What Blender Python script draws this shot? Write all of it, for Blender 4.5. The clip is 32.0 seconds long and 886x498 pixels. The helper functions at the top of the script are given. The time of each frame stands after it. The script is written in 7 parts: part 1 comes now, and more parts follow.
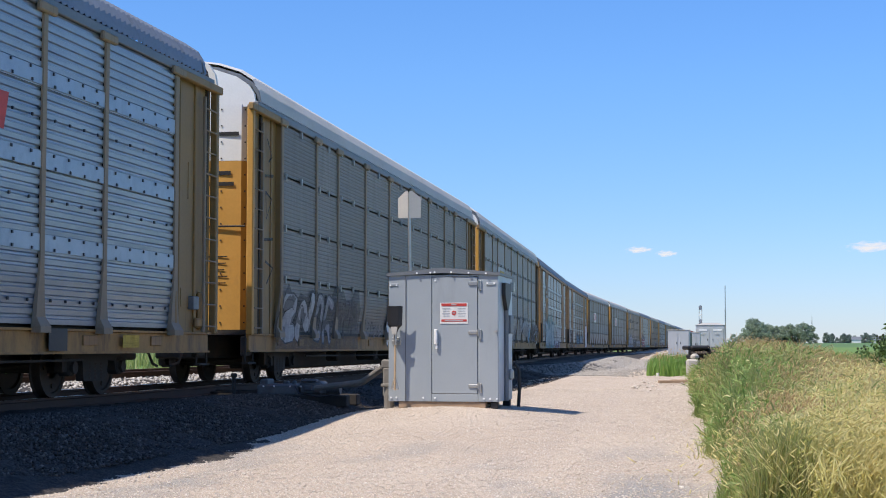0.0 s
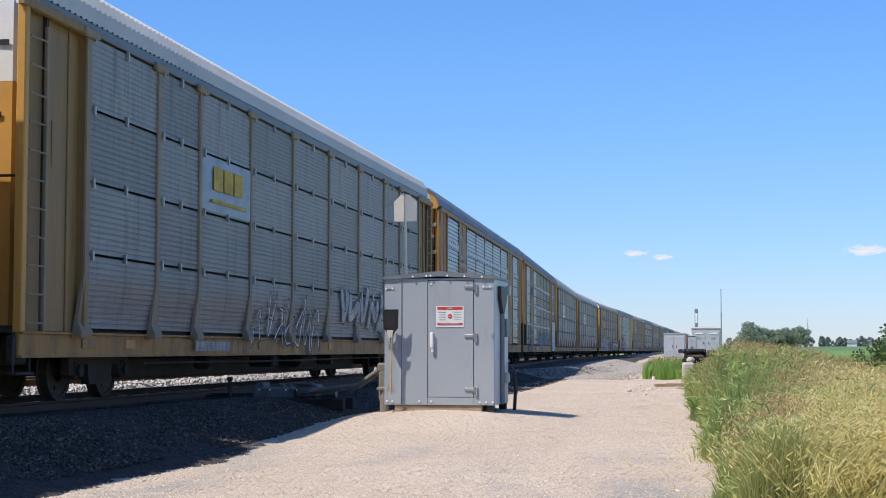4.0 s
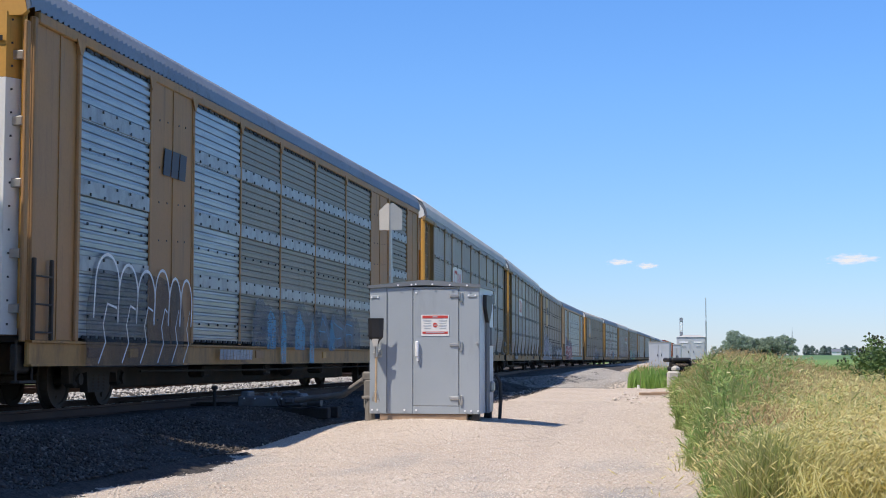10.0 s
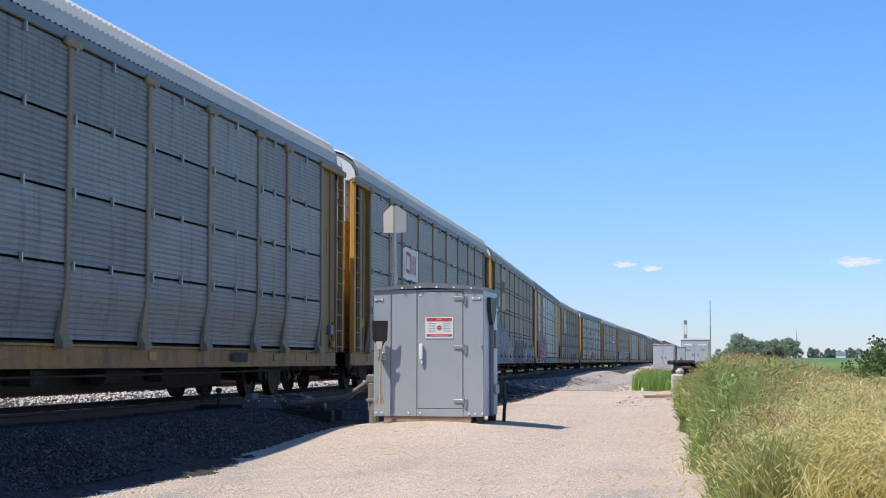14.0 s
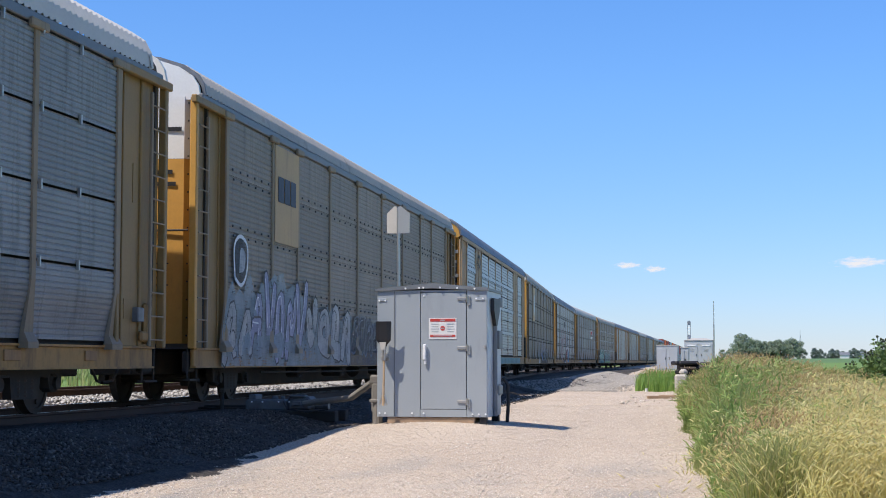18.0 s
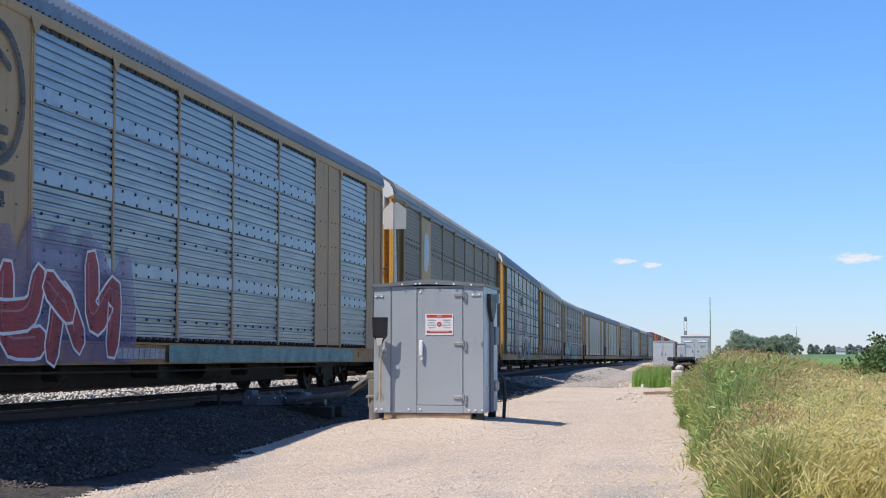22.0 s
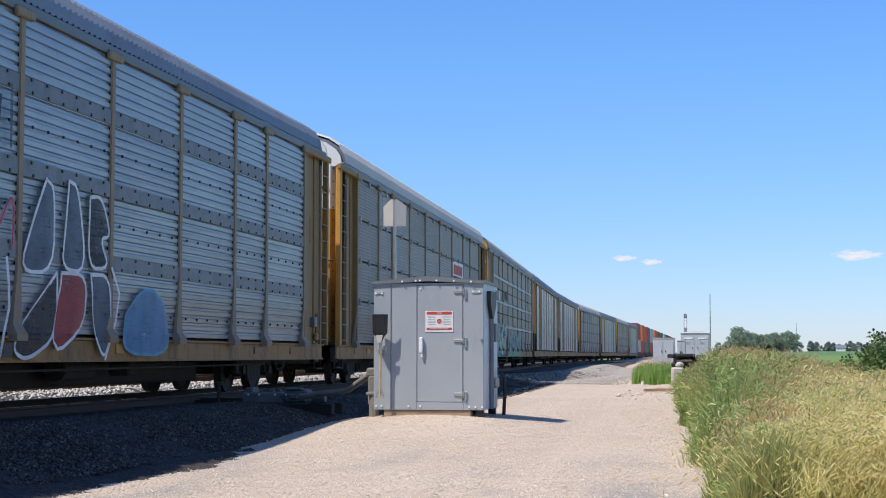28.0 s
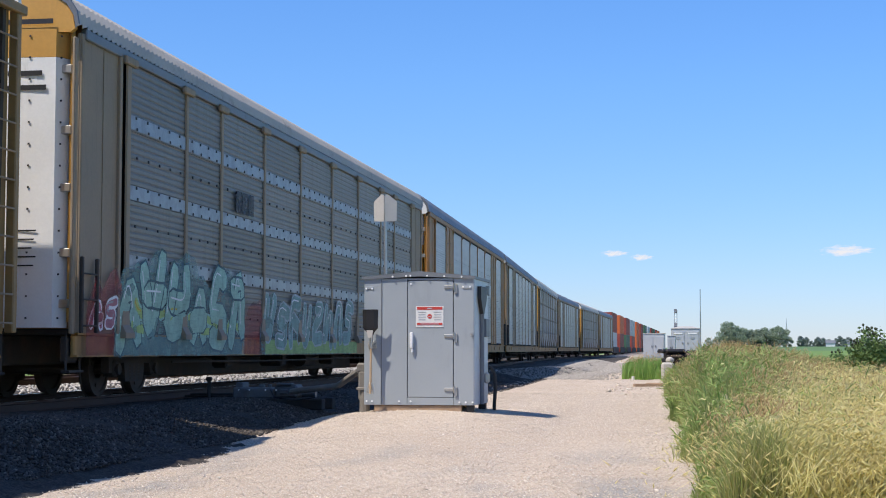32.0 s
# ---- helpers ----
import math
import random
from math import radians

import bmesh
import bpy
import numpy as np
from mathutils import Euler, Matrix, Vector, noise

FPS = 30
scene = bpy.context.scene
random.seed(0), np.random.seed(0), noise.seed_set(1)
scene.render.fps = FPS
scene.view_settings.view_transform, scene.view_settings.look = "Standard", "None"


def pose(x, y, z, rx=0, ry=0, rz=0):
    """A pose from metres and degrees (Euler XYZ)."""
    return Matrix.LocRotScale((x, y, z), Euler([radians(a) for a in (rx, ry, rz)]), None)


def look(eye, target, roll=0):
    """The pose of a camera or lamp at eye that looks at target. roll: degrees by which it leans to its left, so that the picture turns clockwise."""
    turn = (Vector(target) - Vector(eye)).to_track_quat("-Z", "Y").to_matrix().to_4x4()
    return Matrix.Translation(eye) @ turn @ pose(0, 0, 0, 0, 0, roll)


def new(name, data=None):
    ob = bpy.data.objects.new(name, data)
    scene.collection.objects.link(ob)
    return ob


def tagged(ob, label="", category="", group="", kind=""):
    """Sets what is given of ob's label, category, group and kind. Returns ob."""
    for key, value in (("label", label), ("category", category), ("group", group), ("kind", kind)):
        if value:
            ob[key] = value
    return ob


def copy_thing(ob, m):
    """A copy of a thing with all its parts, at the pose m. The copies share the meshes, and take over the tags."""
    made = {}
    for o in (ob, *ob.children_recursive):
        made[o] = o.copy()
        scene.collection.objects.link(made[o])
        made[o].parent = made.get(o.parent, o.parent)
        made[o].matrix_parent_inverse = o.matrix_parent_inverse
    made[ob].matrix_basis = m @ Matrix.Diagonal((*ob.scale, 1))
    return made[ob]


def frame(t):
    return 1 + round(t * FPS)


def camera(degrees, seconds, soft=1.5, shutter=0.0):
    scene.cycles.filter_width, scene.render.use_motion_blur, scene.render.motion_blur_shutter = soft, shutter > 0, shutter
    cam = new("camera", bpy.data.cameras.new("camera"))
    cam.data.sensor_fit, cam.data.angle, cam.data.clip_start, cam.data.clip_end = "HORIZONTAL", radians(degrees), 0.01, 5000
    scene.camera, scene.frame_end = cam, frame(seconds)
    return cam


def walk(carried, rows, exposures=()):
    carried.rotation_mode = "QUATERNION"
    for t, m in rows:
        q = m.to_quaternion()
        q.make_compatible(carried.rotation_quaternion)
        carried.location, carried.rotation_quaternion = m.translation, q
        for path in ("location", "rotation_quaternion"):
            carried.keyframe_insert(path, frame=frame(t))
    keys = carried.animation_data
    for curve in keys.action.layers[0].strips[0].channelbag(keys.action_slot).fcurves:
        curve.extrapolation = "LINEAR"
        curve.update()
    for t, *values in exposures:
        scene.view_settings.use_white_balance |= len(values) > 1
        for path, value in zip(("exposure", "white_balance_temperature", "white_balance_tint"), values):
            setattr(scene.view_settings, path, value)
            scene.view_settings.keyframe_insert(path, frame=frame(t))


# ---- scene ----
EYE = (0.0, 0.0, 0.713)
cam = camera(31.918, 32.0, 1.0)
# seconds, degrees turned to the left of the track, degrees of upward tilt
walk(cam, [(t, pose(*EYE, 90 + tilt, 0, turn)) for t, turn, tilt in (
    (0, 11.164, 3.608), (0.5, 11.164, 3.640), (1, 11.172, 3.689), (1.5, 11.203, 3.736), (2, 11.132, 3.767), (2.5, 11.036, 3.736), (3, 11.004, 3.736),
    (3.5, 11.028, 3.728), (5.5, 10.940, 3.767), (6, 11.004, 3.767), (6.5, 10.971, 3.808), (7, 10.940, 3.840), (7.5, 10.908, 3.896), (8, 10.748, 3.991),
    (8.5, 10.556, 4.024), (9, 10.459, 4.024), (9.5, 10.484, 4.056), (10, 10.468, 4.056), (10.5, 10.459, 4.056), (11, 10.459, 4.056), (11.5, 10.476,
    4.120), (12, 10.540, 4.096), (12.5, 10.556, 4.088), (13, 10.587, 4.120), (13.5, 10.620, 4.152), (14, 10.620, 4.152), (14.5, 10.620, 4.216), (16.5,
    10.587, 4.152), (17, 10.652, 4.152), (17.5, 10.716, 4.152), (18, 10.748, 4.175), (18.5, 10.813, 4.184), (19, 10.860, 4.152), (19.5, 10.844, 4.120),
    (20, 10.779, 4.087), (20.5, 10.683, 4.056), (21, 10.620, 4.056), (21.5, 10.596, 4.024), (22, 10.620, 4.024), (22.5, 10.620, 3.991), (23, 10.587,
    3.976), (23.5, 10.563, 3.959), (24, 10.556, 3.959), (24.5, 10.596, 3.991), (25, 10.659, 4.024), (25.5, 10.699, 4.056), (27.5, 10.620, 3.959), (28,
    10.620, 3.912), (28.5, 10.620, 3.895), (29, 10.596, 3.855), (29.5, 10.524, 3.800), (30, 10.428, 3.767), (30.5, 10.444, 3.800), (31, 10.397, 3.776),
    (31.5, 10.301, 3.767), (32, 10.267, 3.736))], exposures=[(0.0, 0.14, 6430, 10)])

# ---------------------------------------------------------------- world, sun
SUN = Vector((0.47, 0.40, -1.0)).normalized()      # the way the light goes
world = bpy.data.worlds.new("world")
scene.world = world
world.use_nodes = True
wt = world.node_tree
sky = wt.nodes.new("ShaderNodeTexSky")
sky.sky_type = "NISHITA"
sky.sun_disc = False
sky.sun_elevation = math.asin(-SUN.z)
sky.sun_rotation = math.atan2(-SUN.x, -SUN.y) % (2 * math.pi)
sky.altitude, sky.air_density, sky.dust_density, sky.ozone_density = 600, 1.0, 0.15, 5.0
clear = wt.nodes.new("ShaderNodeMix")            # a deep, clean prairie blue
clear.data_type, clear.blend_type = "RGBA", "MULTIPLY"
clear.inputs[0].default_value, clear.inputs[7].default_value = 1.0, (0.79, 0.985, 1.28, 1.0)
wt.links.new(sky.outputs[0], clear.inputs[6])
height = wt.nodes.new("ShaderNodeSeparateXYZ")
wt.links.new(wt.nodes.new("ShaderNodeTexCoord").outputs["Generated"], height.inputs[0])
low_air = wt.nodes.new("ShaderNodeValToRGB")      # grey summer haze low in the sky, all the way round
low_air.color_ramp.elements[0].position, low_air.color_ramp.elements[0].color = 0.0, (0.95, 0.815, 0.82, 1.0)
low_air.color_ramp.elements[1].position, low_air.color_ramp.elements[1].color = 0.17, (0.95, 1.03, 1.03, 1.0)
for at, tint in ((0.24, (0.92, 1.06, 1.10, 1.0)), (0.6, (1.0, 1.0, 1.0, 1.0))):
    low_air.color_ramp.elements.new(at).color = tint
wt.links.new(height.outputs[2], low_air.inputs[0])
hazy = wt.nodes.new("ShaderNodeMix")
hazy.data_type, hazy.blend_type = "RGBA", "MULTIPLY"
hazy.inputs[0].default_value = 1.0
wt.links.new(clear.outputs[2], hazy.inputs[6])
wt.links.new(low_air.outputs[0], hazy.inputs[7])
wt.links.new(hazy.outputs[2], wt.nodes["Background"].inputs[0])
wt.nodes["Background"].inputs[1].default_value = 0.12
sun = new("sun", bpy.data.lights.new("sun", "SUN"))
sun.data.energy, sun.data.angle, sun.data.color = 5.0, radians(0.53), (1.0, 0.91, 0.80)
sun.matrix_world = look(-SUN * 60, (0, 0, 0))


# ---------------------------------------------------------------- materials
def rgba(c):
    return (*c, 1.0) if len(c) == 3 else c


class Nodes:
    """A short way to write a node material."""

    def __init__(self, name):
        self.m = bpy.data.materials.new(name)
        self.m.use_nodes = True
        self.t = self.m.node_tree
        self.b = self.t.nodes["Principled BSDF"]
        self.co = self.t.nodes.new("ShaderNodeTexCoord").outputs["Object"]

    def put(self, node, key, value):
        if value is None:
            return
        if isinstance(value, bpy.types.NodeSocket):
            self.t.links.new(value, node.inputs[key])
        else:
            node.inputs[key].default_value = rgba(value) if isinstance(value, tuple) and len(value) == 3 and node.inputs[key].type == "RGBA" else value

    def noise(self, scale, detail=3.0, co=None, stretch=None, rough=0.55):
        co = co or self.co
        if stretch:
            mp = self.t.nodes.new("ShaderNodeMapping")
            mp.inputs["Scale"].default_value = stretch
            self.t.links.new(co, mp.inputs[0])
            co = mp.outputs[0]
        n = self.t.nodes.new("ShaderNodeTexNoise")
        n.inputs["Scale"].default_value, n.inputs["Detail"].default_value, n.inputs["Roughness"].default_value = scale, detail, rough
        self.t.links.new(co, n.inputs["Vector"])
        return n.outputs["Fac"]

    def ramp(self, fac, lo, hi, c0=(0, 0, 0), c1=(1, 1, 1)):
        r = self.t.nodes.new("ShaderNodeValToRGB")
        r.color_ramp.elements[0].position, r.color_ramp.elements[1].position = lo, hi
        r.color_ramp.elements[0].color, r.color_ramp.elements[1].color = rgba(c0), rgba(c1)
        self.t.links.new(fac, r.inputs[0])
        return r.outputs[0]

    def mix(self, fac, a, b, how="MIX"):
        n = self.t.nodes.new("ShaderNodeMix")
        n.data_type, n.blend_type = "RGBA", how
        self.put(n, 0, fac)
        self.put(n, 6, a)
        self.put(n, 7, b)
        return n.outputs[2]

    def math(self, op, a, b=0.0, clamp=False):
        n = self.t.nodes.new("ShaderNodeMath")
        n.operation, n.use_clamp = op, clamp
        self.put(n, 0, a)
        self.put(n, 1, b)
        return n.outputs[0]

    def random(self):
        return self.t.nodes.new("ShaderNodeObjectInfo").outputs["Random"]

    def island(self):
        return self.t.nodes.new("ShaderNodeNewGeometry").outputs["Random Per Island"]

    def bump(self, height, strength=0.3, distance=0.02):
        n = self.t.nodes.new("ShaderNodeBump")
        n.inputs["Strength"].default_value, n.inputs["Distance"].default_value = strength, distance
        self.t.links.new(height, n.inputs["Height"])
        self.t.links.new(n.outputs[0], self.b.inputs["Normal"])

    def done(self, colour, rough=0.6, metal=0.0):
        self.put(self.b, "Base Color", colour)
        self.put(self.b, "Roughness", rough)
        self.put(self.b, "Metallic", metal)
        return self.m


def plain(name, c, rough=0.6, metal=0.0, vary=0.25, scale=1.5, fine=30.0, bump=0.15, dirt_or_sheen=None, dirt_or_sheen_at=(0.5, 0.75), streak=None, shade=0.0):
    """Paint or metal with soft blotches, fine grain, grime or painted sheen in patches or vertical streaks."""
    n = Nodes(name)
    big = n.noise(scale, 4.0)
    small = n.noise(fine, 3.0)
    dark = tuple(v * (1 - vary) for v in c)
    light = tuple(min(v * (1 + vary), 0.95) for v in c)
    col = n.mix(n.ramp(big, 0.3, 0.7), dark, light)
    col = n.mix(0.25, col, n.mix(n.ramp(small, 0.35, 0.65), dark, light))
    if shade:
        col = n.mix(1.0, col, n.ramp(n.random(), 0.0, 1.0, (1 - shade,) * 3, (1.0,) * 3), "MULTIPLY")
    if dirt_or_sheen:
        src = n.noise(2.2, 6.0, stretch=streak or (1, 1, 1), rough=0.65)
        col = n.mix(n.ramp(src, *dirt_or_sheen_at), col, dirt_or_sheen)
    n.bump(small, bump, 0.01)
    return n.done(col, n.mix(0.5, (rough,) * 3, n.ramp(big, 0.2, 0.8, (rough * 0.75,) * 3, (min(rough * 1.2, 1),) * 3)), metal)


STREAK = (1.0, 3.0, 0.25)
RUST = (0.10, 0.045, 0.022)
M_PANEL_GREY = plain("galvanised_grey", (0.262, 0.275, 0.29), 0.46, 0.25, 0.22, 0.9, 24, 0.1, (0.085, 0.085, 0.085), (0.52, 0.8), STREAK, 0.3)
M_PANEL_SOOT = plain("galvanised_sooty", (0.205, 0.20, 0.192), 0.48, 0.2, 0.25, 0.9, 24, 0.1, (0.10, 0.095, 0.088), (0.48, 0.8), STREAK, 0.3)
# bluish streaks put the sky's reflection into these two panel colours
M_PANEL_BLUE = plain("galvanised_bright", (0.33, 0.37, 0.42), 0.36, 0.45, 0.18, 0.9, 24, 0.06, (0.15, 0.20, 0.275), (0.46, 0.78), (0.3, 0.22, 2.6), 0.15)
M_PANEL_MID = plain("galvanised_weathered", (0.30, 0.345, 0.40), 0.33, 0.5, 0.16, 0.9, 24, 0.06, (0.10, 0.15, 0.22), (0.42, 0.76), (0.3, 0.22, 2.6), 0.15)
M_PANEL_DULL = plain("galvanised_dull", (0.26, 0.215, 0.175), 0.5, 0.1, 0.3, 0.9, 24, 0.1, (0.10, 0.08, 0.062), (0.5, 0.8), STREAK, 0.3)
M_PANEL_DARK = plain("galvanised_grimy", (0.17, 0.142, 0.115), 0.5, 0.1, 0.3, 0.9, 24, 0.1, (0.085, 0.07, 0.055), (0.5, 0.8), STREAK, 0.3)
M_PANEL_BROWN = plain("galvanised_stained", (0.185, 0.178, 0.168), 0.45, 0.25, 0.2, 0.9, 24, 0.1, (0.11, 0.10, 0.085), (0.5, 0.8), STREAK, 0.3)
M_BAND = plain("perforated_band", (0.29, 0.305, 0.325), 0.42, 0.4, 0.15, 2.5, 60, 0.1, (0.19, 0.195, 0.205), (0.45, 0.65), (1, 1.2, 1.0))
M_BAND_GREY = plain("flat_band_grey", (0.19, 0.20, 0.215), 0.5, 0.3, 0.15, 2.5, 60, 0.1, (0.13, 0.13, 0.135), (0.45, 0.7), (1, 1.2, 1.0))
M_BAND_BLUE = plain("flat_band_galvanised", (0.325, 0.375, 0.43), 0.40, 0.45, 0.14, 2.5, 60, 0.1, (0.22, 0.265, 0.32), (0.5, 0.75), (1, 1.2, 1.0))
M_TAN = plain("tan_paint", (0.36, 0.19, 0.072), 0.6, 0.0, 0.15, 0.8, 20, 0.08, (0.14, 0.085, 0.042), (0.54, 0.85), STREAK, 0.1)
M_TAN_GREY = plain("faded_tan_paint", (0.285, 0.218, 0.145), 0.65, 0.0, 0.15, 0.8, 20, 0.08, (0.14, 0.106, 0.072), (0.56, 0.85), STREAK, 0.1)
M_OCHRE = plain("ochre_paint", (0.29, 0.18, 0.066), 0.6, 0.0, 0.16, 0.8, 20, 0.08, (0.15, 0.09, 0.04), (0.52, 0.85), STREAK, 0.1)
M_YELLOW = plain("yellow_paint", (0.56, 0.295, 0.06), 0.55, 0.0, 0.12, 0.9, 20, 0.06, (0.30, 0.16, 0.05), (0.58, 0.85), STREAK, 0.08)
M_SILL = plain("sill_tan_paint", (0.40, 0.22, 0.066), 0.65, 0.0, 0.2, 0.5, 16, 0.1, (0.11, 0.065, 0.034), (0.46, 0.76), (1, 1.4, 0.5), 0.12)
M_WHITE = plain("white_paint", (0.74, 0.74, 0.72), 0.55, 0.0, 0.08, 1.0, 25, 0.06, (0.42, 0.38, 0.31), (0.58, 0.85), STREAK)
M_ROOF_WHITE = plain("roof_light_galvanised", (0.57, 0.555, 0.53), 0.5, 0.05, 0.10, 0.5, 18, 0.06, (0.52, 0.50, 0.46), (0.58, 0.85))
M_ROOF_BLUE = plain("roof_blue_grey", (0.25, 0.28, 0.33), 0.45, 0.35, 0.15, 0.5, 18, 0.06, (0.16, 0.16, 0.17), (0.55, 0.8))
M_ROOF_TAN = plain("roof_buff_grey", (0.46, 0.43, 0.39), 0.55, 0.2, 0.14, 0.5, 18, 0.06, (0.28, 0.24, 0.2), (0.55, 0.8))
M_EAVE = plain("eave_grey", (0.17, 0.18, 0.19), 0.5, 0.4, 0.15, 1.0, 20, 0.06, RUST, (0.62, 0.85))
M_UNDER = plain("underframe_grime", (0.045, 0.038, 0.032), 0.85, 0.0, 0.3, 2.0, 25, 0.25, (0.09, 0.06, 0.04), (0.5, 0.8))
M_WHEEL = plain("wheel_steel", (0.075, 0.055, 0.042), 0.7, 0.5, 0.25, 3.0, 25, 0.2)
M_TREAD = plain("polished_steel", (0.55, 0.54, 0.53), 0.28, 1.0, 0.1, 4.0, 40, 0.03)
M_DARK = plain("black_paint", (0.018, 0.018, 0.02), 0.5, 0.0, 0.3, 2.0, 25, 0.08)
M_RIVET = plain("rivet_steel", (0.07, 0.07, 0.075), 0.5, 0.6, 0.2)
M_RED = plain("red_paint", (0.50, 0.05, 0.04), 0.55, 0.0, 0.15, 1.5)
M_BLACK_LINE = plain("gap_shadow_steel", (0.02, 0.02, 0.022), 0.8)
M_RAIL = plain("rail_rust", (0.11, 0.06, 0.04), 0.75, 0.3, 0.25, 2.0, 30, 0.2)
M_TIE = plain("sleeper_wood", (0.045, 0.038, 0.032), 0.9, 0.0, 0.35, 3.0, 40, 0.4, shade=0.3)
M_CASE = plain("case_grey_paint", (0.335, 0.37, 0.395), 0.45, 0.0, 0.05, 1.2, 40, 0.03, (0.23, 0.25, 0.265), (0.56, 0.9), STREAK)
M_CASE_ROOF = plain("case_roof_grey", (0.17, 0.185, 0.20), 0.5, 0.1, 0.1, 1.5, 40, 0.04)
M_ALU = plain("bare_aluminium", (0.60, 0.63, 0.66), 0.5, 0.4, 0.1, 3, 50, 0.05, (0.4, 0.4, 0.4), (0.55, 0.8))
M_STEEL = plain("zinc_steel", (0.50, 0.49, 0.46), 0.4, 0.8, 0.12, 6, 60, 0.05)
M_WOOD = plain("weathered_wood", (0.36, 0.25, 0.16), 0.85, 0.0, 0.25, 4, 60, 0.3)
M_WOOD_PALE = plain("shovel_ash_wood", (0.50, 0.36, 0.22), 0.6, 0.0, 0.2, 4, 60, 0.1)
M_CONCRETE = plain("concrete", (0.46, 0.43, 0.38), 0.9, 0.0, 0.15, 3, 40, 0.3, (0.3, 0.27, 0.22), (0.55, 0.8))
M_SHED = plain("shed_pale_grey", (0.42, 0.45, 0.48), 0.5, 0.1, 0.06, 0.8, 20, 0.03)
M_SHED_ROOF = plain("shed_roof", (0.47, 0.45, 0.41), 0.6, 0.1, 0.1, 0.8, 20, 0.03)
M_GLASSY = plain("louvre_white", (0.75, 0.76, 0.76), 0.4)
M_SIGN_BACK = plain("sign_back_aluminium", (0.54, 0.51, 0.46), 0.6, 0.2, 0.08, 3, 40, 0.05)
M_ORANGE = plain("container_orange", (0.55, 0.12, 0.03), 0.6, 0.0, 0.12)
M_REDBROWN = plain("container_red_brown", (0.26, 0.05, 0.035), 0.6, 0.0, 0.15)
M_GREEN_BOX = plain("container_green", (0.05, 0.12, 0.07), 0.6, 0.0, 0.15)
M_BARK = plain("bark", (0.14, 0.10, 0.07), 0.95, 0.0, 0.3, 6, 40, 0.4)


def paint(name, c):
    """Thin, worn spray paint: the metal shows through in patches."""
    m = plain("spray_paint_" + name, c, 0.6, 0.1, 0.22, 2.5, 30, 0.05)
    n = Nodes("spare")
    n.m, n.t, n.b = m, m.node_tree, m.node_tree.nodes["Principled BSDF"]
    n.co = n.t.nodes.new("ShaderNodeTexCoord").outputs["Object"]
    worn = n.ramp(n.noise(3.5, 6.0, stretch=(1, 1, 0.6), rough=0.7), 0.42, 0.75, (0.84, 0.84, 0.84), (0.52, 0.52, 0.52))
    lines = n.ramp(n.noise(9.0, 2.0, stretch=(0.2, 0.3, 4.0)), 0.5, 0.72, (1, 1, 1), (0.78, 0.78, 0.78))
    n.put(n.b, "Alpha", n.mix(1.0, worn, lines, "MULTIPLY"))
    return m


P_WHITE, P_CYAN, P_BLACK = paint("white", (0.44, 0.45, 0.465)), paint("cyan", (0.12, 0.38, 0.45)), paint("black", (0.03, 0.03, 0.035))
P_GREEN, P_RED, P_BLUE = paint("green", (0.30, 0.48, 0.16)), paint("red", (0.36, 0.04, 0.05)), paint("blue", (0.10, 0.27, 0.48))
P_TEAL, P_PURPLE, P_YELLOW = paint("teal", (0.20, 0.36, 0.34)), paint("purple", (0.22, 0.17, 0.34)), paint("yellow", (0.62, 0.42, 0.05))
P_PALE, P_DEEP, P_SKY, P_HAZE = paint("pale_blue", (0.42, 0.50, 0.55)), paint("deep_teal", (0.03, 0.10, 0.13)), paint("sky_blue", (0.11, 0.40, 0.62)), paint("dusty_blue", (0.10, 0.14, 0.19))
P_LILAC = paint("lilac", (0.34, 0.35, 0.50))
P_MINT, P_LIME = paint("mint", (0.36, 0.60, 0.50)), paint("lime", (0.42, 0.60, 0.20))
P_CHALK = plain("chalk_white_paint", (0.68, 0.70, 0.72), 0.7, 0.0, 0.2, 4, 40, 0.05)
P_GREY, P_PINK, P_SLATE = paint("grey", (0.28, 0.28, 0.30)), paint("pink", (0.5, 0.2, 0.25)), paint("slate", (0.05, 0.052, 0.062))


def leafy(name, a, b, c, rough=0.6, scale=0.9, through_light=0.4):
    n = Nodes(name)
    isl = n.island()
    patch = n.noise(scale, 3.0)
    col = n.mix(n.ramp(isl, 0.0, 1.0), a, b)
    col = n.mix(n.ramp(patch, 0.42, 0.62), col, n.mix(n.ramp(isl, 0.2, 0.9), b, c))
    n.done(col, rough)
    thin = n.t.nodes.new("ShaderNodeBsdfTranslucent")
    n.t.links.new(col, thin.inputs["Color"])
    both = n.t.nodes.new("ShaderNodeMixShader")
    both.inputs[0].default_value = through_light
    n.t.links.new(n.b.outputs[0], both.inputs[1])
    n.t.links.new(thin.outputs[0], both.inputs[2])
    n.t.links.new(both.outputs[0], n.t.nodes["Material Output"].inputs["Surface"])
    return n.m


M_GRASS = leafy("grass_green", (0.17, 0.25, 0.075), (0.33, 0.39, 0.13), (0.48, 0.44, 0.20), through_light=0.4)
M_GRASS_PALE = leafy("grass_pale", (0.72, 0.64, 0.28), (0.88, 0.80, 0.46), (0.60, 0.60, 0.22), through_light=0.55)
M_FRESH = leafy("fresh_grass", (0.15, 0.29, 0.055), (0.27, 0.42, 0.10), (0.22, 0.36, 0.08), through_light=0.4)
M_BLADE = leafy("grass_leaf", (0.15, 0.28, 0.06), (0.33, 0.44, 0.13), (0.44, 0.44, 0.18), through_light=0.42)
M_STRAW = leafy("straw_leaf", (0.78, 0.70, 0.30), (0.90, 0.83, 0.46), (0.46, 0.50, 0.16), through_light=0.5)
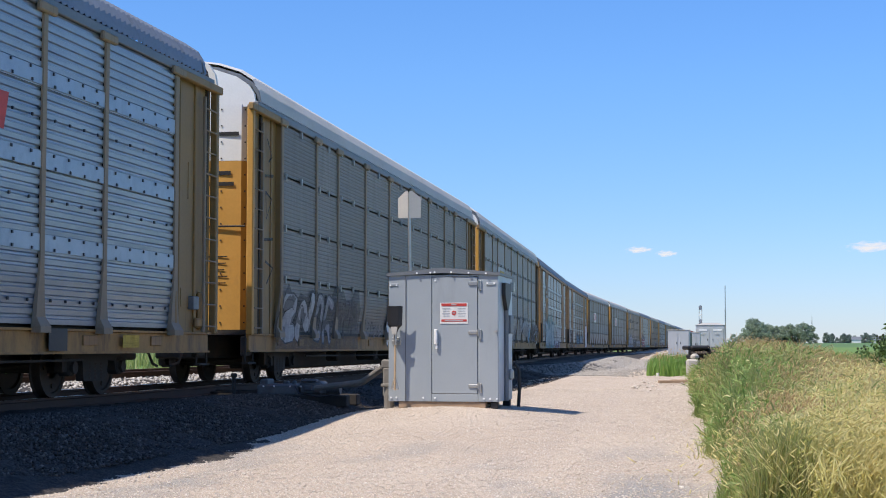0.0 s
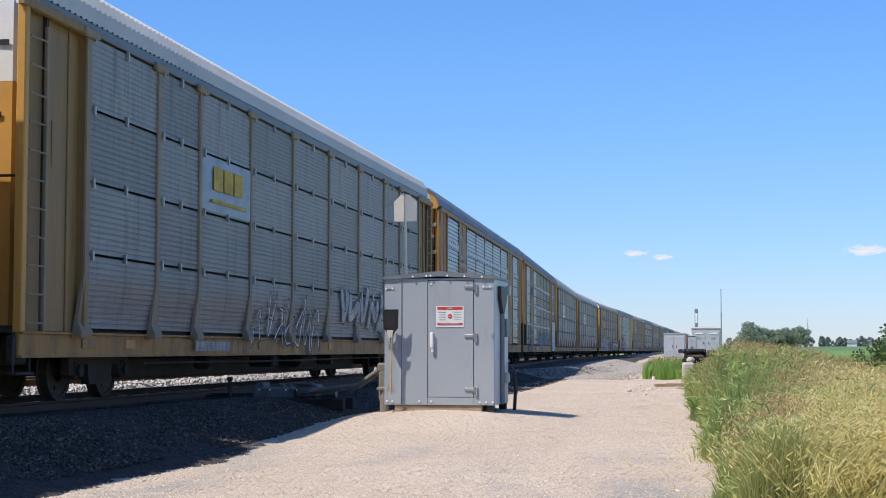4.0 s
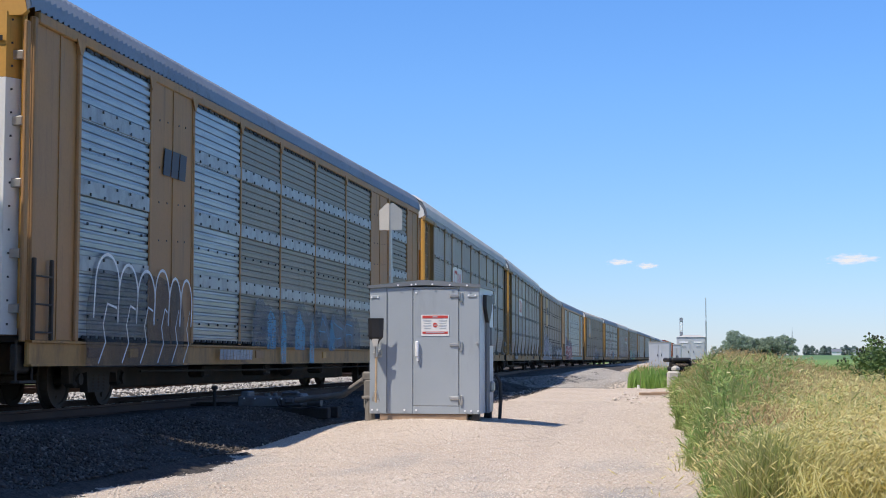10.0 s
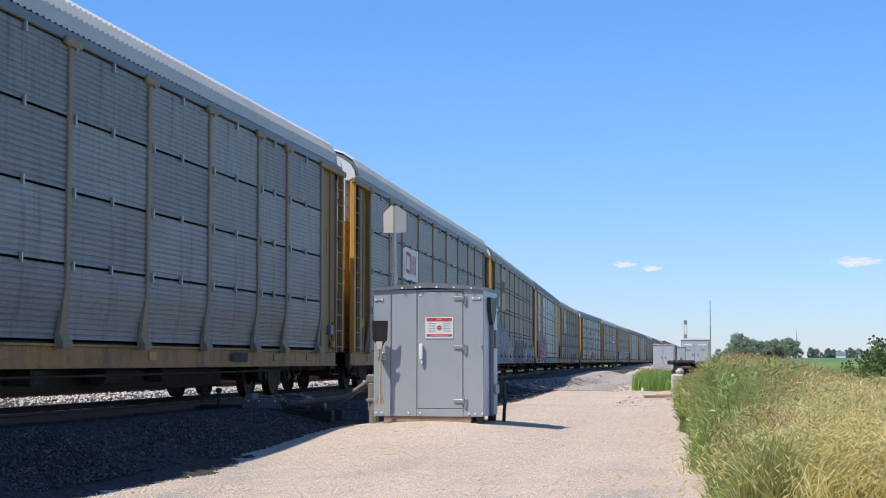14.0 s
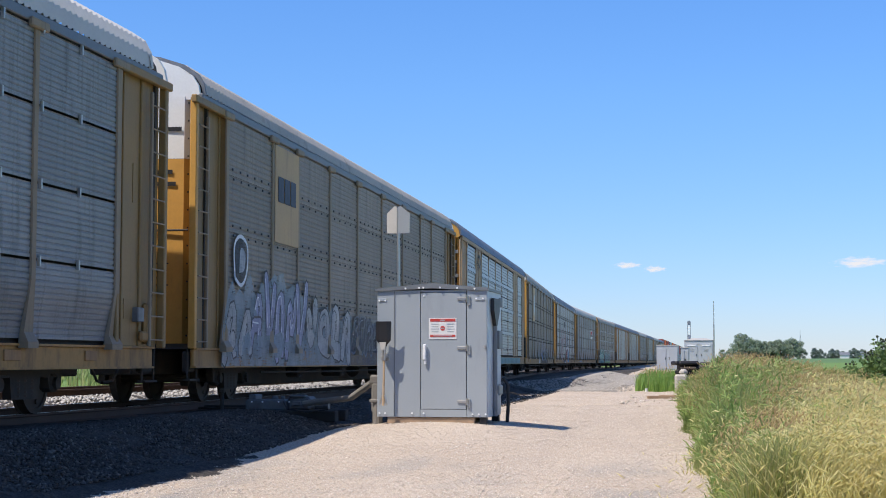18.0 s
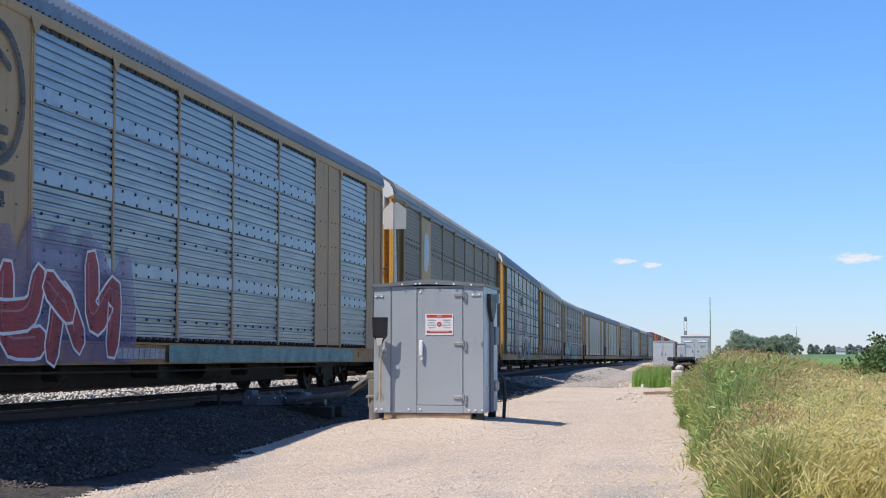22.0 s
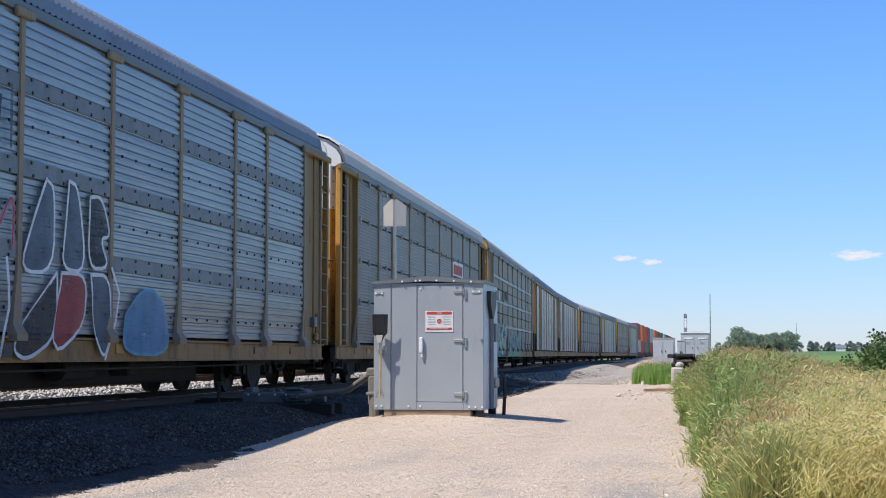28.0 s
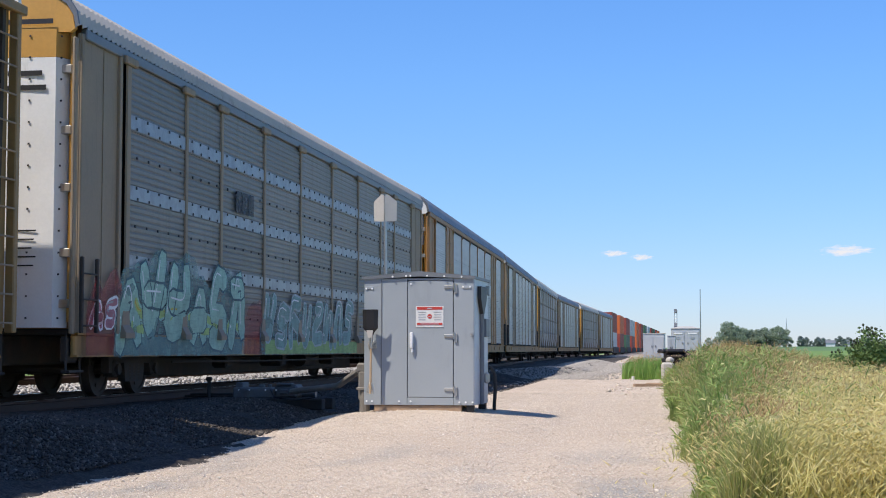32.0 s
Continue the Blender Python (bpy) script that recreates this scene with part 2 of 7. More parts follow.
M_SEED = leafy("seed_heads", (0.62, 0.47, 0.25), (0.52, 0.38, 0.20), (0.70, 0.57, 0.31), through_light=0.5)
# leaf tones are paled and greyed: distance haze is put into the colour
M_LEAF = leafy("tree_leaves", (0.27, 0.345, 0.25), (0.38, 0.45, 0.33), (0.31, 0.385, 0.28), through_light=0.5)
M_WEED = leafy("weed_leaves", (0.09, 0.17, 0.05), (0.22, 0.31, 0.11), (0.13, 0.21, 0.07))
M_FAR_LEAF = leafy("far_tree_leaves", (0.19, 0.25, 0.22), (0.24, 0.30, 0.26), (0.21, 0.27, 0.23))


def cloud_vapour():
    """Thin white vapour, thick in the middle of its sheet and torn at the edges."""
    n = Nodes("cloud_vapour")
    gen = n.t.nodes.new("ShaderNodeTexCoord").outputs["Object"]
    sep = n.t.nodes.new("ShaderNodeSeparateXYZ")
    n.t.links.new(gen, sep.inputs[0])
    r2 = n.math("ADD", n.math("POWER", n.math("ABSOLUTE", sep.outputs[0]), 2.0), n.math("POWER", n.math("ABSOLUTE", sep.outputs[2]), 2.0))
    thick = n.math("SUBTRACT", n.math("MULTIPLY", n.noise(2.6, 5, gen, (1.0, 1.0, 1.0)), 1.9), n.math("ADD", r2, 0.35), True)
    # the flat sheet emits white in place of sunlight on a cloud
    glow = n.t.nodes.new("ShaderNodeEmission")
    glow.inputs[0].default_value, glow.inputs[1].default_value = (0.93, 0.92, 0.95, 1), 0.85
    clear = n.t.nodes.new("ShaderNodeBsdfTransparent")
    both = n.t.nodes.new("ShaderNodeMixShader")
    n.t.links.new(n.math("MULTIPLY", thick, 1.5, True), both.inputs[0])
    n.t.links.new(clear.outputs[0], both.inputs[1])
    n.t.links.new(glow.outputs[0], both.inputs[2])
    n.t.links.new(both.outputs[0], n.t.nodes["Material Output"].inputs["Surface"])
    return n.m


M_VAPOUR = cloud_vapour()
M_CASE_WORN = plain("worn_grey_steel", (0.13, 0.135, 0.14), 0.6, 0.2, 0.25, 3.0, 30, 0.15, RUST, (0.55, 0.8))
# dark duct grey: the shade the trunk stands in is put into colour
M_DUCT = plain("weathered_duct", (0.20, 0.185, 0.165), 0.85, 0.0, 0.25, 3.0, 30, 0.2)


# ---------------------------------------------------------------- mesh building
class Mesh:
    """Vertices and faces gathered piece by piece."""

    def __init__(self):
        self.v, self.f = [], []

    def add(self, vs, fs):
        n = len(self.v)
        self.v += [tuple(p) for p in vs]
        self.f += [tuple(n + i for i in f) for f in fs]
        return self

    def box(self, c, s, bevel=0.0, rz=0.0):
        hx, hy, hz = s[0] / 2, s[1] / 2, s[2] / 2
        b = min(bevel, hx * 0.9, hy * 0.9, hz * 0.9)
        vs, fs = [], []
        if b <= 0:
            vs = [(x, y, z) for x in (-hx, hx) for y in (-hy, hy) for z in (-hz, hz)]
            fs = [(0, 1, 3, 2), (4, 6, 7, 5), (0, 4, 5, 1), (2, 3, 7, 6), (0, 2, 6, 4), (1, 5, 7, 3)]
        else:
            idx = {}
            for sx in (-1, 1):
                for sy in (-1, 1):
                    for sz in (-1, 1):
                        for a in range(3):
                            p = [sx * (hx - b), sy * (hy - b), sz * (hz - b)]
                            p[a] = (sx * hx, sy * hy, sz * hz)[a]
                            idx[sx, sy, sz, a] = len(vs)
                            vs.append(tuple(p))
            for a in range(3):
                o = [k for k in range(3) if k != a]
                for s1 in (-1, 1):
                    def key(u, w, ax=a):
                        k = [0, 0, 0]
                        k[a], k[o[0]], k[o[1]] = s1, u, w
                        return idx[(*k, ax)]
                    q = [key(-1, -1), key(1, -1), key(1, 1), key(-1, 1)]
                    fs.append(tuple(q if (s1 > 0) == (a != 1) else q[::-1]))
            for a in range(3):
                o = [k for k in range(3) if k != a]
                for u in (-1, 1):
                    for w in (-1, 1):
                        def at(e, ax):
                            k = [0, 0, 0]
                            k[a], k[o[0]], k[o[1]] = e, u, w
                            return idx[(*k, ax)]
                        q = [at(-1, o[0]), at(1, o[0]), at(1, o[1]), at(-1, o[1])]
                        fs.append(tuple(q if (u * w > 0) == (a != 1) else q[::-1]))
            for sx in (-1, 1):
                for sy in (-1, 1):
                    for sz in (-1, 1):
                        q = [idx[sx, sy, sz, a] for a in range(3)]
                        fs.append(tuple(q if sx * sy * sz > 0 else q[::-1]))
        cr, sr = math.cos(radians(rz)), math.sin(radians(rz))
        return self.add([(c[0] + x * cr - y * sr, c[1] + x * sr + y * cr, c[2] + z) for x, y, z in vs], fs)

    def rod(self, a, b, r, n=8, r2=None, caps=True):
        a, b = Vector(a), Vector(b)
        d = (b - a).normalized()
        u = d.orthogonal().normalized()
        w = d.cross(u)
        r2 = r if r2 is None else r2
        vs = []
        for p, rr in ((a, r), (b, r2)):
            vs += [p + (u * math.cos(2 * math.pi * i / n) + w * math.sin(2 * math.pi * i / n)) * rr for i in range(n)]
        fs = [(i, (i + 1) % n, n + (i + 1) % n, n + i) for i in range(n)]
        if caps:
            fs += [tuple(range(n))[::-1], tuple(range(n, 2 * n))]
        return self.add(vs, fs)

    def pipe(self, pts, r, n=7):
        for a, b in zip(pts, pts[1:]):
            self.rod(a, b, r, n)
        return self

    def plate(self, poly, lift, thick, axis=0):
        """A polygon in the plane across axis (0: y and z given, 1: x and z, 2: x and y), from lift outwards by thick."""
        def spot(p, h):
            return ((h, p[0], p[1]), (p[0], h, p[1]), (p[0], p[1], h))[axis]
        n = len(poly)
        vs = [spot(p, lift) for p in poly] + [spot(p, lift + thick) for p in poly]
        fs = [tuple(range(n))[::-1], tuple(range(n, 2 * n))] + [(i, (i + 1) % n, n + (i + 1) % n, n + i) for i in range(n)]
        return self.add(vs, fs)

    def loft(self, rings, closed=False, caps=False):
        n = len(rings[0])
        vs = [p for r in rings for p in r]
        fs = []
        for k in range(len(rings) - 1):
            for i in range(n if closed else n - 1):
                j = (i + 1) % n
                fs.append((k * n + i, k * n + j, (k + 1) * n + j, (k + 1) * n + i))
        if caps:
            fs += [tuple(range(n))[::-1], tuple(range((len(rings) - 1) * n, len(rings) * n))]
        return self.add(vs, fs)

    def ball(self, c, r, n=8, m=5, squash=1.0):
        rings = [[(c[0] + r * math.sin(math.pi * (j + 0.02) / (m + 0.04)) * math.cos(2 * math.pi * i / n), c[1] + r * math.sin(math.pi * (j + 0.02) / (m + 0.04)) * math.sin(2 * math.pi * i / n),
                   c[2] - squash * r * math.cos(math.pi * (j + 0.02) / (m + 0.04))) for i in range(n)] for j in range(m + 1)]
        return self.loft(rings, True, True)

    def data(self, name, material, smooth=False):
        me = bpy.data.meshes.new(name)
        me.from_pydata(self.v, [], self.f)
        if material:
            me.materials.append(material)
        if smooth:
            me.polygons.foreach_set("use_smooth", [True] * len(me.polygons))
        me.update()
        return me


def part(name, mesh, material, parent=None, label="", at=None, smooth=False):
    """Links a mesh as one object under a thing or a part; a ready mesh datablock is shared."""
    me = mesh.data(name, material, smooth) if isinstance(mesh, Mesh) else mesh
    ob = new(name, me)
    ob.parent = parent
    if at is not None:
        ob.matrix_basis = at if isinstance(at, Matrix) else Matrix.Translation(at)
    if label:
        ob["label"] = label
    return ob


def thing(name, label, category, group="", kind="", at=None):
    ob = new(name)
    ob.empty_display_size = 0.2
    if at is not None:
        ob.matrix_basis = at if isinstance(at, Matrix) else Matrix.Translation(at)
    return tagged(ob, label, category, group, kind)


def cloud_mesh(name, verts, faces, material):
    """A mesh from arrays: faces all with the same number of corners."""
    me = bpy.data.meshes.new(name)
    n, k = len(faces), faces.shape[1]
    me.vertices.add(len(verts))
    me.vertices.foreach_set("co", np.asarray(verts, np.float32).ravel())
    me.loops.add(n * k)
    me.loops.foreach_set("vertex_index", np.asarray(faces, np.int32).ravel())
    me.polygons.add(n)
    me.polygons.foreach_set("loop_start", np.arange(0, n * k, k, dtype=np.int32))
    me.materials.append(material)
    me.update(calc_edges=True)
    return me


# ---------------------------------------------------------------- the lie of the land
HALF = 1.63                       # half the width of a rail car


def bend(y):
    """How far the track has swung to the west at y."""
    u = np.clip((y - 21.4) / (166.9 - 21.4), 0, 1)
    return 6.105 * u * u * (3 - 2 * u) + 0.0111 * np.maximum(y - 166.9, 0)


def track_x(y):
    return -8.76 - HALF - bend(y)


def step(x, a, b):
    u = np.clip((x - a) / (b - a), 0, 1)
    return u * u * (3 - 2 * u)


def verge(y):
    """The east edge of the gravel road."""
    return -0.42 - 0.038 * (y - 14) + 0.32 * np.exp(-np.maximum(y - 13, 0) / 20) + 0.12 * np.sin(y * 0.9) + 0.07 * np.sin(y * 2.3)


def ground_z(x, y):
    x, y = np.asarray(x, float), np.asarray(y, float)
    z = -0.56 + 0.10 * step(y, 16, 27) + 0.50 * step(y, 60, 135) * step(x - track_x(y), 7.2, 9.5) + 0.0046 * np.maximum(np.minimum(y, 620) - 140, 0)
    z = z + 0.235 * np.exp(-(((x + 4.75) / 1.95) ** 2) - ((y - 24.7) / 3.4) ** 2)
    off = x - track_x(y)
    z = z + (0.45 * step(y, 0, 1) * step(-off, 7.5, 12.0)) * (1 - step(y, 90, 200))
    z = z + 0.14 * step(x - verge(y), 0.0, 2.5) * step(70 - y, 0, 20)
    z = z - 0.035 * np.exp(-(((x + 1.9 + 0.02 * y) / 0.35) ** 2)) - 0.03 * np.exp(-(((x + 3.6 + 0.02 * y) / 0.35) ** 2)) * step(y, 27, 33)
    z = z + 0.006 * np.sin(x * 1.1 + y * 0.25) + 0.003 * np.sin(y * 0.5 - x * 1.7)
    return z


def gz(x, y):
    return float(ground_z(x, y))


def ground_material():
    n = Nodes("ground_gravel_and_fields")
    pos = n.t.nodes.new("ShaderNodeNewGeometry").outputs["Position"]
    sep = n.t.nodes.new("ShaderNodeSeparateXYZ")
    n.t.links.new(pos, sep.inputs[0])
    x, y = sep.outputs[0], sep.outputs[1]
    big, mid = n.noise(0.35, 4, pos), n.noise(1.7, 4, pos)
    fine, grit = n.noise(26, 4, pos), n.noise(95, 3, pos)
    gravel = n.mix(n.ramp(big, 0.35, 0.68), (0.45, 0.355, 0.265), (0.54, 0.44, 0.34))
    gravel = n.mix(n.ramp(mid, 0.5, 0.75), gravel, (0.41, 0.33, 0.255))
    gravel = n.mix(n.ramp(fine, 0.58, 0.72), gravel, (0.68, 0.61, 0.53))
    gravel = n.mix(n.ramp(grit, 0.38, 0.48, (1, 1, 1), (0, 0, 0)), gravel, (0.33, 0.265, 0.205))
    gravel = n.mix(n.ramp(n.noise(60, 2, pos), 0.58, 0.66), gravel, (0.74, 0.69, 0.62))
    gravel = n.mix(n.ramp(n.noise(42, 2, pos), 0.60, 0.68), gravel, (0.34, 0.31, 0.28))
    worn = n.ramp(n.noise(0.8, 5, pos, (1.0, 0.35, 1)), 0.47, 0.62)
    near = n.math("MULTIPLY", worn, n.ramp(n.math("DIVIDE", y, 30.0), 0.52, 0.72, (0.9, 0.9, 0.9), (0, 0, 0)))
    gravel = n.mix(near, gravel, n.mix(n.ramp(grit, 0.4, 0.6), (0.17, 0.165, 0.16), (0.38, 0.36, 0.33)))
    soil = n.mix(n.ramp(mid, 0.4, 0.65), (0.22, 0.24, 0.09), (0.34, 0.30, 0.15))
    rows = n.noise(0.05, 3, pos, (0.2, 3.0, 1))
    crop = n.mix(n.ramp(rows, 0.35, 0.65), (0.11, 0.20, 0.04), (0.15, 0.24, 0.055))
    far = n.mix(n.ramp(big, 0.3, 0.7), (0.08, 0.16, 0.05), (0.10, 0.18, 0.06))
    field = n.mix(n.ramp(n.math("DIVIDE", y, 600.0), 0.42, 0.46), crop, far)
    # the verge, the far end of the road and the west side of the track
    edge = n.math("ADD", n.math("MULTIPLY", n.math("ADD", y, -14.0), 0.038), n.math("ADD", x, 0.16))
    edge = n.math("ADD", edge, n.math("MULTIPLY", n.math("ADD", mid, -0.5), 0.5))
    east = n.math("MULTIPLY", n.math("ADD", edge, 0.12), 4.0, True)
    col = n.mix(east, gravel, soil)
    col = n.mix(n.math("MULTIPLY", n.math("ADD", edge, -3.0), 0.5, True), col, field)
    col = n.mix(n.math("MULTIPLY", n.math("ADD", y, -420.0), 0.02, True), col, field)
    col = n.mix(n.math("MULTIPLY", n.math("SUBTRACT", -18.0, x), 0.7, True), col, field)
    n.bump(n.math("ADD", fine, grit), 0.4, 0.008)
    return n.done(col, 0.95)


def ground():
    xs = np.concatenate([[-4000, -1500, -600, -300, -150, -80, -50], np.arange(-38, -20, 1.5), np.arange(-20, -9, 0.5), np.arange(-9, 3, 0.16), np.arange(3, 12, 0.6), [14, 18, 25, 40, 80, 160, 320, 700, 1600, 4000]])
    ys = np.concatenate([[-800, -200, -60, -20, 0], np.arange(4, 11, 0.7), np.arange(11, 30, 0.16), np.arange(30, 60, 0.5), np.arange(60, 150, 2.0), [150, 160, 175, 195, 220, 260, 310, 380, 460, 560, 700, 900, 1300, 2200, 4500]])
    gx, gy = np.meshgrid(xs, ys)
    z = ground_z(gx, gy)
    rng = np.random.default_rng(5)
    z = z + rng.normal(0, 0.0015, z.shape) * ((gy > 10) & (gy < 40))
    v = np.stack([gx, gy, z], -1).reshape(-1, 3)
    w = len(xs)
    i = np.arange((len(ys) - 1) * w).reshape(-1, w)[:, :-1].ravel()
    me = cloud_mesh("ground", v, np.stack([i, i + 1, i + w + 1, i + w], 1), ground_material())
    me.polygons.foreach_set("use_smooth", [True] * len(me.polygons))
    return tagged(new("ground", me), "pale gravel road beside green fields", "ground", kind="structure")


def stone_mesh(rng, pts, sizes, normal_squash=0.75):
    """Many angular stones: each an irregular octahedron with cut corners."""
    base = np.array([(1, 0, 0), (0, 1, 0), (-1, 0, 0), (0, -1, 0), (0, 0, 1), (0, 0, -1)], float)
    tri = np.array([(0, 1, 4), (1, 2, 4), (2, 3, 4), (3, 0, 4), (1, 0, 5), (2, 1, 5), (3, 2, 5), (0, 3, 5)])
    n = len(pts)
    a = rng.uniform(0, 2 * np.pi, n)
    v = base[None] * rng.uniform(0.6, 1.25, (n, 6, 1)) + rng.normal(0, 0.18, (n, 6, 3))
    v[:, :, 2] *= normal_squash
    c, s = np.cos(a)[:, None], np.sin(a)[:, None]
    t = rng.normal(0, 0.5, n)[:, None]
    x, y, z = v[..., 0], v[..., 1], v[..., 2]
    y, z = y * np.cos(t) - z * np.sin(t), y * np.sin(t) + z * np.cos(t)
    v = np.stack([x * c - y * s, x * s + y * c, z], -1) * np.asarray(sizes)[:, None, None] + np.asarray(pts)[:, None, :]
    f = tri[None] + (np.arange(n) * 6)[:, None, None]
    return v.reshape(-1, 3), f.reshape(-1, 3)


def stone_material(name, a, b, c):
    n = Nodes(name)
    isl = n.island()
    col = n.mix(n.ramp(isl, 0.0, 0.7), a, b)
    col = n.mix(n.ramp(isl, 0.85, 0.95), col, c)
    col = n.mix(0.3, col, n.ramp(n.noise(30, 3), 0.3, 0.7, tuple(v * 0.7 for v in a), b))
    return n.done(col, 0.9)


# near-black ballast: the train's deep shade is put into its colour
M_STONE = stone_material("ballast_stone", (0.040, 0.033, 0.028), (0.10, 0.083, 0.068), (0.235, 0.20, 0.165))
M_STONE_SUNLIT = stone_material("fresh_ballast_stone", (0.29, 0.27, 0.24), (0.42, 0.385, 0.345), (0.52, 0.48, 0.43))
M_STONE_FAR_SUNLIT = stone_material("pale_crushed_stone", (0.34, 0.315, 0.29), (0.52, 0.49, 0.455), (0.66, 0.63, 0.59))
M_PEBBLE = stone_material("road_pebbles", (0.50, 0.42, 0.34), (0.74, 0.65, 0.55), (0.84, 0.80, 0.73))


def bed_z(off, y, rail=0.0):
    """Height of the ballast across the track; off: metres east of its centre. The east shoulder widens further on."""
    o = np.abs(off)
    w = 1.9 + 2.6 * step(y, 60, 88) * (off > 0)
    return rail - 0.165 - 0.36 * step(o, w, w + 2.4) - 0.35 * step(o, w + 2.2, w + 3.7)


def ballast():
    """The stone bed of the two tracks, with loose stones on the side that the road follows."""
    rng = np.random.default_rng(8)
    offs = np.concatenate([np.arange(-9.5, -1.5, 0.5), np.arange(-1.5, 1.5, 0.5), np.arange(1.5, 5.6, 0.17), np.arange(5.6, 8.3, 0.3)])
    ys = np.concatenate([np.arange(-30, 8, 3.0), np.arange(8, 32, 0.2), np.arange(32, 80, 0.6), np.arange(80, 800, 6.0)])
    go, gy = np.meshgrid(offs, ys)
    z = np.maximum(bed_z(go, gy), bed_z(go + 4.6, gy, 0.12))
    z = z + rng.normal(0, 0.018, z.shape) + 0.02 * np.sin(gy * 1.3 + go)
    v = np.stack([go + track_x(gy), gy, z], -1).reshape(-1, 3)
    w = len(offs)
    i = np.arange((len(ys) - 1) * w).reshape(-1, w)[:, :-1].ravel()
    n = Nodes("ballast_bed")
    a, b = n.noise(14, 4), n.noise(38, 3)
    # the bed's dark tones also hold the shade under and beside the train
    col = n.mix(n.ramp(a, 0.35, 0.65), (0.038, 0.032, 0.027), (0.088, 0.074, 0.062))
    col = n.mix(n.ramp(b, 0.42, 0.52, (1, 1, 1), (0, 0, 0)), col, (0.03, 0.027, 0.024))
    n.bump(n.math("ADD", a, b), 0.9, 0.03)
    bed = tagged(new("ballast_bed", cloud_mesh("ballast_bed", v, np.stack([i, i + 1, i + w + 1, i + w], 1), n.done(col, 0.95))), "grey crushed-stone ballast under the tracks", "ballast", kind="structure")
    pts = []
    for lo, hi, k in ((11, 30, 26000), (30, 80, 9000)):
        y = rng.uniform(lo, hi, k)
        o = rng.uniform(1.3, 4.0 if lo < 20 else 4.6, k)
        pts.append(np.stack([o + track_x(y), y, np.maximum(bed_z(o, y), ground_z(o + track_x(y), y)) + 0.018], 1))
    # paler copy of the ballast: sunlight on the far shoulder put into colour
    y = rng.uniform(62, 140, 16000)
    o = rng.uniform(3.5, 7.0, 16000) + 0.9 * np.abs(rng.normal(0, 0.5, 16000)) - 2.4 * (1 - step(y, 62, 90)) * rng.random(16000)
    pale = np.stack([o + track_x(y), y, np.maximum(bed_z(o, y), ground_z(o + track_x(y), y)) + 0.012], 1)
    me = cloud_mesh("fresh_ballast", *stone_mesh(rng, pale, rng.uniform(0.03, 0.06, 16000)), M_STONE_SUNLIT)
    tagged(new("fresh_ballast", me), "pale grey ballast on the shoulder, sunlight put into its colour", "stones", kind="stuff")
    y = rng.uniform(15, 90, 3000)
    o = rng.uniform(-8, -0.9, 3000)
    pts.append(np.stack([o + track_x(y), y, np.maximum(bed_z(o, y), bed_z(o + 4.6, y, 0.12)) + 0.01], 1)[:800])
    # lightest ballast tone: sunlight beyond the train is put into these stones
    y = 12 + 90 * rng.random(26000) ** 1.3
    o = rng.uniform(-8.5, -1.0, 26000)
    loose = np.stack([o + track_x(y), y, np.maximum(bed_z(o, y), bed_z(o + 4.6, y, 0.12)) + 0.012], 1)
    me = cloud_mesh("loose_ballast", *stone_mesh(rng, loose, rng.uniform(0.025, 0.055, 26000)), M_STONE_FAR_SUNLIT)
    tagged(new("loose_ballast", me), "ballast between and beyond the tracks, sunlight put into its colour", "stones", kind="stuff")
    pts = np.concatenate(pts)
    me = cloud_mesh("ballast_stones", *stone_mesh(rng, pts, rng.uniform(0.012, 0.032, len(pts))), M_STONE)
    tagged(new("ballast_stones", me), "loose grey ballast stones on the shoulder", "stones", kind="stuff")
    k = 60000
    y = 11 + 32 * rng.random(k) ** 1.5
    x = rng.uniform(-7.5, -0.3, k)
    x = np.where(x > verge(y) - 0.05, verge(y) - rng.random(k) * 0.8, x)
    me = cloud_mesh("road_pebbles", *stone_mesh(rng, np.stack([x, y, ground_z(x, y) + 0.003], 1), rng.uniform(0.006, 0.014, k) * (1 + 1.2 * (rng.random(k) > 0.985)), 0.55), M_PEBBLE)
    tagged(new("road_pebbles", me), "loose pale pebbles on the gravel road", "pebbles", kind="stuff")
    return bed


RAIL_SHAPE = [(-0.07, -0.17), (-0.065, -0.155), (-0.012, -0.135), (-0.012, -0.045), (-0.036, -0.03), (-0.036, -0.003), (-0.028, 0), (0.028, 0), (0.036, -0.003), (0.036, -0.03), (0.012, -0.045), (0.012, -0.135), (0.065, -0.155), (0.07, -0.17)]


def rail_track(name, shift, top, label, lo, hi, worn):
    """A track: two rails with a polished running head, and sleepers."""
    tr = thing(name, label, "railway track", kind="structure")
    ys = np.concatenate([np.arange(-40, 20, 12.0), np.arange(20, 180, 2.5), np.arange(180, 800, 20.0)])
    for side in (-0.7525, 0.7525):
        m = Mesh().loft([[(track_x(y) + shift + side + px, y, top + pz) for px, pz in RAIL_SHAPE] for y in ys], True, True)
        r = part("rail", m, M_RAIL, tr, "rusty steel rail with a polished head")
        if worn:
            part("rail_head", Mesh().loft([[(track_x(y) + shift + side + px, y, top + pz) for px, pz in ((-0.03, -0.004), (-0.024, 0.0025), (0.024, 0.0025), (0.03, -0.004))] for y in ys], True, True), M_TREAD, r)
    me = Mesh().box((0, 0, 0), (2.6, 0.23, 0.18), 0.015).data("sleeper", M_TIE)
    y = lo
    while y < hi:
        part("sleeper", me, None, tr, at=pose(float(track_x(y)) + shift, y, top - 0.17 - 0.075, 0, 0, math.degrees(math.atan2(float(bend(y + 1) - bend(y)), 1))))
        y += 0.56
    return tr


ground()
ballast()
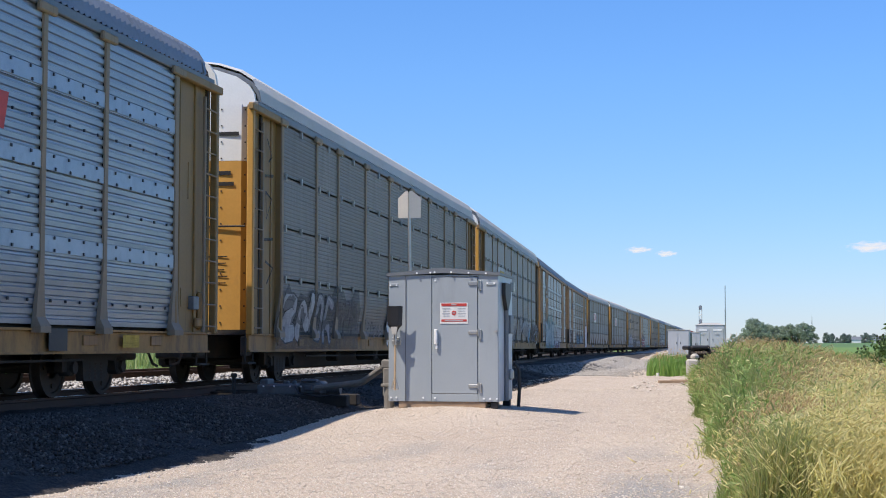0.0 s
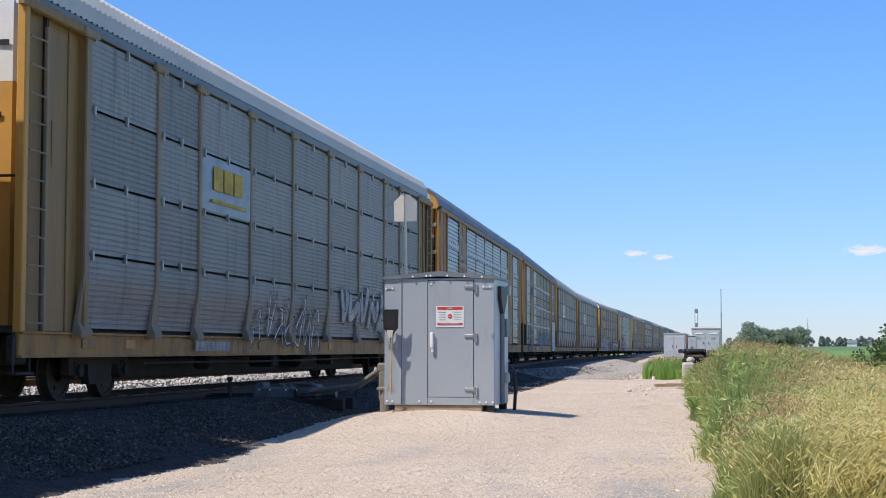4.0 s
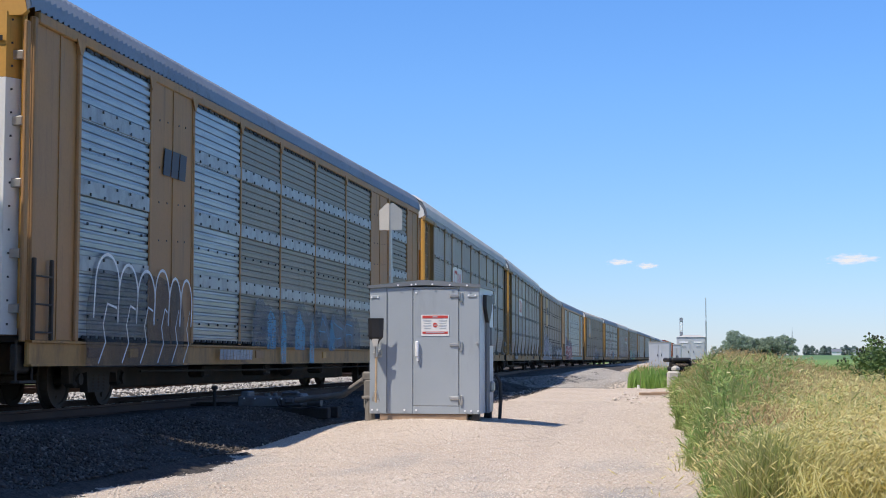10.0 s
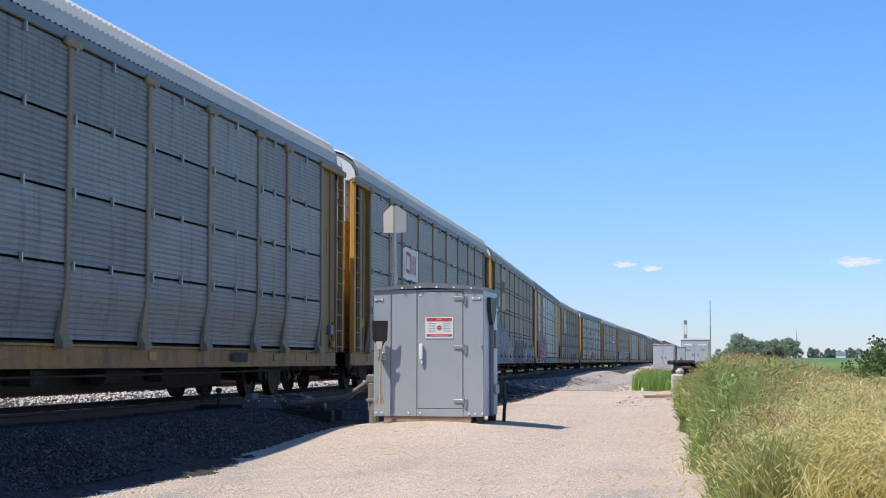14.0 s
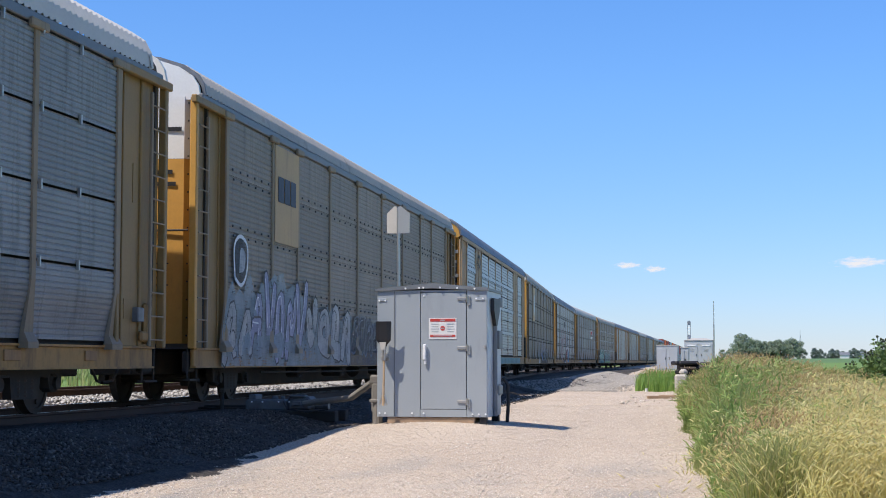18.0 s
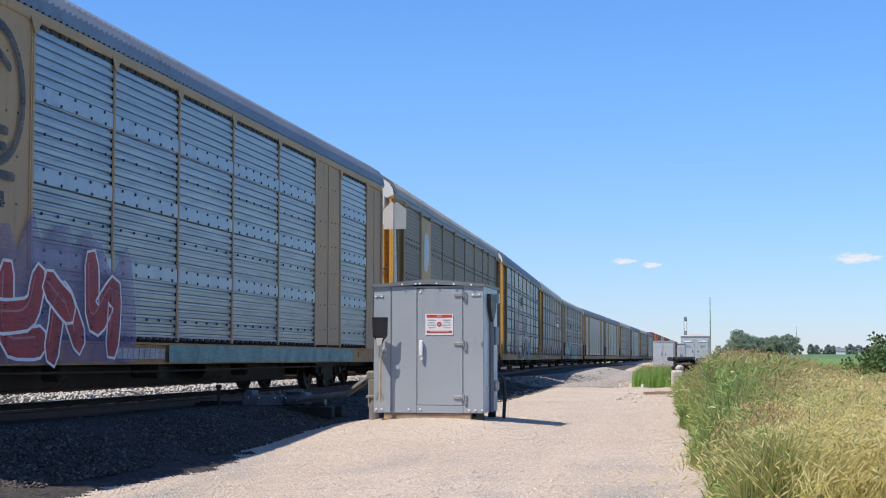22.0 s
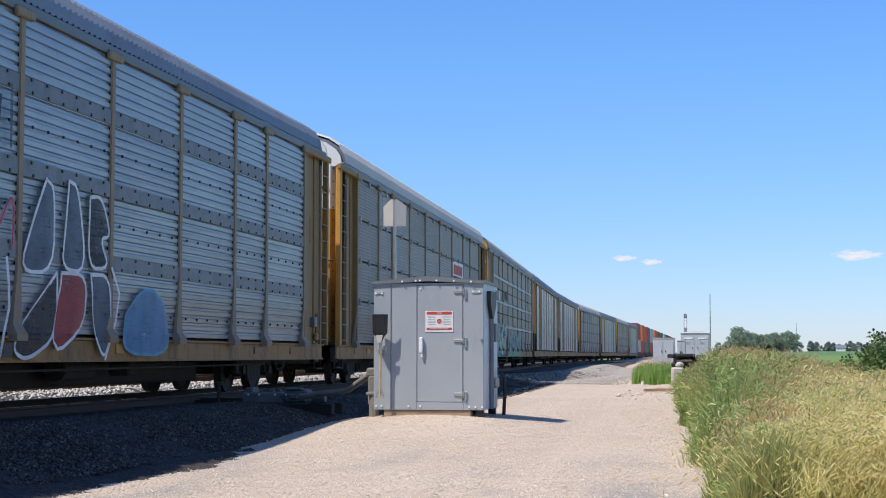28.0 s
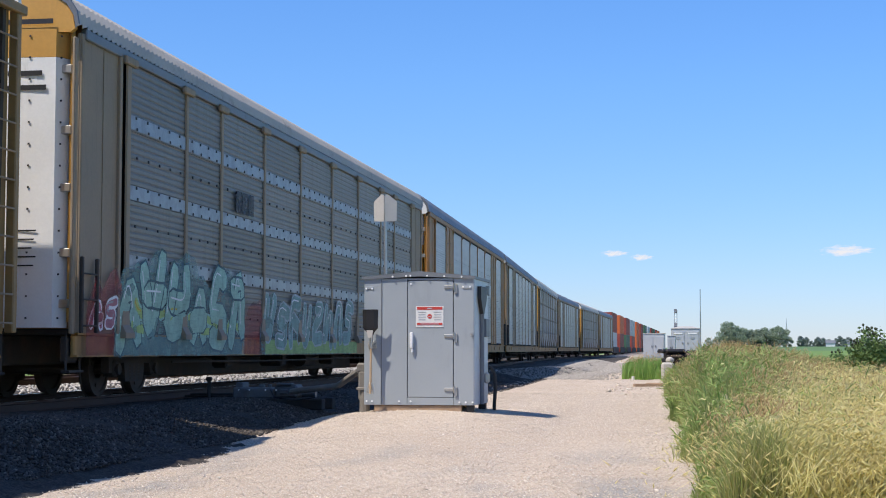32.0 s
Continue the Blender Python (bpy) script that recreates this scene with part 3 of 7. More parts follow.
rail_track("track", 0.0, 0.0, "steel rails on wooden sleepers in ballast, under the train", 8, 80, True)
rail_track("track", -4.6, 0.12, "rusty second track beyond the train", 18, 60, False)


# ---------------------------------------------------------------- the train
MID = 13.78                       # from a car's front post to its middle
BAYS = (2.68, 1.95, 2.82, 2.86, 2.94, 2.86, 2.82, 1.95, 2.68)
FLUSH = (2.78, 2.05, 2.70, 2.75, 2.86, 2.95, 2.85, 2.25, 2.65)
LEAN = [0.08]                     # how far the car at work leans in at its foot
ROWS = (0.995, 2.02, 3.01, 4.01, 5.025)
PANEL0 = {"posts": 1.98, "flush": 1.65}   # from the front post to the first panel
BAND_Z = (2.03, 3.08, 4.14)       # flat bands across the ribbed panels
KEPT = {}


def kept(key, make):
    if key not in KEPT:
        KEPT[key] = make()
    return KEPT[key]


def wall_x(z):
    """The side leans in below about chest height."""
    return 1.605 - LEAN[0] * float(step(np.float64(1.75 - z), 0, 0.7))


def corrugated(width, z0, z1, pitch, material):
    """A sheet with horizontal ribs, its middle at y = 0."""
    def make():
        n = max(2, round((z1 - z0) / pitch))
        line = []
        cut = ((0.0, 0.0), (0.52, 0.003), (0.68, -0.011), (0.84, -0.011)) if pitch < 0.11 else ((0.0, 0.0), (0.52, 0.005), (0.64, -0.024), (0.88, -0.024))
        for i in range(n):
            for f, d in cut:
                z = z0 + (z1 - z0) * (i + f) / n
                line.append((wall_x(z) + d, z))
        line.append((wall_x(z1), z1))
        m = Mesh().loft([[(x, y, z) for x, z in line] for y in (-width / 2, width / 2)])
        return m.data("panel", material)
    return kept(("panel", LEAN[0], round(width, 3), z0, z1, pitch, material.name), make)


def post_mesh(material, wide, bracket):
    """A post of one piece that widens and leans in towards its foot."""
    def make():
        out = 0.030 if bracket else 0.022
        pts = [(0.89, 2.45, 0.10), (0.97, 2.45, 0.10), (1.09, 2.1, 0.03), (1.40, 1.55, 0.01), (1.75, 1.0, 0.0), (5.0, 1.0, 0.0)] if bracket else [(0.97, 1.6, 0.0), (1.40, 1.3, 0.0), (1.75, 1.0, 0.0), (5.0, 1.0, 0.0)]
        rings = []
        for z, w, foot in pts:
            w, x = w * wide, wall_x(z)
            rings.append([(x, -w / 2, z), (x, w / 2, z), (x + out + foot, w / 2 - 0.008, z), (x + out + foot, -w / 2 + 0.008, z)])
        return Mesh().loft(rings, True, True).data("post", material)
    return kept(("post", LEAN[0], material.name, wide, bracket), make)


def post_cap_mesh(material, wide, bracket):
    def make():
        if bracket:
            return Mesh().box((1.645, 0, 5.03), (0.08, 0.50, 0.13), 0.02).data("post_cap", material)
        return Mesh().plate([(-0.16, 5.08), (-wide / 2, 4.88), (wide / 2, 4.88), (0.16, 5.08)], 1.633, 0.012).data("post_cap", material)
    return kept(("post_cap", material.name, wide, bracket), make)


def upright(car, material, wide, bracket, u):
    p = part("post", post_mesh(material, wide, bracket), None, car, at=(0, u - MID, 0))
    part("post_cap", post_cap_mesh(material, wide, bracket), None, p)


ROOF = [(1.60, 5.17), (1.565, 5.36), (1.46, 5.52), (1.22, 5.68), (0.8, 5.82), (0.4, 5.88), (0, 5.9)]
ROOF = ROOF + [(-x, z) for x, z in ROOF[-2::-1]]


def roof_mesh(material, ribbed, crown=0.0, lo=0.0, hi=27.56):
    def make():
        m = Mesh()
        u, rings, k = lo, [], 0
        pitch = 0.092 if ribbed else 0.35
        while u < hi + 0.01:
            lift = 0.042 if k % 2 else 0.0
            if not ribbed:
                lift = 0.012 if k % 4 == 0 else 0.0
            rings.append([(x * (1 + lift * 0.55), u - MID, z + lift + crown * min(1.0, (z - 5.17) / 0.35)) for x, z in ROOF])
            u += pitch
            k += 1
        m.loft(rings)
        return m.data("roof", material)
    return kept(("roof", material.name, ribbed, crown, lo, hi), make)


def wheelset_mesh():
    def make():
        m = Mesh().rod((-0.95, 0, 0), (0.95, 0, 0), 0.08, 10)
        for s in (-1, 1):
            prof = [(0.80, 0.16), (0.80, 0.35), (0.82, 0.36), (0.82, 0.42), (0.70, 0.425), (0.685, 0.45), (0.67, 0.45), (0.67, 0.36), (0.70, 0.34), (0.70, 0.16)]
            rings = [[(s * px, r * math.cos(2 * math.pi * i / 24), r * math.sin(2 * math.pi * i / 24)) for px, r in prof] for i in range(24)]
            m.loft(rings + [rings[0]])
        for s in (-1, 1):
            for i in range(4):
                a = math.pi / 2 * i
                m.rod((s * 0.805, 0.26 * math.cos(a), 0.26 * math.sin(a)), (s * 0.822, 0.26 * math.cos(a), 0.26 * math.sin(a)), 0.035, 6)
        return m.data("wheelset", M_WHEEL)
    return kept("wheelset", make)


def bogie_meshes():
    def make():
        side = [(-1.1, 0.36), (-1.12, 0.62), (-0.62, 0.70), (-0.36, 0.80), (0.36, 0.80), (0.62, 0.70), (1.12, 0.62), (1.1, 0.36), (0.74, 0.36), (0.68, 0.50), (0.45, 0.52), (0.40, 0.22), (-0.40, 0.22), (-0.45, 0.52), (-0.68, 0.50), (-0.74, 0.36)]
        frame_ = Mesh().plate(side[:8] + side[8:], -0.06, 0.12).data("side_frame", M_UNDER)
        spring = Mesh()
        for dy in (-0.2, 0, 0.2):
            for k in range(5):
                spring.rod((0, dy, 0.25 + 0.05 * k), (0, dy, 0.28 + 0.05 * k), 0.075, 8)
        return frame_, spring.data("springs", M_WHEEL), Mesh().box((0, 0, 0.62), (1.9, 0.36, 0.24), 0.04).data("bolster", M_UNDER), Mesh().box((0, 0, 0.43), (0.2, 0.22, 0.26), 0.04).rod((0.0, 0, 0.42), (0.14, 0, 0.42), 0.09, 10).data("axle_box", M_UNDER)
    return kept("bogie", make)


def bogie(car, y, spread=0.85):
    side, spring, bolster, box = bogie_meshes()
    b = part("bogie", bolster, None, car, "grimy cast-steel four-wheel bogie", at=(0, y, 0))
    for s in (-1, 1):
        part("side_frame", side, None, b, at=(s * 1.02, 0, 0))
        part("springs", spring, None, b, at=(s * 1.02, 0, 0))
        for d in (-spread, spread):
            part("axle_box", box, None, b, at=(s * 1.02, d, 0) if s > 0 else pose(s * 1.02, d, 0, 0, 0, 180))
    return [part("wheelset", wheelset_mesh(), None, car, at=(0, y + d, 0.42)) for d in (-spread, spread)]


def end_wall(car, sign, low, high, split, doors):
    """One end: an arched bulkhead and the folded end doors, painted in two colours."""
    plainly = doors == "plain"
    # the unseen rear end stands further out, to block light between cars
    y0 = sign * (MID - (0.47 if plainly else 0.78 if sign < 0 else 0.35))
    arch = [(x * 0.97, z - 0.04) for x, z in ROOF]
    poly = [(1.5, 0.95)] + [p for p in arch] + [(-1.5, 0.95)]
    # posted cars get a near-black bulkhead: shade beside the doors put into colour
    part("end_wall", Mesh().plate(poly, y0 - 0.04, 0.08, 1), M_UNDER if not plainly else M_TAN, car)
    fold = [(-1.42, 0.22), (-1.30, 0.44), (-0.5, 0.50), (0.5, 0.50), (1.30, 0.47), (1.42, 0.25)]
    for name, z0, z1, mt in (("end_door", 1.02, split, low), ("door_top", split + 0.004, 5.40, high)):
        m = Mesh().loft([[(x, y0 + sign * d, z) for x, d in fold] for z in ([z0, z1] if z1 < 5.0 else [z0, 5.15])])
        part(name, m, mt, car)
    cap = [(x * 0.975, z - 0.02) for x, z in ROOF]
    part("end_cap", kept(("end_cap", sign, high.name, doors), lambda: Mesh().plate([(1.5, 5.10)] + cap + [(-1.5, 5.10)], y0 + sign * 0.36, sign * 0.09, 1).data("end_cap", high)), None, car, "rounded top of the car's end")
    if doors == "bars":
        for z in (split - 1.2,):
            part("door_bar", kept(("bar", sign, z, doors), lambda: Mesh().rod((-1.5, y0 + sign * 0.52, z), (1.4, y0 + sign * 0.52, z), 0.018, 6).data("door_bar", M_UNDER)), None, car)
    m = Mesh()
    for x in (0.0, 0.93, 1.35):
        for k in range(14):
            z = 1.15 + k * 0.3
            if z < 5.1:
                m.box((x, y0 + sign * (0.51 if x < 0.5 else 0.495 if x < 1 else 0.40), z), (0.026, 0.008, 0.026))
    tagged(part("door_bolts", kept(("door_bolts", sign, doors), lambda: m.data("door_bolts", M_RIVET)), None, car), kind="stuff")
    if plainly and sign < 0:
        part("door_tube", kept("door_tube", lambda: Mesh().rod((1.47, y0 - 0.30, 1.1), (1.47, y0 - 0.30, 5.15), 0.035, 8).data("door_tube", M_YELLOW)), None, car, "yellow hinge tube")
        for z in (1.35, 2.05, 2.95, 3.75, 4.6):
            part("door_hinge", kept("door_hinge", lambda: Mesh().box((1.42, y0 - 0.35, 0), (0.15, 0.06, 0.12), 0.012).data("door_hinge", M_STEEL)), None, car, "grey steel hinge block", at=(0, 0, z))
    if sign > 0 and not plainly:
        part("junction_box", kept("junction_box", lambda: Mesh().box((1.55, MID - 1.0, 1.42), (0.12, 0.24, 0.22), 0.015).data("junction_box", M_BAND_GREY)), None, car, "grey box on the corner")
        part("brake_lever", kept("brake_lever", lambda: Mesh().box((1.54, MID - 0.62, 1.30), (0.10, 0.26, 0.62), 0.04).box((1.56, MID - 0.80, 1.10), (0.08, 0.30, 0.16), 0.03).data("brake_lever", M_SILL)), None, car, "grimy brake gear at the corner")
    # stencilled notices, as plain bars
    m = Mesh()
    for z, w in ((split - 0.22, 0.5), (split - 0.42, 0.62), (split + 0.5, 0.8)):
        m.box((0.86, y0 + sign * 0.497, z), (w, 0.006, 0.07))
    for k in range(5):
        m.box((0.88, y0 + sign * 0.497, 2.35 - 0.12 * k), (0.36 - 0.06 * (k % 3), 0.006, 0.02))
    tagged(part("stencilled_notice", kept(("stencil", sign, split, doors), lambda: m.data("stencilled_notice", M_DARK)), None, car), kind="stuff")


def rounded(cx, cz, w, h, rng, n=14, rough=0.16):
    """An uneven blob with soft waves, as a closed line in y and z."""
    waves = [(k, rng.uniform(0.3, 1.0) * rough / k ** 0.5, rng.uniform(0, 6.28)) for k in (2, 3, 5, 7)]
    pts = []
    for i in range(n):
        a = 2 * math.pi * i / n
        c, s = math.cos(a), math.sin(a)
        r = 1.0 / max(abs(c), abs(s)) ** 0.65 * (1 + sum(m * math.sin(k * a + p) for k, m, p in waves))
        pts.append((cx + w / 2 * c * r, cz + h / 2 * s * r))
    return pts


def softened(line, times=2):
    """The same line with its corners cut away, as a spray can swings."""
    for _ in range(times):
        out = [line[0]]
        for (ya, za), (yb, zb) in zip(line, line[1:]):
            out += [(ya * 0.78 + yb * 0.22, za * 0.78 + zb * 0.22), (ya * 0.22 + yb * 0.78, za * 0.22 + zb * 0.78)]
        line = out + [line[-1]]
    return line


def band_rows(line, width):
    """Points along a line in y and z with their half widths across it, mitred at bends and narrowed at the ends."""
    pts = []
    for (ya, za), (yb, zb) in zip(line, line[1:]):
        k = max(1, int(math.hypot(yb - ya, zb - za) / 0.3))
        pts += [(ya + (yb - ya) * i / k, za + (zb - za) * i / k) for i in range(k)]
    pts.append(line[-1])
    n = len(pts)
    way = []
    for a, b in zip(pts, pts[1:]):
        d = max(math.hypot(b[0] - a[0], b[1] - a[1]), 1e-4)
        way.append(((b[0] - a[0]) / d, (b[1] - a[1]) / d))
    rows = []
    for i, (y, z) in enumerate(pts):
        a, b = way[max(i - 1, 0)], way[min(i, n - 2)]
        ty, tz = a[0] + b[0], a[1] + b[1]
        d = max(math.hypot(ty, tz), 0.7)
        rows.append((y, z, -tz / d * width / 2, ty / d * width / 2))
    first, last = way[0], way[-1]
    y, z, ny, nz = rows[0]
    rows.insert(0, (y - first[0] * width * 0.42, z - first[1] * width * 0.42, ny * 0.55, nz * 0.55))
    y, z, ny, nz = rows[-1]
    rows.append((y + last[0] * width * 0.42, z + last[1] * width * 0.42, ny * 0.55, nz * 0.55))
    return rows


def wall_stroke(m, line, width, lift):
    """One band of paint along a line in y and z; it follows the lean of the wall."""
    return m.loft([[(wall_x(z - nz) + lift, y - ny, z - nz), (wall_x(z + nz) + lift, y + ny, z + nz)] for y, z, ny, nz in band_rows(line, width)])


SWINGS = ([[(0.15, 0), (0.12, 1), (0.85, 0.88)], [(0.15, 0.5), (0.8, 0.42), (0.85, 0.05)]], [[(0.1, 1), (0.45, 0.05), (0.9, 1)]],
          [[(0.85, 0.9), (0.2, 0.95), (0.2, 0.58), (0.8, 0.42), (0.8, 0.05), (0.15, 0.05)]], [[(0.15, 0), (0.15, 1), (0.8, 0.1), (0.85, 1)]],
          [[(0.2, 1), (0.22, 0.1), (0.75, 0.08), (0.8, 1)]], [[(0.2, 0.1), (0.15, 0.9), (0.8, 0.95), (0.85, 0.1), (0.2, 0.1)]], [[(0.1, 0), (0.5, 1), (0.9, 0)], [(0.3, 0.35), (0.75, 0.3)]])


def lettering(car, u0, u1, z0, z1, count, fill, edge, shine, seed, label, jag=0.16, lean=0.0, fat=0.30):
    """Spray paint: a row of swung strokes, each with its outline, fill and thin highlights; no real letters."""
    rng = random.Random(seed)
    w = (u1 - u0) / count
    g = None
    for k in range(count):
        cu = u0 + k * w - MID
        hz = (z1 - z0) * rng.uniform(0.88, 1.08)
        bz = z0 + rng.uniform(0.0, 0.05) * (z1 - z0)
        th = min(w * fat, hz * 0.34)
        for b_, line in enumerate(SWINGS[rng.randrange(len(SWINGS))]):
            outer, inner, stroke = Mesh(), Mesh(), Mesh()
            up = 0.0008 * k + 0.0004 * b_
            pts = []
            flip, turn = rng.random() < 0.5, rng.random() < 0.5
            for a, b in line:
                a, b = (1 - a if flip else a), (1 - b if turn else b)
                a, b = a + rng.uniform(-jag, jag) * 0.8, b + rng.uniform(-jag, jag) * 0.7
                pts.append((cu + (0.06 + 0.9 * a) * w + lean * b * hz, bz + th / 2 + b * (hz - th)))
            pts = softened(pts, 2 if len(pts) < 6 else 1)
            wall_stroke(inner, pts, th, 0.0465 + up)
            rows = band_rows(pts, th)
            rim = [(y - ny, z - nz) for y, z, ny, nz in rows] + [(y + ny, z + nz) for y, z, ny, nz in rows[::-1]]
            rim = [(y + 0.012 * math.sin(9 * z + k), z + 0.012 * math.sin(8 * y)) for y, z in rim]
            wall_stroke(outer, rim + [rim[0]], 0.042, 0.0467 + up)
            off = th * 0.24
            wall_stroke(stroke, [(y - off, z + off * 0.6) for y, z in pts[1:-1]], 0.028, 0.0469 + up)
            g = part("graffiti", inner, fill, car, label)
            part("outline", outer, edge, g)
            part("brush_stroke", stroke, shine, g)
    return g


def sprayed_shape(car, outline, fill, edge, label, order=0, width=0.05):
    """A patch of spray paint with soft corners and its outline."""
    pts = softened([(u - MID, z) for u, z in outline] + [(outline[0][0] - MID, outline[0][1])])[:-1]
    up = 0.046 + 0.001 * order
    g = part("graffiti", Mesh().add([(wall_x(z) + up, y, z) for y, z in pts], [tuple(range(len(pts)))]), fill, car, label)
    if edge:
        part("outline", wall_stroke(Mesh(), pts + [pts[0]], width, up + 0.0004), edge, g)
    return g


def thinned(material):
    """The same spray paint, laid on thinly."""
    def make():
        m = material.copy()
        m.name = material.name + "_thin"
        t = m.node_tree
        alpha = t.nodes["Principled BSDF"].inputs["Alpha"]
        if alpha.links:
            less = t.nodes.new("ShaderNodeMath")
            less.operation = "MULTIPLY"
            less.inputs[1].default_value = 0.62
            t.links.new(alpha.links[0].from_socket, less.inputs[0])
            t.links.new(less.outputs[0], alpha)
        return m
    return kept(("thin", material.name), make)


def haze(car, u0, u1, z0, z1, material, seed, label, ragged=0.3):
    """A sprayed ground of thin paint with a ragged upper edge."""
    rng = random.Random(seed)
    m = Mesh()
    n = max(3, int((u1 - u0) / 0.22))
    zs = [z0, z0 + (z1 - z0) * 0.35, z0 + (z1 - z0) * 0.65]
    rows, drift = [], 0.0
    for i in range(n + 1):
        drift = 0.6 * drift + rng.uniform(-1, 1) * ragged * 0.5
        top = z1 - (z1 - z0) * (0.12 + max(-0.3, min(0.4, drift)) + (0.35 if i in (0, n) else 0))
        y = u0 + (u1 - u0) * i / n - MID
        rows.append([(wall_x(z) + 0.0445, y, z) for z in (zs[0], z0 + (top - z0) * 0.4, z0 + (top - z0) * 0.75, top)])
    return part("spray_ground", m.loft(rows), thinned(material), car, label)


def patch(car, name, u0, u1, z0, z1, material, lift=0.03, label="", round_=0.0):
    m = Mesh()
    x = wall_x((z0 + z1) / 2) + lift
    m.plate([(u0 - MID, z0), (u1 - MID, z0), (u1 - MID, z1), (u0 - MID, z1)], x, 0.006)
    return part(name, m, material, car, label)


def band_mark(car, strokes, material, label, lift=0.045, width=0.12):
    """A painted mark: broad strokes along lines in u and z."""
    for line in strokes:
        mark = part("painted_mark", wall_stroke(Mesh(), [(u - MID, z) for u, z in line], width, lift + 0.004), material, car, label)
    return mark


def blocks(car, u0, u1, z0, z1, count, material, label, lift=0.045, slant=0.0):
    """A maker's or owner's mark, drawn as plain upright blocks."""
    w = (u1 - u0) / count
    for k in range(count):
        a, b = u0 + k * w - MID, u0 + (k + 0.86) * w - MID
        mark = part("painted_mark", Mesh().plate([(a, z0), (b, z0), (b + slant, z1), (a + slant, z1)], wall_x((z0 + z1) / 2) + lift, 0.004), material, car, label)
    return mark


def rivet_rows(car, us, zs, step_u=0.34):
    m = Mesh()
    for (a, b) in us:
        n = max(2, round((b - a) / step_u))
        for z in zs:
            for i in range(n):
                m.box((wall_x(z) + 0.022, a + (b - a) * (i + 0.5 + 0.12 * math.sin(7 * z)) / n - MID, z), (0.024, 0.032, 0.04))
    tagged(part("rivets", m, M_RIVET, car), kind="stuff")


def autorack(label, panel, post, roof, kind="posts", bands=False, ribbed=True, low=None, high=None, split=4.1, sill=None, pitch=0.078, bright=(), rivets=True, short=False, group="auto carriers of the train"):
    """A covered two- or three-deck auto carrier; kind: posts outside, or flush with solid bays."""
    car = thing("auto_carrier", label, "rail car", group)
    LEAN[0] = 0.0 if kind == "flush" else 0.04 if rivets else 0.085
    low, high, sill = low or M_YELLOW, high or M_WHITE, sill or M_SILL
    early = 0.26 if kind == "posts" and rivets and not bands else 0.0      # some cars have a wider first bay
    widths = (BAYS[0] + early, *BAYS[1:]) if kind == "posts" else FLUSH
    u = first = PANEL0[kind] - early
    rows, joint = ROWS, (0.017 if kind == "posts" and not rivets else 0.003)
    spans = []
    for i, w in enumerate(widths):
        solid = kind == "flush" and i in (1, 7)
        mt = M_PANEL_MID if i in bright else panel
        if solid:
            m = Mesh().plate([(-w / 2, 1.0), (w / 2, 1.0), (w / 2, 5.1), (-w / 2, 5.1)], 1.585, 0.02)
            sp = part("solid_panel", kept(("solid", w, post.name), lambda: m.data("solid_panel", post)), None, car, "tan painted steel panel", at=(0, u + w / 2 - MID, 0))
            for y in (-0.47, 0.0, 0.47):
                part("seam_strip", kept(("seam_strip", post.name), lambda: Mesh().box((1.61, 0, 3.0), (0.02, 0.028, 4.1)).data("seam_strip", post)), None, sp, at=(0, y * w, 0))
            dots = Mesh()
            for zz in (1.35, 1.9, 2.6, 3.2, 3.75, 4.5):
                for yy in (-0.3, -0.12, 0.14, 0.3):
                    dots.box((1.608, yy * w, zz + yy * 0.1), (0.012, 0.03, 0.03))
            tagged(part("rivets", kept(("solid_rivets", round(w, 2)), lambda: dots.data("rivets", M_RIVET)), None, sp), kind="stuff")
        else:
            for z0, z1 in zip(rows, rows[1:]):
                part("panel", corrugated(w - (0.10 if kind == "posts" else 0.085), z0 + joint, z1 - joint, pitch, mt), None, car, at=(0, u + w / 2 - MID, 0))
            spans.append((u + 0.08, u + w - 0.08))
            if bands:
                for z in BAND_Z:
                    part("band", kept(("band", round(w, 3), z, bands.name), lambda: Mesh().box((1.605 + 0.006, 0, z), (0.022, w - 0.10 if kind == "posts" else w - 0.09, 0.22), 0.004).data("band", bands)), None, car, at=(0, u + w / 2 - MID, 0))
        if i:
            upright(car, post, 0.13 if kind == "posts" else 0.07, kind == "posts", u)
        u += w
    for uu in (first - 0.03, u + 0.03):
        upright(car, post, 0.16 if kind == "posts" else 0.07, kind == "posts", uu)
    if kind == "posts" and not rivets:
        clip = kept("clip", lambda: Mesh().box((0.03, 0, 0), (0.05, 0.035, 0.14), 0.006).data("clip", M_STEEL))
        v = first
        for w in widths:
            for z in rows[1:]:
                part("clip", clip, None, car, at=(wall_x(z), v + w * 0.5 - MID, z - (0.06 if z > 4.9 else 0)))
                part("clip", clip, None, car, at=(wall_x(z) + 0.02, v + 0.1 - MID, z - 0.02))
            v += w
    elif kind == "flush":
        for i, w in enumerate(widths):
            if i not in (1, 7):
                # black boxes put the shade inside the slots into colour
                slots = Mesh()
                for q in range(int(w / 0.3)):
                    for z in (1.01, 5.0):
                        slots.box((1.622, -w / 2 + 0.25 + 0.3 * q, z), (0.02, 0.17, 0.045))
                tagged(part("slot_strip", kept(("slots", round(w, 2)), lambda: slots.data("slot_strip", M_BLACK_LINE)), None, car, at=(0, first + sum(widths[:i]) + w / 2 - MID, 0)), kind="stuff")
    if rivets:
        rivet_rows(car, spans, (1.30, 1.95, 2.11, 2.58, 3.0, 3.16, 3.62, 4.06, 4.22) if kind == "flush" or bands else (1.95, 2.12, 2.95, 3.12, 3.95, 4.12), 0.5)
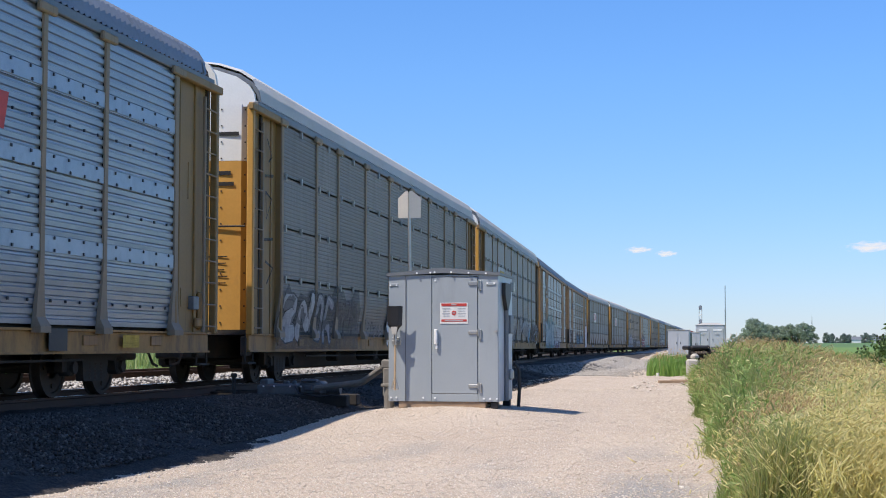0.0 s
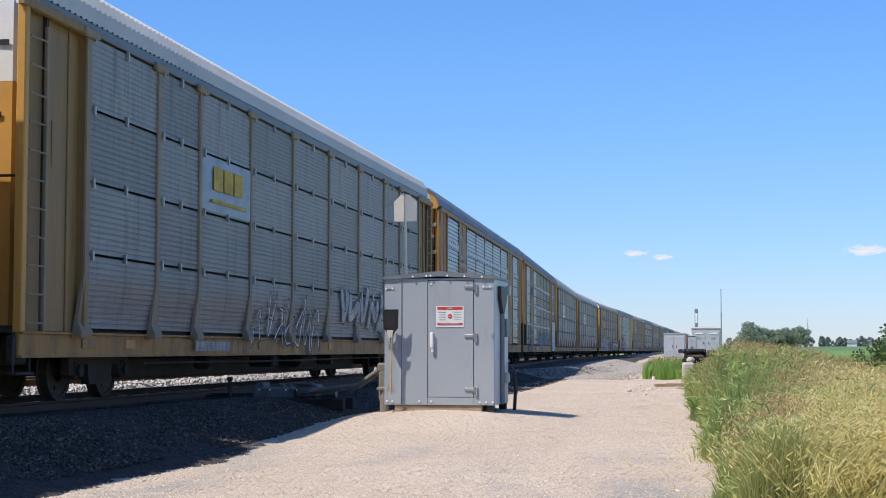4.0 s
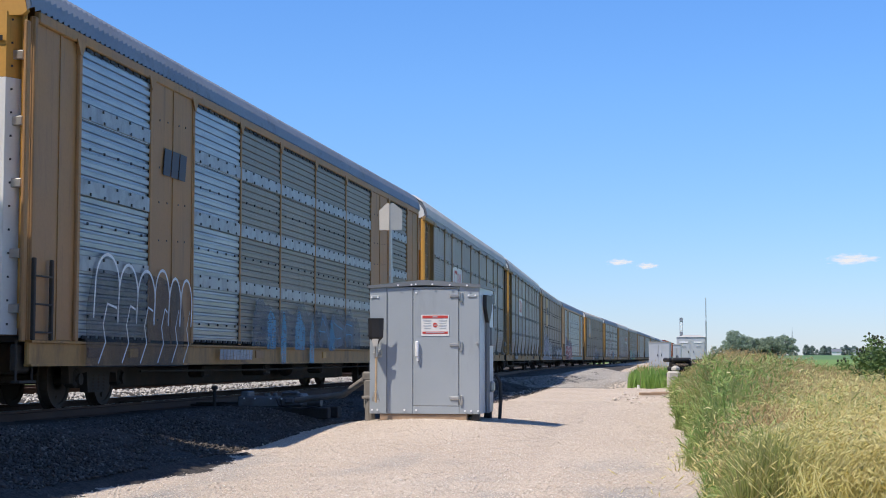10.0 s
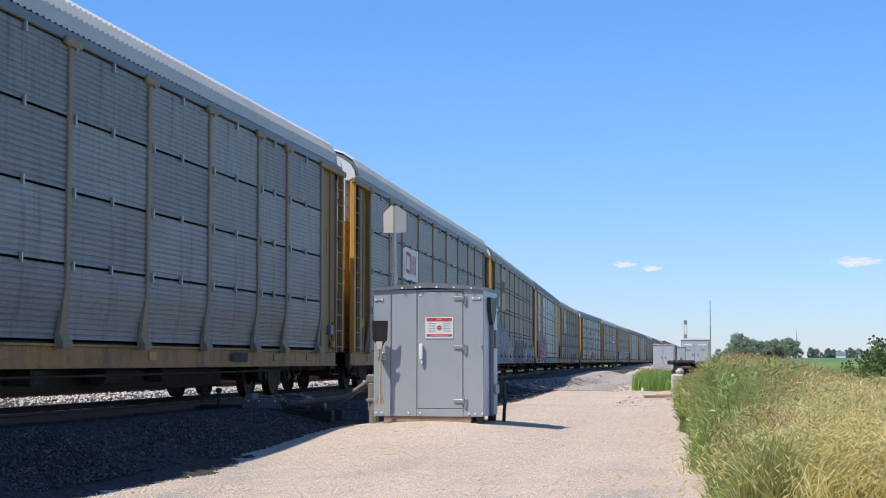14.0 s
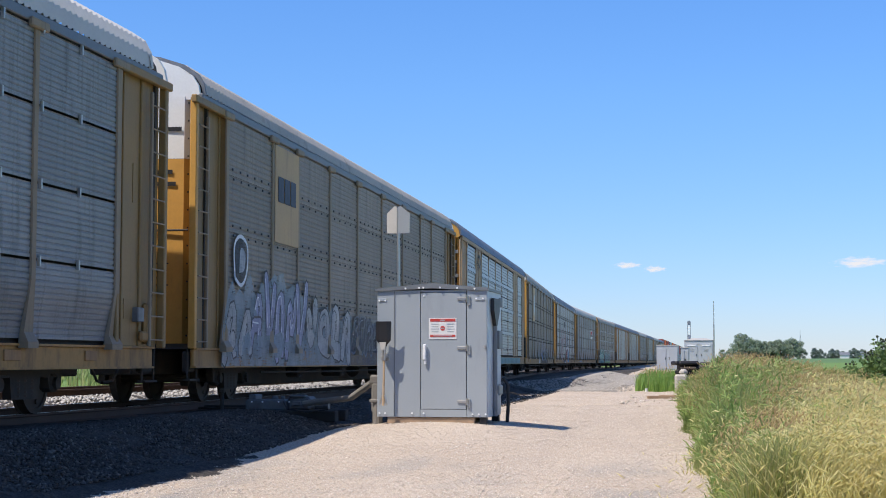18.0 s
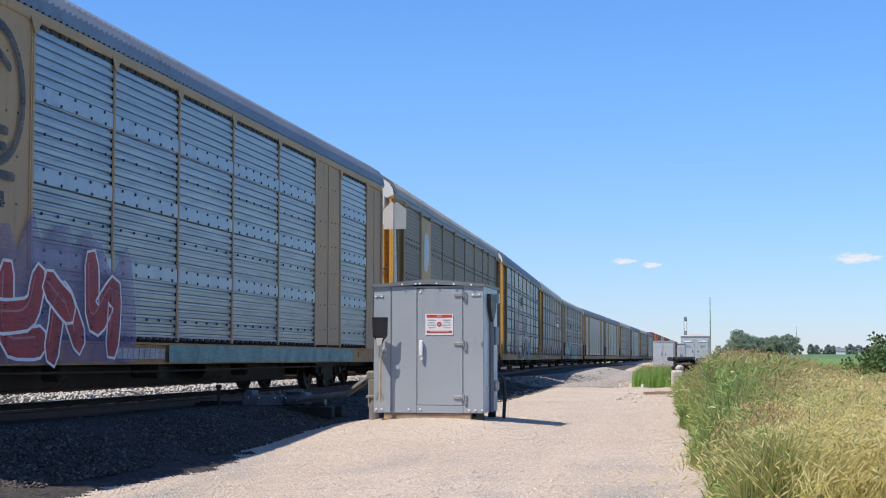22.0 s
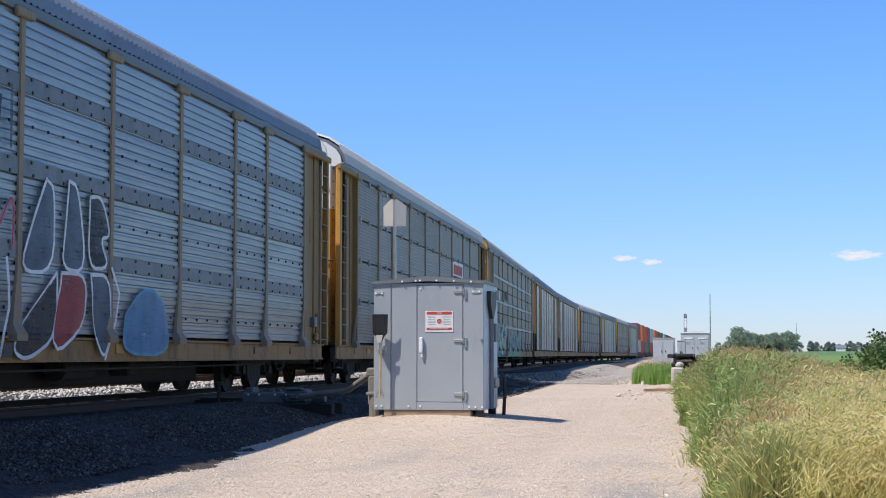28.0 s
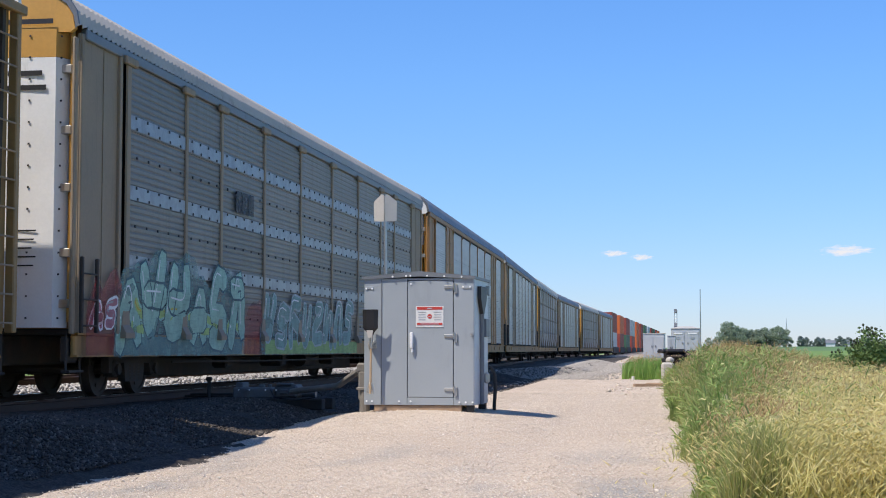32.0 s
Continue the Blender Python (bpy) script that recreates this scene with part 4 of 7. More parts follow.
    # black backing that paints the joints' shade, the far side, eaves, floor and roof
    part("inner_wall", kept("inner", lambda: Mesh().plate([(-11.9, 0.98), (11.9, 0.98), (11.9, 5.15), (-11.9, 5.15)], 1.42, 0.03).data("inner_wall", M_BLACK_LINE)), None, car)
    far = kept(("far", LEAN[0], panel.name), lambda: Mesh().loft([[(-(wall_x(z) + (0.012 if k % 2 else -0.012)), y, z) for k, z in enumerate(np.linspace(1.0, 5.17, 61))] for y in (-13.3, 13.3)]).data("far_side", panel))
    part("far_side", far, None, car)
    part("eave", kept(("eave", post.name, kind), lambda: Mesh().box((1.585, 0, 5.115), (0.09, 27.0, 0.15), 0.015).box((-1.585, 0, 5.115), (0.09, 27.0, 0.15), 0.015).data("eave", M_EAVE if kind == "posts" else post)), None, car)
    part("roof", roof_mesh(roof, ribbed, 0.09 if roof is M_ROOF_WHITE else 0.03 if roof is M_ROOF_BLUE else 0.0, *((0.45, 26.85) if kind == "posts" and not short else (0.0, 27.56))), None, car)
    for sgn in (-1, 1):
        part("roof_edge", kept(("roof_edge", sgn, kind, short), lambda: roof_edge(sgn, (0.45 if sgn < 0 else 0.71) if kind == "posts" and not short else 0.0)), None, car)
    part("deck", kept("deck", lambda: Mesh().box((0, 0, 0.97), (2.9, 27.0, 0.08)).box((0, 0, 2.55), (2.8, 24.0, 0.06)).box((0, 0, 3.95), (2.8, 24.0, 0.06)).data("deck", M_UNDER)), None, car)
    # side sill, centre sill and rods
    part("side_sill", kept(("sill", LEAN[0], sill.name), lambda: Mesh().box((1.54 - LEAN[0], 0, 0.775), (0.07, 27.1, 0.31), 0.02).box((1.57 - LEAN[0], 0, 0.935), (0.10, 27.1, 0.03)).box((1.56 - LEAN[0], 0, 0.632), (0.10, 27.1, 0.03)).data("side_sill", sill)), None, car)
    part("side_sill", kept(("sill2", sill.name), lambda: Mesh().box((-1.46, 0, 0.775), (0.07, 27.1, 0.31), 0.02).data("side_sill", sill)), None, car)
    part("centre_sill", kept("centre", lambda: Mesh().box((0, 0, 0.72), (0.75, 26.6, 0.45), 0.03).box((0, 0, 0.42), (1.1, 16.4, 0.36), 0.03).data("centre_sill", M_UNDER)), None, car)
    part("brake_rod", kept("rod", lambda: Mesh().pipe([(1.36, -9.0, 0.52), (1.36, -2.0, 0.50), (1.36, 5.0, 0.52), (1.36, 9.0, 0.53)], 0.018, 6).rod((1.36, -2, 0.5), (1.36, -2, 0.66), 0.018, 5).rod((1.36, 5, 0.5), (1.36, 5, 0.66), 0.018, 5).data("brake_rod", M_UNDER)), None, car)
    part("air_tank", kept("tank", lambda: Mesh().rod((0.9, 1.2, 0.5), (0.9, 2.3, 0.5), 0.17, 12).data("air_tank", M_UNDER)), None, car)
    for y, w in ((-1.6, 0.5), (3.4, 0.35), (-5.2, 0.3)):
        part("valve_box", kept(("valve", w), lambda: Mesh().box((0, 0, 0), (w, 0.4, 0.24), 0.04).data("valve_box", M_UNDER)), None, car, at=(1.05, y, 0.50))
    for y, w, mt in ((-11.4, 0.5, M_TAN), (-9.9, 0.35, M_YELLOW), (-3.2, 0.5, M_TAN), (2.0, 0.3, M_YELLOW), (8.8, 0.45, M_TAN), (11.2, 0.4, M_TAN)):
        part("sill_plate", kept(("sill_plate", LEAN[0], w), lambda: Mesh().box((1.585 - LEAN[0], 0, 0.80), (0.03, w, 0.14), 0.006).data("sill_plate", mt)), None, car, at=(0, y, 0))
    # ends: corner walls, posts, ladders
    ends = "flush" if short else kind
    for sgn in (-1, 1):
        e = sgn * MID
        for s in (1, -1):
            cw = kept(("corner", sgn, s, post.name, ends, early), lambda: corner_wall(sgn, s, M_OCHRE if ends == "posts" else post, ends, early))
            for nm, me in cw:
                part(nm, me, None, car, "tan corner wall" if nm == "corner_wall" else "")
            # front posts are brighter yellow: sunlight on them is put into the paint
            part("corner_post", kept(("cpost", sgn, s, ends, post.name), lambda: Mesh().box((s * 1.56, e - sgn * 0.06, 2.98), (0.12 if ends == "posts" else 0.05, 0.12, 4.1), 0.015).data("corner_post", M_OCHRE if ends == "posts" and sgn > 0 else M_YELLOW if ends == "posts" else post)), None, car)
        part("ladder", kept(("ladder", sgn, post.name, ends), lambda: ladder(sgn, post, ends)), None, car, "steel ladder at the car's corner")
        end_wall(car, sgn, low, high, split, "bars" if ends == "posts" else "plain")
        part("coupler", kept(("coupler", sgn), lambda: Mesh().box((0, e + sgn * 0.28, 0.80), (0.24, 0.75, 0.26), 0.05).box((0, e + sgn * 0.62, 0.80), (0.36, 0.22, 0.30), 0.06).pipe([(0.35, e, 0.7), (0.35, e + sgn * 0.3, 0.42), (0.3, e + sgn * 0.62, 0.38)], 0.025, 6).data("coupler", M_UNDER)), None, car)
        part("step", kept(("step", sgn), lambda: Mesh().box((1.46, e - sgn * 0.35, 0.42), (0.12, 0.5, 0.03)).rod((1.46, e - sgn * 0.11, 0.42), (1.46, e - sgn * 0.11, 0.95), 0.018, 6).rod((1.46, e - sgn * 0.59, 0.42), (1.46, e - sgn * 0.59, 0.95), 0.018, 6).box((1.40, e - sgn * 0.35, 0.72), (0.1, 0.42, 0.36), 0.03).data("step", M_UNDER)), None, car)
    wheels = bogie(car, -10.0) + bogie(car, 10.05)
    return car, wheels


def roof_edge(sgn, back):
    y = sgn * (MID - back)
    m = Mesh().loft([[(x * 0.985, y, z - 0.025) for x, z in ROOF], [(x, y, z) for x, z in ROOF], [(x * 1.012, y, z + 0.04) for x, z in ROOF], [(x * 1.012, y - sgn * 0.07, z + 0.04) for x, z in ROOF]])
    return m.data("roof_edge", M_EAVE)


def corner_wall(sgn, s, post, kind, early):
    """The pieces of one corner: sheet, jamb, beam and stiffeners."""
    e = sgn * MID
    a, b = (0.13, 2.0 - (early if sgn < 0 else 0.0)) if kind == "posts" else (0.16, 2.02 if sgn > 0 else 1.69)
    lift = 1.48 if kind == "posts" else 1.56
    out = [("corner_wall", Mesh().box((s * lift, e - sgn * (a + b) / 2, 3.03), (0.04, b - a, 4.16), 0.008)),
           ("jamb", Mesh().box((s * 1.555, e - sgn * (b - 0.05), 3.03), (0.15, 0.10, 4.16), 0.012)),
           ("stiffener", Mesh().box((s * (lift + 0.03), e - sgn * (0.86 if kind == "posts" else a + 0.06), 3.03), (0.05, 0.10, 4.16), 0.012))]
    if kind == "posts":
        out.append(("top_beam", Mesh().box((s * 1.60, e - sgn * 0.95, 5.05), (0.10, 2.1, 0.13), 0.015)))
        out.append(("stiffener", Mesh().box((s * (lift + 0.03), e - sgn * 1.55, 3.03), (0.03, 0.07, 4.16), 0.01)))
        out.append(("cover_plate", Mesh().box((s * (lift + 0.025), e - sgn * 1.2, 1.5), (0.012, 0.5, 0.3))))
        out.append(("cover_plate", Mesh().box((s * (lift + 0.025), e - sgn * 1.1, 3.4), (0.012, 0.12, 0.6))))
    else:
        out.append(("stiffener", Mesh().box((s * (lift + 0.025), e - sgn * 1.05, 3.03), (0.015, 0.05, 4.16))))
    return [(n, m.data(n, post)) for n, m in out]


def ladder(sgn, post, kind):
    e = sgn * MID
    m = Mesh()
    top = 4.85 if kind == "posts" else 2.0
    a, b = (0.14, 0.66) if kind == "posts" else (0.2, 0.75)
    x = 1.60 if kind == "posts" else 1.64
    m.box((x, e - sgn * b, (0.95 + top) / 2), (0.05, 0.06, top - 0.95), 0.01)
    if kind != "posts":
        m.box((x, e - sgn * a, (0.95 + top) / 2), (0.05, 0.06, top - 0.95), 0.01)
    z = 1.05
    while z < top:
        m.rod((x + 0.02, e - sgn * a, z), (x + 0.02, e - sgn * b, z), 0.014, 6)
        z += 0.36
    return m.data("ladder", post if kind == "posts" else M_UNDER)


M_TAN_PALE = plain("pale_tan_paint", (0.43, 0.29, 0.165), 0.62, 0.0, 0.13, 0.8, 20, 0.08, (0.20, 0.13, 0.075), (0.58, 0.88), STREAK, 0.1)
M_BAND_PALE = plain("torn_foil", (0.50, 0.55, 0.58), 0.5, 0.2, 0.15)
M_NAVY = plain("navy_paint", (0.03, 0.035, 0.06), 0.6, 0.0, 0.2)
M_BUFF = plain("buff_paint", (0.50, 0.33, 0.15), 0.6, 0.0, 0.12, 1.0, 20, 0.06, (0.25, 0.16, 0.08), (0.55, 0.85), STREAK)


def door_paint(car):
    """Dark slate spray paint with pale drips over the lower end door."""
    y = -(MID - 0.47)
    fold = [(0.62, -0.508), (1.30, -0.478), (1.425, -0.255)]
    g = part("graffiti", Mesh().loft([[(x, y + d, z) for x, d in fold] for z in (1.06, 4.2)]), P_SLATE, car, "dark slate spray paint on the end door")
    y -= 0.51
    for x, z0, z1 in ((0.80, 1.3, 3.6), (1.0, 1.15, 2.1), (1.15, 2.4, 4.0)):
        part("brush_stroke", Mesh().box((x, y - 0.006, (z0 + z1) / 2), (0.07, 0.004, z1 - z0)), P_PALE, g)


# ---- each car of the train, in order
FRONT = {-2: -31.5, -1: -2.7, 0: 26.53, 1: 55.08, 2: 84.27, 3: 113.1, 4: 141.69, 5: 170.35, 6: 199.0, 7: 228.33, 8: 257.24, 9: 286.52, 10: 315.16, 11: 344.28, 12: 373.13}
for k in range(13, 19):
    FRONT[k] = FRONT[k - 1] + 28.85
TRAIN = []                         # (thing, metres from the first fix to its middle, reach to its bogies, height)
WHEELS = []                        # (wheelset, nearness)


def run(t):
    """Metres that the train has gone at t seconds; it gathers speed, and holds it towards the end."""
    late = t - 27.3
    held = 0.125 * (late + math.sqrt(late * late + 0.5))
    check = 0.27 * float(step(np.float64(t), 6, 8) * (1 - step(np.float64(t), 8, 11)))
    return 9.2738 * t + 0.0402 * t * t / 2 + 0.000758 * t ** 3 / 3 - held - check


def enlist(k, made):
    car, wheels = made
    TRAIN.append((car, FRONT[k] + MID, 10.0, 0.0))
    if -1 <= k <= 12:
        WHEELS.extend(wheels)
    return car


GREY_LABEL = "grey corrugated auto carrier with tan posts and pale roof"
FLUSH_LABEL = "tan covered auto carrier with bright galvanised side panels"

c = enlist(-2, autorack(GREY_LABEL, M_PANEL_GREY, M_TAN_GREY, M_ROOF_WHITE, rivets=False))
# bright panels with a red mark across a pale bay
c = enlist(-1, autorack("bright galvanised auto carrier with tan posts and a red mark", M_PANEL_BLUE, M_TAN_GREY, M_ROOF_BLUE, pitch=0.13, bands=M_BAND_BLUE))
blocks(c, 16.2, 19.9, 3.32, 3.78, 4, M_RED, "red painted mark, as plain slanting blocks", slant=0.12)
patch(c, "notice_plate", 21.2, 21.75, 0.66, 0.95, M_DARK)
patch(c, "notice_plate", 23.6, 24.2, 0.70, 0.88, P_YELLOW)

c = enlist(0, autorack("grey corrugated auto carrier with white and green graffiti", M_PANEL_SOOT, M_TAN_GREY, M_ROOF_WHITE, rivets=False))
haze(c, 1.72, 8.82, 0.66, 1.95, P_SLATE, 2, "dark grey sprayed ground")
lettering(c, 1.82, 4.52, 0.70, 1.88, 2, P_WHITE, P_SLATE, P_SLATE, 3, "white spray-painted letters, faded", fat=0.36)
lettering(c, 4.52, 6.12, 0.70, 1.8, 2, P_GREY, P_SLATE, P_WHITE, 103, "grey spray-painted letters, faded")
lettering(c, 6.62, 8.82, 0.95, 1.7, 4, P_GREY, P_SLATE, P_SLATE, 4, "grey spray-painted letters", fat=0.12)
lettering(c, 9.32, 11.62, 0.95, 1.35, 6, P_SLATE, P_GREY, P_SLATE, 104, "faint dark tag", fat=0.08)
haze(c, 20.0, 24.9, 0.62, 2.05, P_GREEN, 105, "pale green sprayed ground", 0.2)
lettering(c, 20.1, 24.9, 0.68, 2.05, 5, P_LIME, P_BLACK, P_YELLOW, 5, "green and yellow spray-painted letters", 0.2, fat=0.4)
lettering(c, 19.2, 20.2, 0.70, 1.6, 1, P_BLUE, P_CYAN, P_WHITE, 6, "pale blue spray-painted edge")
for u in (12.29, 15.23, 18.09):
    sprayed_shape(c, [(u - 0.12, 1.95), (u + 0.10, 2.05), (u + 0.08, 1.5), (u + 0.28, 1.35), (u + 0.2, 1.0), (u + 0.06, 0.70), (u - 0.16, 0.78), (u - 0.10, 1.1), (u - 0.26, 1.3), (u - 0.10, 1.45)], P_CHALK, P_BLACK, "white paint splashed down the foot of a post", 3, 0.04)
band_mark(c, [[(1.2, 4.6), (1.5, 4.3), (1.3, 4.2)], [(1.05, 3.9), (1.6, 3.95)], [(1.1, 3.6), (1.5, 3.5), (1.15, 3.1), (1.1, 3.6)], [(1.0, 2.7), (1.6, 2.75)], [(1.1, 2.3), (1.6, 2.2), (1.2, 1.9)]], P_BLACK, "thin black spray-painted tags", -0.07, 0.055)

c = enlist(1, autorack("grey corrugated auto carrier with pale notice panel and white graffiti", M_PANEL_GREY, M_TAN_GREY, M_ROOF_WHITE, rivets=False))
patch(c, "logo_panel", 6.65, 9.35, 3.05, 3.98, M_BAND, 0.018)
blocks(c, 7.2, 8.9, 3.42, 3.82, 3, P_YELLOW, "faded yellow mark, as plain blocks")
patch(c, "logo_line", 7.1, 9.0, 3.2, 3.26, P_YELLOW, 0.045)
lettering(c, 9.7, 14.6, 0.72, 1.75, 7, P_CHALK, P_SLATE, P_CHALK, 8, "thin white spray-painted tag", 0.26, fat=0.08)
lettering(c, 16.0, 21.2, 1.15, 2.1, 5, P_WHITE, P_SLATE, P_GREY, 9, "white and black spray-painted letters", 0.24)
haze(c, 21.3, 22.2, 0.95, 1.7, P_SKY, 109, "small pale blue sprayed patch")
lettering(c, 22.7, 24.9, 0.95, 2.0, 2, P_SLATE, P_BLACK, P_GREY, 10, "black spray-painted letters", 0.14, fat=0.36)
lettering(c, 24.9, 26.9, 0.72, 1.7, 2, P_BLACK, P_CHALK, P_GREY, 110, "black spray-painted letters with white edges", 0.2, fat=0.36)
blocks(c, 6.6, 8.4, 0.70, 0.86, 9, P_WHITE, "car number, as plain bars", slant=0.03)

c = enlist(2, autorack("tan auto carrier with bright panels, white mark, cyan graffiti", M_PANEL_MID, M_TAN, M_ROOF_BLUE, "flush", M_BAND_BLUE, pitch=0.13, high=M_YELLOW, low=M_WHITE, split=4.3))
band_mark(c, [[(5.3, 4.5), (4.65, 4.55), (4.65, 3.9), (5.3, 3.85), (5.3, 4.5)], [(5.6, 3.85), (5.6, 4.45)], [(5.9, 3.82), (5.9, 4.42)], [(6.2, 3.8), (6.2, 4.4)]], P_WHITE, "white painted mark of broad strokes", 0.025, 0.13)
blocks(c, 4.6, 6.3, 3.55, 3.68, 9, P_WHITE, "small white words, as plain bars", 0.025)
haze(c, 3.75, 11.75, 0.64, 2.55, P_CYAN, 11, "teal and cyan sprayed ground")
lettering(c, 4.0, 11.4, 0.70, 2.25, 6, P_PALE, P_DEEP, P_CHALK, 12, "pale blue spray-painted letters with white strokes", 0.16, fat=0.38)
haze(c, 11.8, 18.2, 0.64, 1.25, P_PURPLE, 113, "faint purple sprayed ground")
lettering(c, 12.2, 17.8, 0.68, 2.0, 7, P_GREY, P_CHALK, P_CHALK, 13, "white spray-painted outline letters", 0.26, fat=0.24)
lettering(c, 2.6, 3.6, 1.1, 2.4, 1, P_GREY, P_CHALK, P_WHITE, 14, "white spray-painted loops", fat=0.3)
lettering(c, 20.9, 22.0, 0.95, 1.75, 2, P_WHITE, P_GREY, P_WHITE, 15, "white spray-painted tag", fat=0.1)

door_paint(c)

c = enlist(3, autorack("tan auto carrier with grey and bright panels, white graffiti", M_PANEL_BROWN, M_TAN, M_ROOF_BLUE, "flush", M_BAND, pitch=0.12, high=M_YELLOW, low=M_WHITE, split=4.3, bright=(0, 2)))
blocks(c, 4.95, 6.05, 3.62, 4.05, 3, M_NAVY, "dark painted mark, as plain blocks", 0.025, slant=0.08)
haze(c, 1.90, 6.00, 0.60, 2.15, P_SLATE, 16, "slate sprayed ground", 0.06)
for i, (ua, ub, zt) in enumerate(((2.2, 3.1, 2.2), (3.1, 3.85, 2.1), (3.85, 4.6, 2.05), (4.6, 5.25, 2.1), (5.25, 5.8, 2.0), (5.8, 6.35, 2.0))):
    arch = [(ua + (ub - ua) * (0.5 - 0.5 * math.cos(math.pi * j / 12)) - MID, zt - 0.45 + 0.45 * math.sin(math.pi * j / 12)) for j in range(13)]
    part("graffiti", wall_stroke(Mesh(), [(ua - 0.05 - MID, 1.3)] + arch + [(ub - 0.04 - MID, 1.25)], 0.045, 0.05), P_CHALK, c, "thin white spray-painted bubble outline")
    m3 = wall_stroke(Mesh(), [(ub - 0.1 - MID, 1.45), (ua + 0.45 - MID, 1.5), (ua + 0.3 - MID, 1.2), (ua + 0.4 - MID, 0.95), (ua + 0.15 - MID, 0.66)], 0.035, 0.0505)
    part("graffiti", m3, P_CHALK, c, "thin white spray-painted bubble outline")
haze(c, 9.90, 19.20, 0.95, 1.85, P_HAZE, 118, "thin blue sprayed ground")
for i, (ua, ub, zt) in enumerate(((10.9, 11.5, 1.75), (11.9, 12.3, 1.6), (13.0, 13.8, 1.75), (14.2, 14.6, 1.5), (16.0, 16.5, 1.6))):
    haze(c, ua, ub, 0.62 if i % 2 else 0.9, zt, P_SKY, 180 + i, "bright blue sprayed stroke", 0.5).location.x = 0.004
lettering(c, 14.90, 18.70, 0.95, 1.7, 3, P_HAZE, P_HAZE, P_SKY, 119, "faded blue spray paint", 0.22)
sprayed_shape(c, [(22.5, 0.64), (22.6, 1.5), (22.4, 2.2), (22.9, 2.6), (23.7, 2.5), (24.7, 2.6), (25.5, 2.3), (25.65, 1.5), (25.6, 0.64)], P_CHALK, P_BLACK, "white sprayed ground of a bubble piece", -1)
lettering(c, 22.6, 25.5, 0.68, 2.4, 3, P_CHALK, P_BLACK, P_GREY, 19, "white bubble letters with black spray-painted outlines", 0.06, fat=0.5)
blocks(c, 7.9, 9.9, 0.70, 0.88, 10, P_WHITE, "car number, as plain bars", slant=0.03)

for k, seed in ((4, 21), (5, 23)):
    c = enlist(k, autorack("grey corrugated auto carrier with white panel and red mark", M_PANEL_GREY, M_TAN_GREY, M_ROOF_WHITE, rivets=False))
    patch(c, "logo_panel", 6.72, 9.32, 3.05, 3.98, M_WHITE, 0.018)
    band_mark(c, [[(7.85, 3.78), (7.15, 3.80), (7.15, 3.30), (7.85, 3.28), (7.85, 3.78)], [(8.15, 3.28), (8.15, 3.76)], [(8.48, 3.27), (8.48, 3.75)], [(8.8, 3.26), (8.8, 3.74)]], M_RED, "red painted mark of broad strokes", 0.03, 0.12)
    patch(c, "number_plate", 4.7, 6.9, 0.68, 0.90, M_DARK, 0.05)
    blocks(c, 4.85, 6.8, 0.72, 0.86, 11, P_WHITE, "car number, as plain bars", 0.06, 0.03)
    patch(c, "notice_plate", 1.15, 1.55, 1.55, 1.75, P_YELLOW, -0.08)
    blocks(c, 19.6, 20.5, 0.70, 0.88, 3, M_UNDER, "small dark words, as plain bars", slant=0.02)
    if k == 4:
        ye = -(MID - 0.47) - 0.512
        e4 = Mesh()
        e4.plate(rounded(0.35, 1.55, 1.05, 1.15, random.Random(3), 26, 0.12), ye, -0.003, 1)
        ge = part("graffiti", e4, P_PALE, c, "white and pale blue bubble graffiti on the end door")
        e5 = Mesh()
        for cx, cz, r in ((0.12, 1.75, 0.2), (0.55, 1.78, 0.2), (0.15, 1.32, 0.22), (0.58, 1.34, 0.22)):
            ring = [(cx + r * math.cos(2 * math.pi * i / 14), cz + 1.15 * r * math.sin(2 * math.pi * i / 14)) for i in range(15)]
            for (xa, za), (xb, zb) in zip(ring, ring[1:]):
                e5.rod((xa, ye - 0.006, za), (xb, ye - 0.006, zb), 0.014, 4)
        tagged(part("outline", e5, P_BLACK, ge), kind="stuff")
        part("door_slot", Mesh().box((0.42, ye - 0.004, 3.05), (0.75, 0.02, 0.2), 0.01).box((0.5, ye - 0.016, 3.05), (0.45, 0.012, 0.07)), M_DARK, c, "dark slot in the end door")
        lettering(c, -0.0 + 0.35, 1.3, 0.9, 1.2, 1, P_GREY, P_GREY, P_GREY, seed, "grey spray-painted smear")

c = enlist(6, autorack("dull grey auto carrier with tan panel and pale graffiti", M_PANEL_DULL, M_TAN_GREY, M_ROOF_TAN, pitch=0.1))
patch(c, "logo_panel", 4.75, 6.55, 3.05, 4.95, M_BUFF, 0.03)
blocks(c, 4.95, 6.35, 3.85, 4.35, 3, M_NAVY, "dark blue painted mark, as plain blocks", 0.045)
haze(c, 1.5, 7.2, 0.64, 2.3, P_PALE, 124, "pale blue and grey sprayed ground")
haze(c, 7.2, 11.6, 0.64, 1.95, P_PALE, 125, "pale grey sprayed ground")
haze(c, 11.6, 26.5, 0.64, 1.8, P_HAZE, 126, "dark grey sprayed ground")
lettering(c, 3.2, 7.2, 0.70, 2.2, 5, P_LILAC, P_SLATE, P_CHALK, 25, "white and pale blue spray-painted letters", 0.2, fat=0.38)
lettering(c, 1.6, 3.3, 0.70, 1.9, 2, P_WHITE, P_SLATE, P_GREY, 125, "white spray-painted letters", 0.2, fat=0.38)
lettering(c, 7.2, 11.6, 0.72, 1.95, 4, P_WHITE, P_BLACK, P_SLATE, 26, "white spray-painted letters, pointed", 0.26, fat=0.4)
